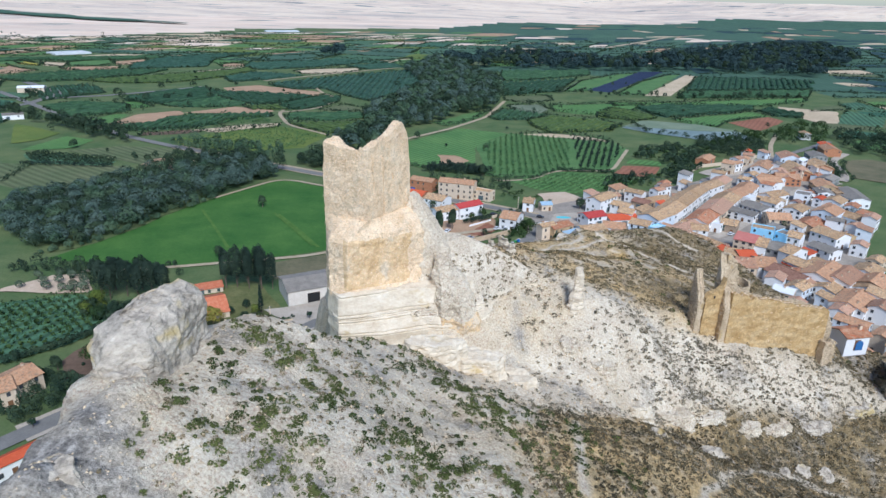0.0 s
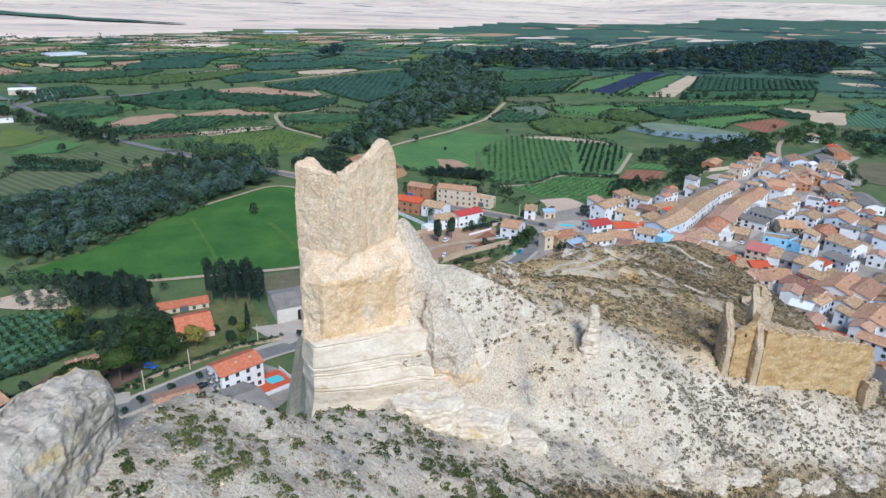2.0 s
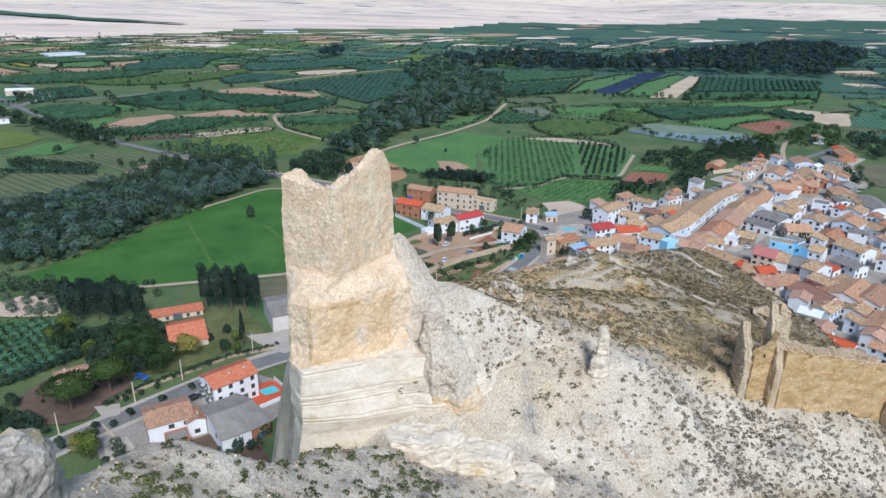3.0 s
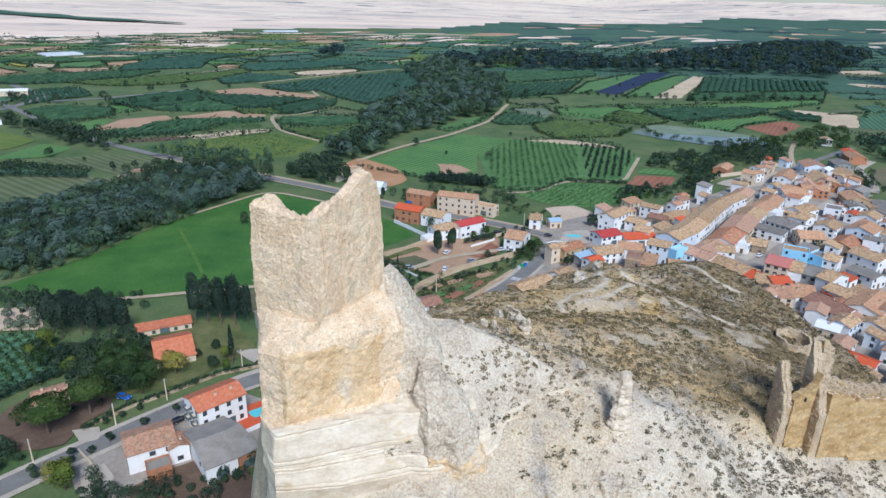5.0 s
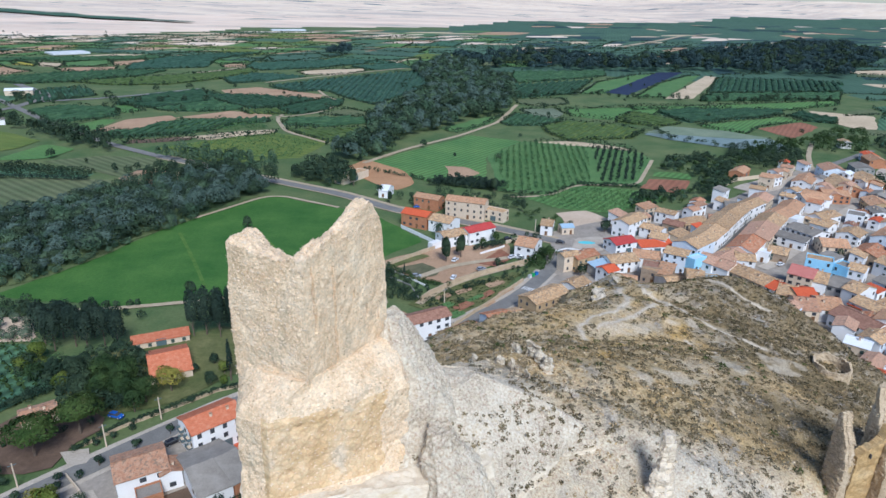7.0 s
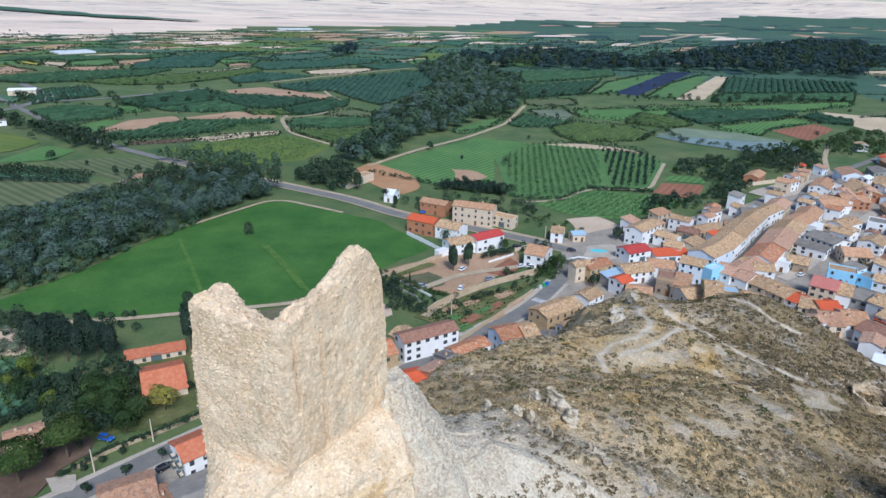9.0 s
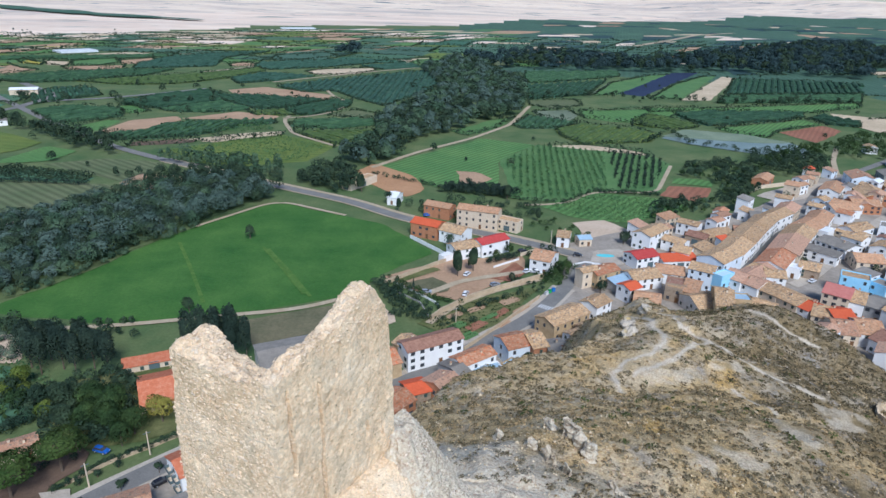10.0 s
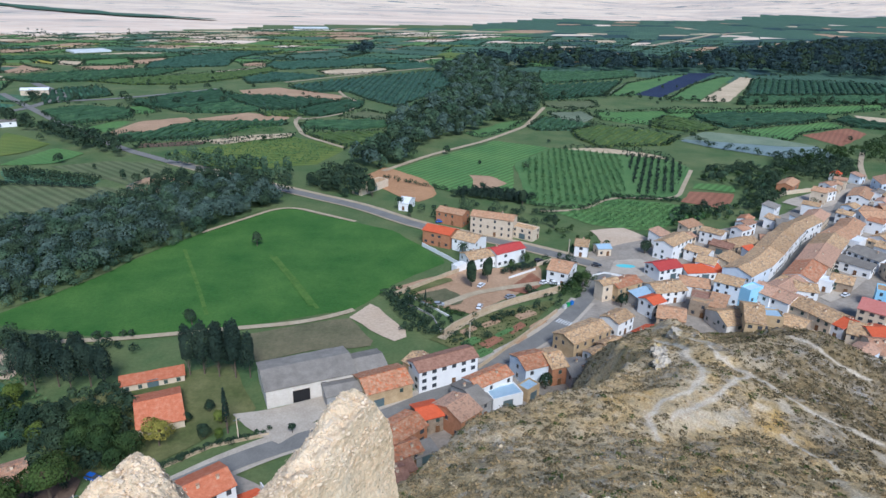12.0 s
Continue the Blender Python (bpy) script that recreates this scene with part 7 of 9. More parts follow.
def crown_cards(rs, n, height, radius, low=0.15, shape="round", lumps=7):
    """Card places, normals and sizes for one crown standing at the origin."""
    d = rs.normal(size=(n, 3))
    d /= np.linalg.norm(d, axis=1)[:, None]
    d[:, 2] = np.where(d[:, 2] < -0.5, -d[:, 2], d[:, 2])
    r = rs.uniform(0.55, 1.0, n) ** 0.5
    bumps = rs.normal(size=(lumps, 3))
    bumps /= np.linalg.norm(bumps, axis=1)[:, None]
    r = r * (0.62 + 0.46 * np.max(np.clip(d @ bumps.T, 0, 1) ** 3, axis=1))
    ch = height * (1 - low)
    p = d * r[:, None]
    if shape == "cone":
        f = np.clip((p[:, 2] + 1) / 2, 0, 1)
        k = np.clip(1.15 * (1 - f) ** 0.65, 0.06, 1)
        p[:, 0] *= k * 1.1
        p[:, 1] *= k * 1.1
    elif shape == "umbrella":
        p[:, 2] = np.where(p[:, 2] < 0, p[:, 2] * 0.3, p[:, 2] * 0.9)
    out = p * [radius, radius, ch / 2] + [0, 0, height * low + ch / 2]
    return out, d + [0, 0, 0.15] + 0.34 * rs.normal(size=(n, 3)), rs.uniform(0.55, 1.25, n)


def stand(name, spots, leaf, cards, size, label, category="woods", seed=1, shape="round", low=0.08, ratio=0.42):
    """Woods that nobody could count: crowns on short trunks, joined. spots: rows of x, y, height."""
    rs = np.random.RandomState(seed)
    C, N, S = [], [], []
    for x, y, h in spots:
        c, nr, s = crown_cards(rs, cards, h, h * ratio * rs.uniform(0.8, 1.2), low, shape)
        C.append(c + [x, y, 0.1]), N.append(nr), S.append(s * size * (0.6 + 0.05 * h))
    me = card_mesh(name, np.concatenate(C), np.concatenate(S), np.concatenate(N), LEAF[leaf], rs)
    return tagged(new(name, me), label, category, kind="stuff")


def scatter(poly, gap, rs, lo, hi):
    p = np.array(poly, float)
    n = int(np.prod(p.max(0) - p.min(0)) / gap**2 * 1.6)
    xy = rs.uniform(p.min(0), p.max(0), (n, 2))
    xy = xy[inside(poly, xy[:, 0], xy[:, 1])]
    kept, cells = [], set()
    for x, y in xy:
        c = (int(x / gap), int(y / gap))
        if c not in cells:
            cells.add(c)
            kept.append((x, y, rs.uniform(lo, hi)))
    return kept


def along(pts, gap, rs, lo, hi, jitter=1.0):
    p, _ = resample(pts, gap, closed=False)
    return [(x + rs.normal() * jitter, y + rs.normal() * jitter, rs.uniform(lo, hi)) for x, y in p]


rs = np.random.RandomState(4)
WEST = [(-178, 262), (-166, 273), (-155, 293), (-149, 320), (-138, 336), (-132, 352), (-112, 396), (-150, 408), (-184, 394), (-208, 352), (-226, 330), (-225, 300)]
sheet("wood_floor", [(x * 0.985, y) for x, y in WEST], FIELDS["scrub"], 0.33, "shaded undergrowth below the riverside trees", "undergrowth", "", 2.5)
for leaf, seed, gap in (("grey", 2, 7.6), ("river", 31, 9), ("dark", 32, 8.0)):
    stand("riverside_wood", scatter(WEST, gap, rs, 6, 12.5), leaf, 620, 0.66, f"dense {'grey green' if leaf == 'grey' else 'green' if leaf == 'river' else 'dark green'} riverside trees beside the meadow", seed=seed, ratio=0.5)
stand("poplar_wood", scatter([(-118, 396), (-104, 412), (-150, 432), (-186, 412), (-180, 398)], 7.0, rs, 10, 16), "dark", 900, 0.6, "dark poplars and willows by the road", seed=3, ratio=0.34)
stand("poplar_wood", scatter([(-158, 402), (-140, 394), (-122, 402), (-140, 416)], 6.5, rs, 10, 15), "grey", 900, 0.56, "silvery willows among dark poplars", seed=5, ratio=0.36)
stand("roadside_trees", along([(-420, 600), (-326, 535), (-276, 500), (-245, 487)], 5, rs, 8, 14, 2.5) + along([(-330, 545), (-250, 494)], 5, rs, 9, 15, 3), "dark", 170, 1.1, "dark line of roadside trees", seed=6, ratio=0.36)
stand("roadside_trees", along([(-205, 470), (-160, 455), (-115, 438)], 3.6, rs, 6, 12, 2.5) + along([(-185, 470), (-120, 452)], 4, rs, 9, 14, 3), "river", 200, 0.95, "poplars beside the road", seed=7, ratio=0.3)
stand("roadside_trees", scatter([(-105, 432), (-78, 412), (-62, 418), (-72, 452), (-90, 470)], 4.5, rs, 6, 11), "dark", 200, 0.95, "dark green trees beyond the road", seed=8)
stand("thicket", along([(-178, 262), (-166, 273), (-155, 293), (-149, 320), (-138, 336), (-130, 352)], 2.4, rs, 2, 4.5, 1.4), "river", 240, 0.55, "leafy bushes along the meadow edge", "bushes", 33, ratio=0.6, low=0.0)
stand("willow_row", along([(-136, 352), (-128, 366), (-120, 381), (-111, 396)], 4.2, rs, 9, 15, 1.6) + along([(-146, 366), (-134, 386), (-122, 402)], 5.0, rs, 10, 15, 2), "grey", 800, 0.58, "silvery willows at the corner of the meadow", "trees", 36, ratio=0.36)
stand("willow_row", along([(-150, 372), (-140, 392), (-124, 408)], 5.5, rs, 9, 14, 2.5), "dark", 700, 0.58, "dark poplars behind the willows", "trees", 37, ratio=0.34)
RIVER = [(-92, 478), (-70, 539), (-80, 617), (-63, 689), (-34, 794), (-42, 895), (-74, 1042), (-29, 1196), (37, 1177), (17, 1065), (66, 930), (59, 763), (44, 687), (-3, 613), (-25, 580), (-39, 567), (-50, 508), (-62, 470)]
for leaf, seed, gap in (("grey", 9, 14), ("river", 109, 15), ("dark", 110, 13)):
    stand("river_wood", scatter(RIVER, gap, rs, 9, 17), leaf, 330, 1.1, f"broad belt of {'grey' if leaf == 'grey' else 'mid' if leaf == 'river' else 'dark'} green riverside trees", seed=seed, ratio=0.46)
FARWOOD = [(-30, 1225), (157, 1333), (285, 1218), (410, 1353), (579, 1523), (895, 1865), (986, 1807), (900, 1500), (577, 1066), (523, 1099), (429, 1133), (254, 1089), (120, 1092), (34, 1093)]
# the bluewood leaves carry painted haze
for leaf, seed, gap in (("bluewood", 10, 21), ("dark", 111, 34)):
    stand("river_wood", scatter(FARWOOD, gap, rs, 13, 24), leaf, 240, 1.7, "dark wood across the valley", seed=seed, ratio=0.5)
stand("roadside_trees", along([(62, 790), (129, 828), (181, 806), (238, 809), (271, 801), (445, 835)], 9, rs, 4, 10, 4), "dark", 140, 1.2, "line of trees between the fields", seed=112)
stand("roadside_trees", along([(170, 628), (177, 578), (226, 545), (252, 530)], 5, rs, 3, 6, 2), "dark", 130, 0.9, "dark reeds and bushes round the pond", "bushes", seed=113, ratio=0.6)
stand("roadside_trees", scatter([(-240, 1230), (-215, 1240), (-205, 1330), (-232, 1330)], 13, rs, 14, 22), "bluewood", 200, 1.7, "dark clump of trees among the fields", seed=114)
CLEAR = [(108, 424), (120, 456), (130, 474), (158, 472), (154, 448), (146, 424), (130, 415)]
for leaf, seed, gap, lo, hi in (("dark", 11, 6.2, 3, 8), ("river", 34, 9, 2.5, 6), ("green", 35, 8, 2, 5)):
    spots = [q for q in scatter([(88, 382), (120, 396), (150, 412), (172, 440), (200, 490), (190, 520), (150, 505), (135, 470), (112, 420)], gap, rs, lo, hi) if not inside(CLEAR, q[0], q[1])]
    stand("garden_wood", spots, leaf, 230, 0.8, f"{'dark' if leaf == 'dark' else 'mid green' if leaf == 'river' else 'green'} thicket behind the town", seed=seed, ratio=0.5)
stand("garden_wood", scatter([(195, 495), (260, 545), (300, 590), (268, 575), (225, 545)], 6, rs, 4, 9), "green", 120, 1.1, "green trees below the pond", seed=12)
stand("garden_wood", scatter([(260, 300), (330, 420), (420, 470), (480, 420), (330, 290)], 9, rs, 3, 7), "dark", 80, 1.2, "dark scrub on the slope behind the town", seed=13)
stand("thicket", scatter([(-36, 296), (-26, 292), (-8, 272), (-14, 262), (-26, 264)], 2.6, rs, 1.6, 4), "dark", 110, 0.7, "bushes along the garden canal", seed=14)
stand("thicket", scatter([(-130, 205), (-104, 222), (-92, 212), (-88, 190), (-103, 186)], 3.6, rs, 2.5, 7), "dark", 170, 0.75, "dense garden trees by the villas", seed=15)
stand("thicket", scatter([(-160, 245), (-112, 252), (-108, 240), (-150, 232)], 4.0, rs, 2, 5), "dark", 120, 0.8, "scrub along the farm track", seed=16)
stand("thicket", along([(-56, 146), (-44, 160), (-38, 175)], 2.2, rs, 2, 5, 2), "dark", 140, 0.7, "dark bushes behind the warehouses", seed=17)
stand("thicket", scatter([(-14, 428), (4, 432), (30, 422), (24, 412), (6, 418), (-12, 422)], 2.6, rs, 5, 6.5), "conifer", 200, 0.7, "dark clipped grove behind the long house", seed=18)
hedge_rows = []
for _ in range(260):
    hy = rs.uniform(420, 1700)
    hedge_rows.append((rs.uniform(-0.75, 0.75) * hy, hy, rs.uniform(3, 8)))
stand("field_trees", hedge_rows, "dark", 60, 1.5, "scattered trees between the fields", "trees", seed=19)


def hedge_lines(lines, seed):
    """Low uneven hedges along the field edges, joined."""
    rs = np.random.RandomState(seed)
    C, N, S = [], [], []
    for a, b in lines:
        length, far = np.hypot(*(b - a)), max(0.0, (a[1] + b[1]) / 2)
        if far > 1900 or rs.uniform() < 0.12:
            continue
        n = int(length * (4.0 - 0.0018 * far))
        f = rs.uniform(0, 1, n)
        xy = a + np.outer(f, b - a) + rs.normal(size=(n, 2)) * 0.8
        h = 1.8 + 2.6 * np.clip(value_noise(xy[:, 0] / 14, xy[:, 1] / 14, 0, seed) + 0.3, 0, 1)
        C.append(np.c_[xy, rs.uniform(0.1, 1, n) * h]), N.append(rs.normal(size=(n, 3)) + [0, 0, 0.6]), S.append(rs.uniform(0.7, 1.3, n) * (0.8 + far * 0.0011))
    me = card_mesh("hedgerow", np.concatenate(C), np.concatenate(S), np.concatenate(N), LEAF["dark"], rs)
    return tagged(new("hedgerow", me), "uneven dark hedges along the field edges", "hedge", kind="stuff")


hedge_lines(HEDGES, 19)


def orchard(name, poly, direction, gap, height, leaf, label, seed, cards=3.4, size=0.75):
    """Rows of trained fruit trees running along a direction."""
    rs = np.random.RandomState(seed)
    p = np.array(poly, float)
    d = np.array(direction, float)
    d /= np.linalg.norm(d)
    n = np.array([-d[1], d[0]])
    s, t = p @ n, p @ d
    C, N, S = [], [], []
    for off in np.arange(s.min(), s.max(), gap):
        m = int((t.max() - t.min()) * cards)
        tt = rs.uniform(t.min(), t.max(), m)
        ss = off + rs.normal(size=m) * gap * 0.13
        xy = np.outer(tt, d) + np.outer(ss, n)
        ok = inside(poly, xy[:, 0], xy[:, 1]) & (value_noise(xy[:, 0] / 9, xy[:, 1] / 9, 0, seed) > -0.75)
        xy = xy[ok]
        z = rs.uniform(0.25, 1, len(xy)) * height * (0.8 + 0.3 * value_noise(xy[:, 0] / 5, xy[:, 1] / 5, 0, seed + 1))
        C.append(np.c_[xy, z + 0.1]), N.append(np.c_[rs.normal(size=(len(xy), 2)), rs.uniform(0, 1.5, len(xy))]), S.append(rs.uniform(0.7, 1.3, len(xy)) * size)
    me = card_mesh(name, np.concatenate(C), np.concatenate(S), np.concatenate(N), LEAF[leaf], rs)
    return tagged(new(name, me), label, "orchard", kind="stuff")


orchard("orchard_rows", [(25, 502), (52, 553), (100, 540), (84, 440), (54, 414), (30, 418)], (9, 137), 4.4, 2.8, "vine", "straight dark green orchard rows", 21, 5.5, 0.85)
orchard("orchard_rows", [(103, 540), (134, 528), (138, 508), (112, 444), (90, 440)], (24, 90), 4.6, 3.2, "conifer", "tall dark orchard rows", 22, 6, 0.95)
orchard("orchard_rows", [(76, 438), (112, 437), (113, 428), (76, 431)], (1, -0.05), 3.0, 2.4, "dark", "low dark orchard strip", 23, 6)
orchard("orchard_rows", [(42, 400), (71, 427), (108, 422), (124, 408), (86, 379), (60, 384)], (1, 0.25), 3.0, 1.4, "vine", "green rows of low fruit trees", 24, 3.0)
orchard("orchard_rows", [(-215, 500), (-154, 562), (-106, 530), (-114, 484), (-150, 468), (-190, 474)], (1, 0.75), 5.0, 1.8, "vine", "rows of young fruit trees", 25, 2.2, 0.9)
orchard("orchard_rows", [(-297, 441), (-277, 444), (-226, 429), (-226, 417), (-278, 418)], (1, -0.25), 3.2, 3.6, "dark", "dense dark orchard hedge", 26, 6, 1.1)
orchard("orchard_rows", [(-183, 192), (-136, 236), (-115, 208), (-150, 168)], (1, 0.9), 3.6, 1.5, "vine", "young orchard rows beside the village", 27, 4.0, 0.7)
orchard("orchard_rows", [(-14, 260), (-3, 275), (29, 293), (15, 268), (0, 249)], (1, 0.55), 2.6, 0.9, "green", "planted rows of an allotment", 28, 3.0, 0.6)
orchard("orchard_rows", [(-260, 560), (-240, 600), (-180, 616), (-160, 580), (-210, 560)], (1, 0.3), 5, 2.6, "vine", "dark orchard between ploughed fields", 29, 3.0, 1.1)


def canopy_rows(poly, direction, gap, height, leaf, label, seed):
    """Rows of fruit trees grown together: uneven ridges of leaves with open lanes between them."""
    rs = np.random.RandomState(seed)
    p = np.array(poly, float)
    d = np.array(direction, float)
    d /= np.linalg.norm(d)
    n = np.array([-d[1], d[0]])
    s, t = p @ n, p @ d
    V, F = [], []
    for off in np.arange(s.min() + gap * 0.5, s.max(), gap):
        cuts = []
        for i in range(len(p)):
            s0, s1 = s[i] - off, s[(i + 1) % len(p)] - off
            if (s0 > 0) != (s1 > 0):
                cuts.append(t[i] + (t[(i + 1) % len(p)] - t[i]) * s0 / (s0 - s1))
        cuts.sort()
        for a, b in zip(cuts[::2], cuts[1::2]):
            m = int((b - a - 4) / 4.5)
            if m < 2:
                continue
            tt = np.linspace(a + 2, b - 2, m) + rs.normal(size=m) * 0.6
            w = gap * 0.36 * (1 + 0.28 * rs.normal(size=m)).clip(0.35, 1.6)
            h = height * (1 + 0.22 * rs.normal(size=m)).clip(0.3, 1.6)
            base = len(V)
            for k in range(m):
                for side, up in ((-1.0, 0.1), (-0.75, 0.72), (0.0, 1.0), (0.75, 0.72), (1.0, 0.1)):
                    q = tt[k] * d + (off + side * w[k] + 0.2 * rs.normal()) * n
                    V.append((q[0], q[1], 0.1 + h[k] * up))
            for k in range(m - 1):
                for c in range(4):
                    v = base + 5 * k + c
                    F.append((v, v + 1, v + 6, v + 5))
            for k in (base, base + 5 * (m - 1)):
                F.append((k, k + 1, k + 2, k + 3, k + 4))
    if not F:
        return None
    ob = mesh_object("orchard_rows", V, F, CANOPY[leaf])
    return tagged(ob, label, "orchard", kind="stuff")


# far_orchard rows: bluer leaves, aerial haze painted into the colour
CANOPY = {k: material(k + "_canopy", [tuple(0.7 * q for q in a), a, b], 0.12, 0.95, 1.0, 0.8, fine=0.55, coords="World") for k, a, b in (
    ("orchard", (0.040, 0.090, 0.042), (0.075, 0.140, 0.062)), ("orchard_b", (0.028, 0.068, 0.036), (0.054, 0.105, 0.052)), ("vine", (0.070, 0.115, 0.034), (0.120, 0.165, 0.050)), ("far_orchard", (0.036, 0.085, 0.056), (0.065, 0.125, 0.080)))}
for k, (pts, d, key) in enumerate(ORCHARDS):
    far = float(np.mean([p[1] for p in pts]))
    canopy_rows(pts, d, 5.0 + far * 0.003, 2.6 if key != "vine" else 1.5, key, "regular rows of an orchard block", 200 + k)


# single trees, each with trunk, limbs and crown
def tree_model(name, leaf, height, radius, cards, size, shape, low, seed, label, trunk_r=0.2):
    rs = np.random.RandomState(seed)
    ob = new(name)
    tagged(ob, label, "tree")
    bm = bmesh.new()
    top = height * (0.75 if shape == "cone" else low + 0.35)
    rings = []
    for k in range(5):
        f = k / 4
        r = trunk_r * (1.25 - f)
        rings.append([bm.verts.new((r * math.cos(a) + 0.15 * f * rs.normal(), r * math.sin(a), top * f - 0.3)) for a in np.linspace(0, 2 * math.pi, 8)[:-1]])
    for r0, r1 in zip(rings[:-1], rings[1:]):
        for j in range(7):
            bm.faces.new((r0[j], r0[(j + 1) % 7], r1[(j + 1) % 7], r1[j]))
    bm.faces.new(rings[-1])
    for k in range(5):
        a, z0 = rs.uniform(0, 6.28), height * (low + 0.05 + 0.06 * k)
        tip = Vector((math.cos(a) * radius * 0.6, math.sin(a) * radius * 0.6, z0 + height * 0.2))
        q = [bm.verts.new((0.1 * math.cos(t), 0.1 * math.sin(t), z0)) for t in (0, 2.1, 4.2)]
        e = bm.verts.new(tip)
        for j in range(3):
            bm.faces.new((q[j], q[(j + 1) % 3], e))
    part("trunk", bm, M_BARK, ob)
    c, nr, s = crown_cards(rs, cards, height, radius, low, shape)
    me = card_mesh("crown", c, s * size, nr, LEAF[leaf], rs)
    cr = new("crown", me)
    cr.parent = ob
    return ob


def plant(model, spots, rng):
    for i, (x, y, k) in enumerate(spots):
        m = pose(x, y, 0.25, 0, 0, rng.uniform(0, 360))
        if i == 0:
            model.scale = (k, k, k)
            model.matrix_basis = m @ Matrix.Diagonal((k, k, k, 1))
        else:
            o = copy_thing(model, m)
            o.matrix_basis = m @ Matrix.Diagonal((k, k, k, 1))


trng = random.Random(5)
plant(tree_model("pine_tree", "conifer", 17, 3.3, 2400, 0.6, "round", 0.02, 41, "tall dark conifer in a dense group"), [(-131, 222, 1), (-126, 219, .95), (-121, 222, 1), (-116, 220, .9), (-112, 223, .95), (-107, 222, .9), (-128, 227, .9), (-118, 228, .9)], trng)
plant(tree_model("pine_tree", "conifer", 18, 3.2, 2400, 0.6, "round", 0.02, 42, "tall dark cypress-like conifer in a clump"), [(-86, 231, 0.95), (-82, 232, 1), (-77, 231, .95), (-72, 231, 1), (-68, 232, .85), (-79, 236, .9), (-74, 236, .95)], trng)
plant(tree_model("cypress", "conifer", 14, 1.3, 420, 0.7, "cone", 0.02, 43, "slim dark green cypress"), [(-65, 206, 1), (-20, 284, 0.5)], trng)
plant(tree_model("tree", "yellow", 9, 4.2, 1700, 0.5, "round", 0.12, 44, "yellowing broadleaf garden tree"), [(-80, 199, 1), (-88, 151, .85)], trng)
plant(tree_model("tree", "green", 11, 4.6, 2000, 0.55, "round", 0.1, 45, "green broadleaf garden tree"), [(-93, 199, 1), (-101, 202, .9), (-91, 193, .9), (-41 + 82, 308, .62), (36, 304, .5), (39, 312, .45), (19, 328, .5), (13, 321, .45)], trng)
plant(tree_model("umbrella_pine", "pine", 10, 6.4, 3200, 0.55, "umbrella", 0.4, 46, "broad round-topped stone pine", 0.3), [(-95.2, 178.6, 1.08), (-101.5, 169.5, 1.12)], trng)
plant(tree_model("poplar", "dark", 12, 2.7, 3200, 0.6, "round", 0.01, 47, "dark leafy poplar beside the lot"), [(-3.4, 302.6, .95), (3, 308, .9), (22, 411, .75), (36, 376, .6), (-62, 416, .9), (-70, 419, .8), (-37, 384, .6)], trng)
plant(tree_model("tree", "dark", 6, 2.8, 1100, 0.42, "round", 0.1, 48, "dark green round garden tree"), [(74, 347, 1.05), (53, 291, 1), (20, 234, 1), (84, 278, .7), (136, 323, .95), (19, 299, .7), (-99, 262, 1), (-101, 336, 1.1), (76, 350, .9), (175, 345, .8), (150, 330, .6), (-77, 209, .6), (-124, 165, .9), (-118, 160, .8), (-118, 170, .8), (-112, 163, .7)], trng)
plant(tree_model("street_tree", "dark", 3.2, 1.2, 240, 0.45, "round", 0.4, 49, "small clipped street tree beside the road", 0.1), [(-66 - 6 * k, 186 - 6.4 * k, 1) for k in range(8)] + [(-48, 207, 1), (-40, 211, 1)], trng)


def palm(x, y, h):
    ob = new("palm_tree")
    ob.matrix_basis = pose(x, y, 0.25)
    tagged(ob, "tall date palm in front of a white house", "tree")
    bm = bmesh.new()
    rings = [[bm.verts.new((0.3 * (1.2 - 0.3 * k / 5) * math.cos(a), 0.3 * (1.2 - 0.3 * k / 5) * math.sin(a), h * 0.75 * k / 5 - 0.2)) for a in np.linspace(0, 2 * math.pi, 8)[:-1]] for k in range(6)]
    for r0, r1 in zip(rings[:-1], rings[1:]):
        for j in range(7):
            bm.faces.new((r0[j], r0[(j + 1) % 7], r1[(j + 1) % 7], r1[j]))
    part("trunk", bm, M_BARK, ob)
    for k in range(22):
        a, lift = k * 2.4, 0.9 - 0.075 * k
        bm = bmesh.new()
        prev = None
        for s in range(6):
            f = s / 5
            r = 2.6 * f
            z = h * 0.75 + 2.2 * lift * f - 2.4 * f * f + 0.6
            wd = 0.42 * (1 - f) + 0.06
            l = bm.verts.new((r * math.cos(a) - wd * math.sin(a), r * math.sin(a) + wd * math.cos(a), z - 0.25))
            c = bm.verts.new((r * math.cos(a), r * math.sin(a), z))
            q = bm.verts.new((r * math.cos(a) + wd * math.sin(a), r * math.sin(a) - wd * math.cos(a), z - 0.25))
            if prev:
                bm.faces.new((prev[0], prev[1], c, l)), bm.faces.new((prev[1], prev[2], q, c))
            prev = (l, c, q)
        part("frond", bm, LEAF["dark"], ob)


palm(-8, 333, 8)
palm(-44, 396, 8)

# shrubs and tufts on the hill
def hill_scatter(n, x0, x1, y0, y1, density, seed):
    rs = np.random.RandomState(seed)
    x, y = rs.uniform(x0, x1, n), rs.uniform(y0, y1, n)
    ok = rs.uniform(size=n) < density(x, y)
    x, y = x[ok], y[ok]
    return x, y, hill(x, y), rs


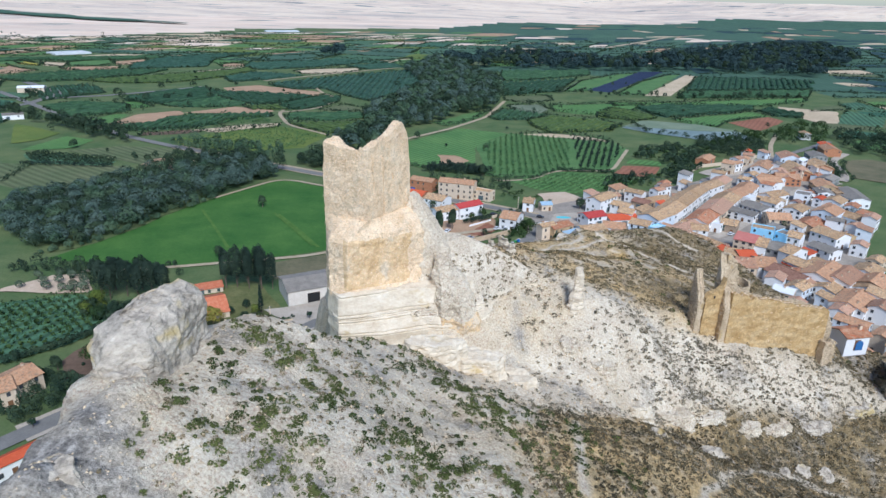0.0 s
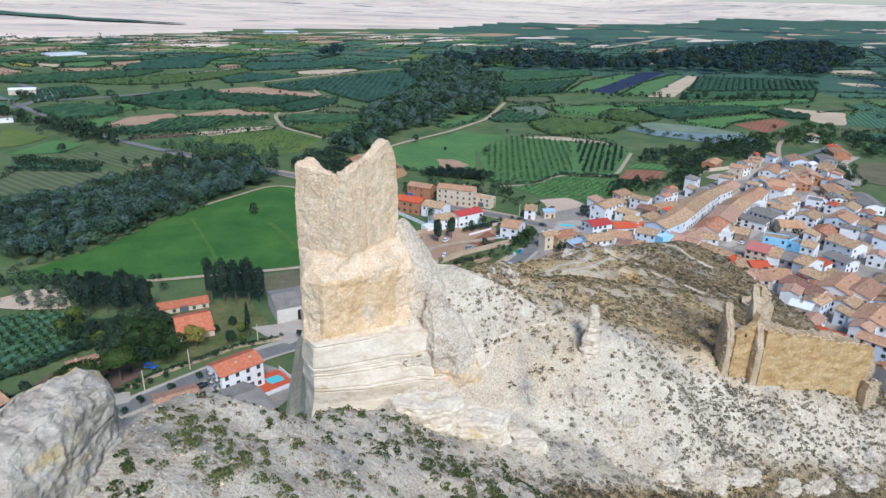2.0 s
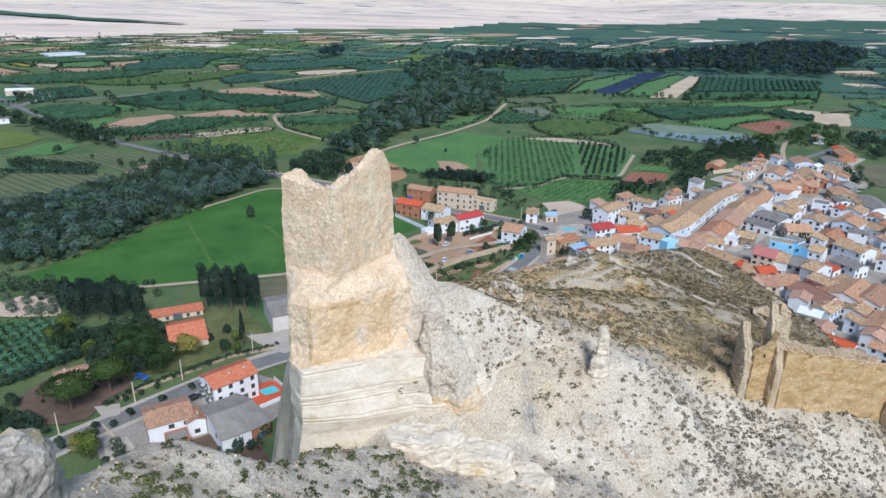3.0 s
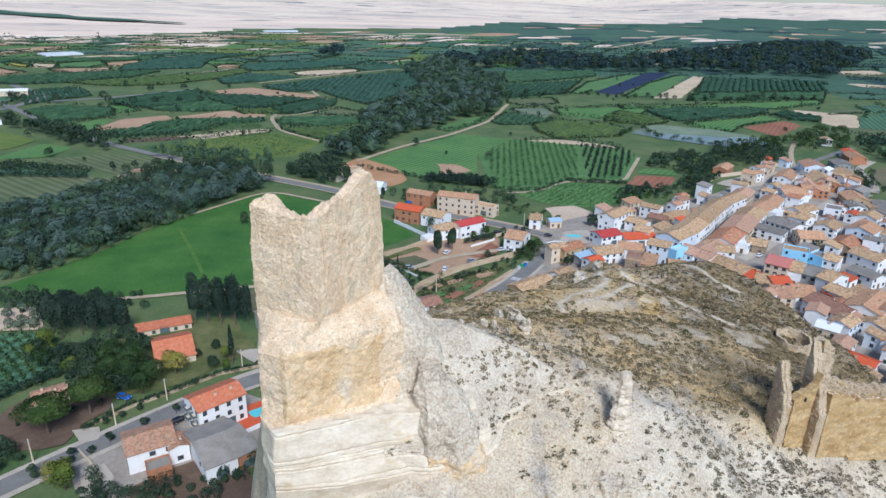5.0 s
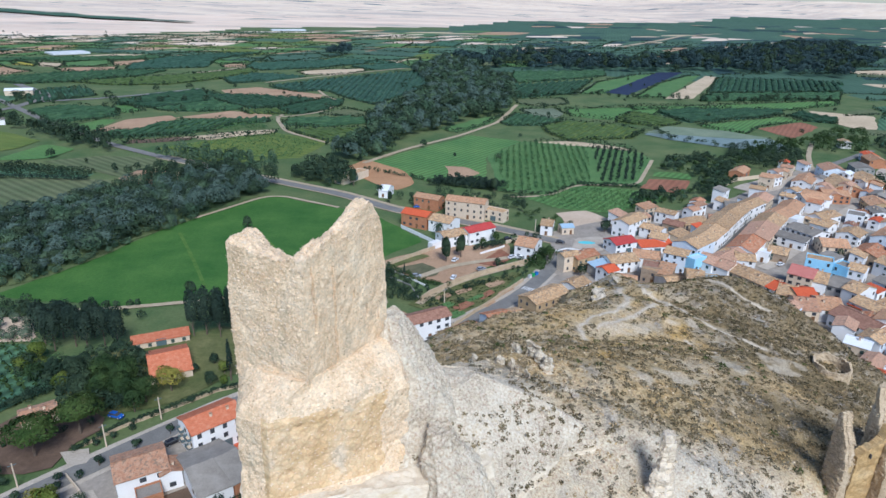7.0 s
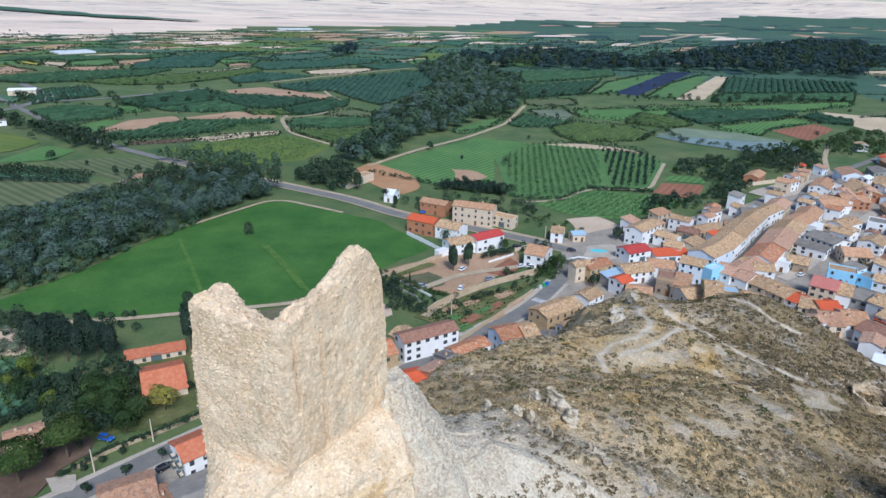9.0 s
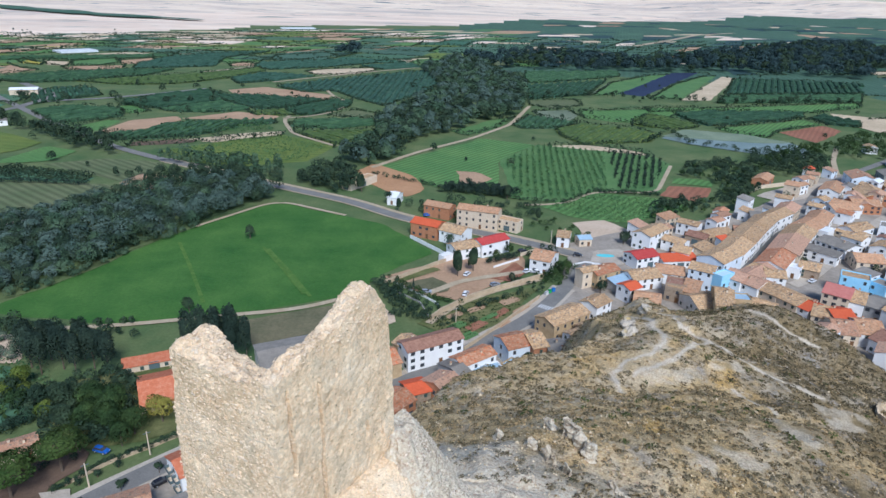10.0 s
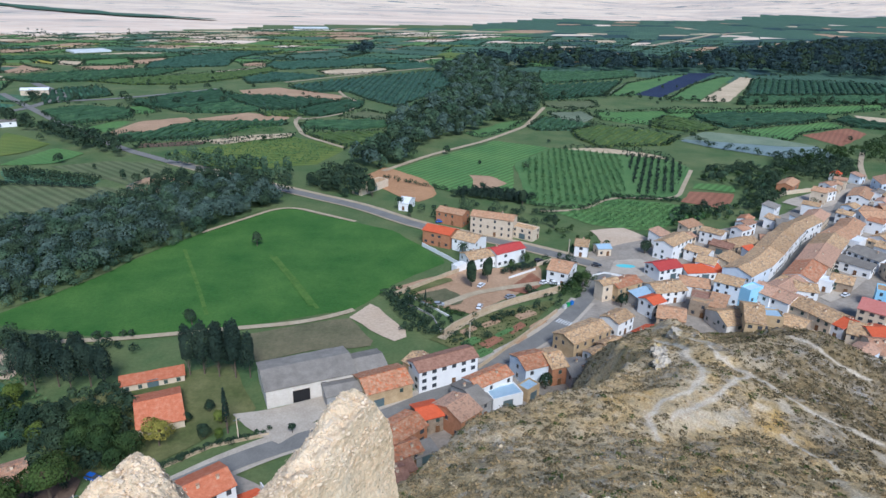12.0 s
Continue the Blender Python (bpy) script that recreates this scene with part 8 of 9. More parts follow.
def shrubs(name, x, y, z, rs, radius, cards, size, leaf, label, flat=0.75, category="shrub"):
    C, N, S = [], [], []
    n = len(x)
    r = radius * rs.uniform(0.5, 1.5, n) * (0.75 + 0.5 * rs.uniform(size=n) ** 3)
    d = rs.normal(size=(n, cards, 3))
    d /= np.linalg.norm(d, axis=2)[..., None]
    d[..., 2] = np.abs(d[..., 2])
    p = d * (rs.uniform(0.45, 1, (n, cards)) ** 0.5)[..., None] * r[:, None, None] * [1, 1, flat] + np.stack([x, y, z - 0.05], -1)[:, None, :]
    nr = d + 0.6 * rs.normal(size=d.shape)
    s = (rs.uniform(0.6, 1.3, (n, cards)) * size * (r / radius)[:, None] ** 0.5).ravel()
    me = card_mesh(name, p.reshape(-1, 3), s, nr.reshape(-1, 3), LEAF[leaf], rs)
    return tagged(new(name, me), label, category, kind="stuff")


def hill_spaced(gap, x0, x1, y0, y1, density, seed):
    """Bushes that keep their distance, one to a cell."""
    rs = np.random.RandomState(seed)
    x, y = np.meshgrid(np.arange(x0, x1, gap), np.arange(y0, y1, gap))
    x = (x + rs.uniform(-0.45, 0.45, x.shape) * gap).ravel()
    y = (y + rs.uniform(-0.45, 0.45, y.shape) * gap).ravel()
    ok = rs.uniform(size=len(x)) < density(x, y)
    x, y = x[ok], y[ok]
    return x, y, hill(x, y), rs


def patchy(x, y, scale, seed, cut):
    return np.clip((fbm(x, y, 0, scale, 3, seed) - cut) * 2.2, 0, 1)


def near_ridge(x, y):
    return np.clip((x + 19.5) / 3, 0, 1) * np.clip((74 - y - 0.1 * x) / 6, 0, 1) * np.clip((26 - x) / 12, 0, 1)


def trails(x, y):
    """Shrubs run in loose strings straight down the slope of the near ridge."""
    u, v = 0.59 * x - 0.81 * y, 0.81 * x + 0.59 * y
    return np.clip((fbm(v, u * 0.3, 0, 3.6, 3, 101) - 0.2) * 1.7, 0, 1)


x, y, z, q = hill_scatter(7500, -20, 26, 18, 76, lambda x, y: near_ridge(x, y) * (0.10 + 0.62 * trails(x, y)), 61)
shrubs("green_shrubs", x, y, z, q, 0.46, 60, 0.18, "shrub", "dark green low shrubs on the near ridge")
x, y, z, q = hill_scatter(7000, -20, 26, 18, 80, lambda x, y: near_ridge(x, y) * 0.34 * open_ground(x, y), 62)
shrubs("grey_shrubs", x, y, z, q, 0.27, 22, 0.15, "thyme", "small grey brown bushes on bare rock")
x, y, z, q = hill_scatter(24000, -4, 100, 52, 116, lambda x, y: (1 - grassy(x, y) * 0.3) * np.clip((y - 60 - 0.0 * x) / 10, 0, 1) * (0.13 + 0.42 * patchy(x, y, 9, 103, 0.0) + 0.6 * np.clip((x - 26) / 20, 0, 1) * np.clip((102 - y) / 8, 0, 1)) * (hill_base(x, y) > 30) * (np.hypot(x + 2, (y - 90) * 1.2) > 16), 63)
shrubs("grey_shrubs", x, y, z, q, 0.38, 26, 0.19, "dry", "grey brown thyme bushes across the slope")
x, y, z, q = hill_spaced(1.4, -10, 130, 98, 240, lambda x, y: np.clip(grassy(x, y) * 1.6 - 0.3, 0, 1) * (0.55 + 0.5 * patchy(x, y, 8, 107, -0.3)) * (hill_base(x, y) > 2) * open_ground(x, y), 64)
shrubs("grey_shrubs", x, y, z, q, 0.62, 30, 0.27, "thyme", "grey green bushes spaced over the dry grass slope", 0.6)
x, y, z, q = hill_spaced(1.9, -2, 90, 66, 112, lambda x, y: np.clip(1.1 - grassy(x, y), 0, 1) * (0.35 + 0.5 * patchy(x, y, 10, 110, -0.2)) * np.clip((y - 74) / 8, 0, 1) * (hill_base(x, y) > 30) * (np.hypot(x + 2, (y - 90) * 1.2) > 17), 69)
shrubs("grey_shrubs", x, y, z, q, 0.42, 30, 0.2, "thyme", "dark grey bushes dotted over white rock", 0.7)
# extra dark bushes, added to bring down the east slope's brightness
x, y, z, q = hill_spaced(1.25, 44, 130, 98, 205, lambda x, y: np.clip(grassy(x, y) * 1.6 - 0.3, 0, 1) * np.clip((x - 46) / 18, 0, 1) * 0.7 * (hill_base(x, y) > 2) * open_ground(x, y), 164)
shrubs("brown_shrubs", x, y, z, q, 0.6, 26, 0.27, "gully", "dense brown bushes on the eastern slope", 0.55)
x, y, z, q = hill_spaced(3.1, -10, 130, 98, 240, lambda x, y: np.clip(grassy(x, y) - 0.2, 0, 1) * (0.25 + 0.7 * patchy(x, y, 14, 109, -0.1)) * (hill_base(x, y) > 2) * open_ground(x, y), 67)
shrubs("olive_shrubs", x, y, z, q, 0.7, 34, 0.28, "shrub", "olive green bushes on the dry grass slope", 0.6)
x, y, z, q = hill_spaced(0.95, 9, 120, 30, 100, lambda x, y: np.clip(grassy(x, y) * 1.4 - 0.3, 0, 1) * (0.7 + 0.4 * patchy(x, y, 9, 108, -0.2)) * (hill_base(x, y) > 22) * open_ground(x, y), 68)
shrubs("grey_shrubs", x, y, z, q, 0.6, 30, 0.25, "gully", "dense dark bushes in the dry gully", 0.65)
x, y, z, q = hill_scatter(52000, -10, 130, 98, 240, lambda x, y: np.clip(grassy(x, y) - 0.1, 0, 1) * 0.62 * (hill_base(x, y) > 2) * open_ground(x, y), 65)
shrubs("dry_grass", x, y, z, q, 0.26, 6, 0.26, "tuft", "tufts of dry brown grass", 0.8, "grass")
x, y, z, q = hill_scatter(26000, 8, 100, 40, 100, lambda x, y: np.clip(grassy(x, y) - 0.15, 0, 1) * 0.7 * (hill_base(x, y) > 25) * open_ground(x, y), 66)
shrubs("dry_grass", x, y, z, q, 0.24, 7, 0.24, "tuft", "tufts of dry brown grass in the gully", 0.8, "grass")


q = np.random.RandomState(70)
pick = [k for k, p in enumerate(spur.data.polygons) if p.normal.z > 0.35 and 66.5 < p.center.z < 73]
pick = [spur.data.polygons[int(k)].center for k in q.choice(pick, 230, replace=False)]
shrubs("grey_shrubs", np.array([c.x for c in pick]), np.array([c.y for c in pick]), np.array([c.z for c in pick]), q, 0.36, 28, 0.18, "thyme", "small grey bushes on the bare rock spur", 0.7)


# loose stones on the bare slopes
def stones(name, x, y, z, rs, size, label):
    n = len(x)
    base = np.array([(1, 0, 0), (0, 1, 0), (-1, 0, 0), (0, -1, 0), (0, 0, 0.8), (0, 0, -0.6)], float)
    tri = np.array([(0, 1, 4), (1, 2, 4), (2, 3, 4), (3, 0, 4), (1, 0, 5), (2, 1, 5), (3, 2, 5), (0, 3, 5)])
    r = size * rs.uniform(0.5, 1.0, n) * (1 + 1.6 * rs.uniform(size=n) ** 8)
    a = rs.uniform(0, 6.28, n)
    b = base[None] * r[:, None, None] * rs.uniform(0.6, 1.3, (n, 6, 1))
    ca, sa = np.cos(a)[:, None], np.sin(a)[:, None]
    v = np.stack([b[..., 0] * ca - b[..., 1] * sa + x[:, None], b[..., 0] * sa + b[..., 1] * ca + y[:, None], b[..., 2] + (z + r * 0.15)[:, None]], -1)
    me = bpy.data.meshes.new(name)
    me.vertices.add(6 * n)
    me.vertices.foreach_set("co", v.astype(np.float32).ravel())
    f = (tri[None] + 6 * np.arange(n)[:, None, None]).reshape(-1, 3)
    me.loops.add(3 * len(f))
    me.loops.foreach_set("vertex_index", f.astype(np.int32).ravel())
    me.polygons.add(len(f))
    me.polygons.foreach_set("loop_start", np.arange(0, 3 * len(f), 3, dtype=np.int32))
    me.update(calc_edges=True)
    me.materials.append(M_PEBBLE)
    return tagged(new(name, me), label, "stones", kind="stuff")


M_PEBBLE = island_variation(material("loose_limestone", [(0.54, 0.426, 0.279), (0.72, 0.588, 0.405)], 1.0, 0.97, 0.3, fine=5, coords="World"), 0.25)
x, y, z, q = hill_scatter(14000, -22, 30, 18, 90, lambda x, y: (1 - grassy(x, y)) * 0.75, 71)
stones("loose_stones", x, y, z, q, 0.10, "pale loose stones on the ridge")
x, y, z, q = hill_scatter(16000, -5, 90, 70, 118, lambda x, y: (1 - 0.6 * grassy(x, y)) * 0.6 * (hill_base(x, y) > 30), 72)
stones("loose_stones", x, y, z, q, 0.12, "pale loose stones below the castle")
x, y, z, q = hill_scatter(9000, -8, 110, 100, 225, lambda x, y: 0.35 * (hill_base(x, y) > 20) * patchy(x, y, 10, 120, 0.1), 73)
stones("loose_stones", x, y, z, q, 0.18, "pale stones breaking through the grass")


# ---- gardens, lots and street things ----
def garden_wall(pts, high, thick, mat, label, z=0.2):
    """A free-standing wall along a line, with a slightly uneven top."""
    p, _ = resample(pts, 1.5, closed=False)
    d = np.gradient(p, axis=0)
    d /= np.linalg.norm(d, axis=1)[:, None]
    nr = np.stack([-d[:, 1], d[:, 0]], 1) * thick / 2
    top = z + high + 0.08 * fbm(p[:, 0], p[:, 1], 0, 3, 3, 44)
    rows = [np.c_[p + nr, np.full(len(p), z - 0.5)], np.c_[p + nr, top], np.c_[p - nr, top + 0.03], np.c_[p - nr, np.full(len(p), z - 0.5)]]
    n = len(p)
    f = [tuple(q) for q in grid_faces(4, n)] + [(0, n, 2 * n, 3 * n), (4 * n - 1, 3 * n - 1, 2 * n - 1, n - 1)]
    ob = mesh_object("garden_wall", np.concatenate(rows), f, mat)
    bm = bmesh.new()
    bm.from_mesh(ob.data)
    bmesh.ops.recalc_face_normals(bm, faces=bm.faces[:])
    bm.to_mesh(ob.data)
    bm.free()
    return tagged(ob, label, "wall", kind="structure")


TANWALL = material("tan_stone_wall", [(0.40, 0.30, 0.19), (0.54, 0.43, 0.30)], 0.6, 0.95, 0.5, fine=4, coords="World")
garden_wall([(-12, 263), (-8.8, 269), (2.6, 282.2), (13, 290.8), (31.9, 304.3)], 1.9, 0.6, TANWALL, "long tan stone wall between lot and gardens")
garden_wall([(-33, 291), (-27.8, 296.2), (-13, 312.7), (-9, 317)], 1.8, 0.5, TANWALL, "tan stone wall along the meadow edge")
garden_wall([(-27.4, 292.7), (-15.4, 281.6), (-10, 276)], 0.5, 0.4, WALLS["white"], "low whitewashed canal kerb")
garden_wall([(-30, 288), (-17, 277), (-13, 266)], 0.4, 0.4, WALLS["grey"], "low concrete canal kerb")
garden_wall([(0.2, 243), (2.8, 246.5), (16, 265.6), (28.5, 284.4)], 1.5, 0.4, TANWALL, "tan wall beside the street")
garden_wall([(11.7, 312.4), (23.1, 322.4)], 1.0, 0.25, WALLS["white"], "white garden wall under a clipped hedge")
garden_wall([(-11, 317), (-7, 321)], 3.0, 3.2, WALLS["white"], "small white walled hut at the lot corner")
garden_wall([(-27, 345), (-14, 330), (-6, 320)], 1.6, 0.25, WALLS["white"], "white garden wall beside the meadow")
garden_wall([(-92, 174), (-86, 182), (-77, 190), (-67, 200), (-54, 206)], 0.7, 0.3, TANWALL, "low stone wall along the street verge")
garden_wall([(-90, 163), (-84, 158), (-79, 153)], 1.0, 0.3, WALLS["cream"], "cream garden wall with planted top")
garden_wall([(24, 327), (31, 333), (38, 331)], 1.5, 0.25, WALLS["cream"], "cream garden wall beside the road")
garden_wall([(46, 318), (52, 322), (60, 319)], 0.9, 0.3, WALLS["white"], "low white plaza wall")


# the allotment: beds of soil and crops
def bed(x, y, turn, w, l, key, label):
    ca, sa = math.cos(radians(turn)), math.sin(radians(turn))
    pts = [(x + u * ca - v * sa, y + u * sa + v * ca) for u, v in ((-l / 2, -w / 2), (l / 2, -w / 2), (l / 2, w / 2), (-l / 2, w / 2))]
    return pts, sheet("garden_bed", pts, FIELDS[key], 0.52 + 0.002 * (int(abs(x * 7 + y * 3)) % 17), label, "garden bed", "allotment beds", wobble=0.5, step=2)


brng = random.Random(21)
for k, (x, y, t, w, l, key) in enumerate([(-3.5, 267.5, 40, 3, 7, "earth"), (4.4, 273.1, 36, 3, 8, "earth"), (9, 279.6, 38, 3.2, 8, "lawn"), (13.2, 270, 52, 3, 9, "red_earth"), (17.3, 280.3, 40, 4, 9, "earth"), (24.3, 289.6, 40, 4, 7, "lawn"), (4.4, 259.9, 50, 4, 9, "red_earth"), (-2.4, 259.3, 50, 4, 8, "green"), (13.8, 262.5, 52, 2.5, 7, "earth"), (1.9, 252.8, 48, 4, 7, "green"), (9, 267, 46, 2.4, 9, "green"), (21, 274, 52, 2.6, 9, "earth")]):
    pts, _ = bed(x, y, t, w, l, key, {"earth": "dug brown vegetable bed", "red_earth": "freshly dug reddish soil bed", "lawn": "weedy green vegetable bed", "green": "lush green vegetable bed"}[key])
    if key in ("green", "lawn", "earth"):
        ax = (math.cos(radians(t)), math.sin(radians(t)))
        orchard("vegetable_rows", pts, ax, 1.1, 0.55, "green" if key != "earth" else "dark", "low rows of vegetables in an allotment bed", 400 + k, 2.2 if key == "green" else 0.9, 0.45)
rs = np.random.RandomState(91)
stand("bushes", [(x + rs.normal() * 1.2, y + rs.normal() * 1.2, rs.uniform(1.4, 3.2)) for x, y in [(6, 277), (8, 276), (5, 275), (12, 281), (10, 277), (0, 270), (-5, 264), (-6, 262), (-8, 258), (20, 285), (22, 288), (27, 292), (16, 284), (2, 263), (-4, 256), (30, 296), (26, 297), (19.1, 298.3), (20, 299)] for _ in range(2)], "dark", 150, 0.5, "garden bushes among the allotment beds", "bushes", 92, ratio=0.6)
stand("thicket", along([(-14, 262), (-20, 272), (-30, 283), (-36, 292)], 1.5, rs, 1.5, 4, 1.6), "dark", 150, 0.6, "dark bushes along the canal", "bushes", 93, ratio=0.6)
stand("thicket", along([(-30, 296), (-20, 287), (-10, 279), (-4, 277)], 1.4, rs, 1.2, 2.8, 0.9), "green", 140, 0.5, "green bushes inside the lot", "bushes", 94, ratio=0.65)
stand("clipped_hedge", along([(9.7, 316.3), (15, 319.5), (21.5, 323.9)], 0.9, rs, 3.2, 3.8, 0.5), "conifer", 170, 0.5, "tall dark clipped hedge behind a white wall", "hedge", 95, ratio=0.45, low=0.02)
stand("bushes", scatter([(28, 305), (44, 318), (47, 312), (38, 296), (31, 296)], 2.6, rs, 1.5, 4), "green", 150, 0.55, "garden shrubs round a white villa", "bushes", 96, ratio=0.55)
stand("bushes", scatter([(22, 330), (30, 338), (45, 338), (40, 326), (28, 324)], 3.2, rs, 1.5, 4.5), "dark", 140, 0.6, "dark garden shrubs beside the road", "bushes", 97, ratio=0.55)
sheet("yard", [(8.4, 302.1), (20.2, 318.7), (25.9, 311.3), (18.1, 298.2)], FIELDS["red_earth"], 0.505, "bare reddish earth plot", "field", wobble=1.5, step=3)
sheet("field", [(-24, 293), (-14, 301), (-4, 293), (-10, 284)], FIELDS["dry"], 0.507, "weedy grass in the bare lot", "field", wobble=3, step=3)
sheet("field", [(-30, 295), (-14, 311), (-11, 308), (-25, 294)], FIELDS["lawn"], 0.509, "weedy strip along the lot wall", "field", wobble=1, step=3)
ribbon("track", [(-16, 283), (-2, 297), (10, 303), (24, 309)], 3.2, M_TRACK, 0.513, "pale worn track across the lot", "track")

# villas by the street: trees, hedges, orchard
plant(tree_model("tree", "green", 10, 4.2, 2000, 0.5, "round", 0.08, 145, "green broadleaf tree in the villa garden"), [(-92.6, 197.3, 1.1), (-84.8, 193.3, .95), (-98.6, 201.2, 1), (-86, 189, .8), (-97.4, 194.2, 1)], trng)
plant(tree_model("tree", "dark", 8, 3.4, 1500, 0.48, "round", 0.06, 146, "dark leafy garden tree"), [(-110.4, 203.5, 1), (-104, 203.9, 1), (-104.3, 195.2, .9), (-116.8, 203.1, .9), (-109.6, 208.2, .8), (-98, 207, .7), (-70, 203, .6), (-73, 214, .5)], trng)
plant(tree_model("tree", "lime", 7, 2.8, 1300, 0.45, "round", 0.08, 147, "lime green garden tree"), [(-127.1, 211.9, 1.1), (-111.2, 197.6, .9), (-122, 206, .8), (-68, 209, .7), (-66, 203, .5), (-86, 150, 1.2), (-128, 206, .8)], trng)
plant(tree_model("olive_tree", "olive", 3.6, 2.2, 500, 0.4, "round", 0.15, 148, "round grey green olive tree on sandy soil", 0.14), [(-144.8, 227.5, 1), (-141.5, 230, 1.1), (-148, 225.5, .9), (-139.6, 225, 1.1), (-143.9, 223.7, .9), (-152.7, 231.8, 1), (-150, 236, 1.1), (-156, 238, .9), (-158, 230, 1), (-154, 225, 1.1), (-163, 235, 1), (-165, 226, .9), (-145, 235, .9)], trng)
stand("garden_wood", scatter([(-118, 210), (-95, 206), (-84, 196), (-88, 187), (-100, 190), (-113, 198)], 2.7, rs, 2.5, 6.5), "dark", 260, 0.6, "dense dark shrubbery in the villa garden", "woods", 98, ratio=0.5)
stand("garden_wood", scatter([(-128, 214), (-118, 204), (-121, 199), (-132, 208)], 2.4, rs, 3, 7), "green", 260, 0.6, "dense green garden trees beside the orchard", "woods", 99, ratio=0.42)
stand("garden_wood", scatter([(-170, 248), (-135, 246), (-130, 238), (-150, 241), (-180, 240)], 3.2, rs, 3, 7), "dark", 220, 0.65, "dark grove beyond the olive plot", "woods", 100, ratio=0.45)
stand("hedge", along([(-150, 160), (-124, 184), (-118, 191.5), (-113.2, 201)], 1.2, rs, 2.0, 3.4, 0.8), "dark", 190, 0.55, "tall dark garden hedge", "hedge", 101, ratio=0.6, low=0.02)
stand("hedge", along([(-93.5, 171.4), (-86.9, 181.8), (-77.9, 189.7), (-67.8, 199.7), (-55, 207)], 0.8, rs, 1.2, 1.9, 0.4), "dark", 130, 0.42, "dark clipped hedge along the street", "hedge", 102, ratio=0.6, low=0.02)
orchard("orchard_rows", [(-195, 200), (-141, 221), (-115, 202), (-125, 184), (-150, 162)], (1, -0.85), 3.0, 2.6, "green", "dense rows of an orchard beside the villas", 103, 1.6, 1.25)
stand("thicket", scatter([(-84, 156), (-72, 148), (-58, 156), (-48, 150), (-54, 138), (-80, 142)], 2.6, rs, 1.5, 4), "dark", 220, 0.55, "dark overgrown garden below the cliff", "bushes", 104, ratio=0.6)
stand("thicket", scatter([(-118, 178), (-108, 190), (-98, 190), (-92, 186), (-96, 180), (-112, 172)], 4.2, rs, 1.2, 3), "dark", 160, 0.5, "low bushes under the pines", "bushes", 105, ratio=0.6)
stand("thicket", scatter([(-125, 168), (-108, 164), (-100, 158), (-112, 140), (-130, 150)], 2.8, rs, 2, 6), "dark", 220, 0.6, "dark garden trees beside the street", "woods", 106, ratio=0.5)
plant(tree_model("street_bush", "dark", 1.9, 1.1, 220, 0.35, "round", 0.1, 149, "round clipped bush beside the street", 0.08), [(-82.8, 181.1, 1), (-85.9, 177.4, 1), (-88.8, 174.4, .9), (-86.5, 162.7, 1.1), (-89.5, 158.7, 1.1), (-83.9, 167.8, .8), (-78.3, 175.5, .8), (-95, 153, 1.1), (-101, 146, 1.1), (-72, 194, .9)], trng)


def utility_pole(x, y, h):
    ob = new("utility_pole")
    ob.matrix_basis = pose(x, y, 0.2, 0, 0, 40)
    tagged(ob, "pale concrete utility pole with a crossarm", "pole", "utility poles")
    bm = bmesh.new()
    bmesh.ops.create_cone(bm, cap_ends=True, segments=8, radius1=0.2, radius2=0.13, depth=h, matrix=Matrix.Translation((0, 0, h / 2)))
    part("pole", bm, WALLS["cream"], ob)
    bm = bmesh.new()
    bm_box(bm, -0.9, 0.9, -0.07, 0.07, h - 0.6, h - 0.45)
    part("crossarm", bm, M_METAL, ob)


for x, y, h in ((-85.9, 173.8, 7), (-77.3, 186, 7), (-98.9, 158.7, 7), (38.6, 337.8, 9), (-61, 203, 7), (-3, 262, 6)):
    utility_pole(x, y, h)

PAINT = {"white": plain("white_car_paint", (0.75, 0.76, 0.78), 0.25), "silver": plain("silver_car_paint", (0.45, 0.47, 0.50), 0.3, 0.5), "black": plain("black_car_paint", (0.02, 0.02, 0.025), 0.2), "blue": plain("blue_car_paint", (0.03, 0.12, 0.45), 0.25)}
M_TYRE = plain("black_tyre", (0.02, 0.02, 0.02), 0.9)
M_LAMP = plain("clear_headlight", (0.6, 0.6, 0.62), 0.1)


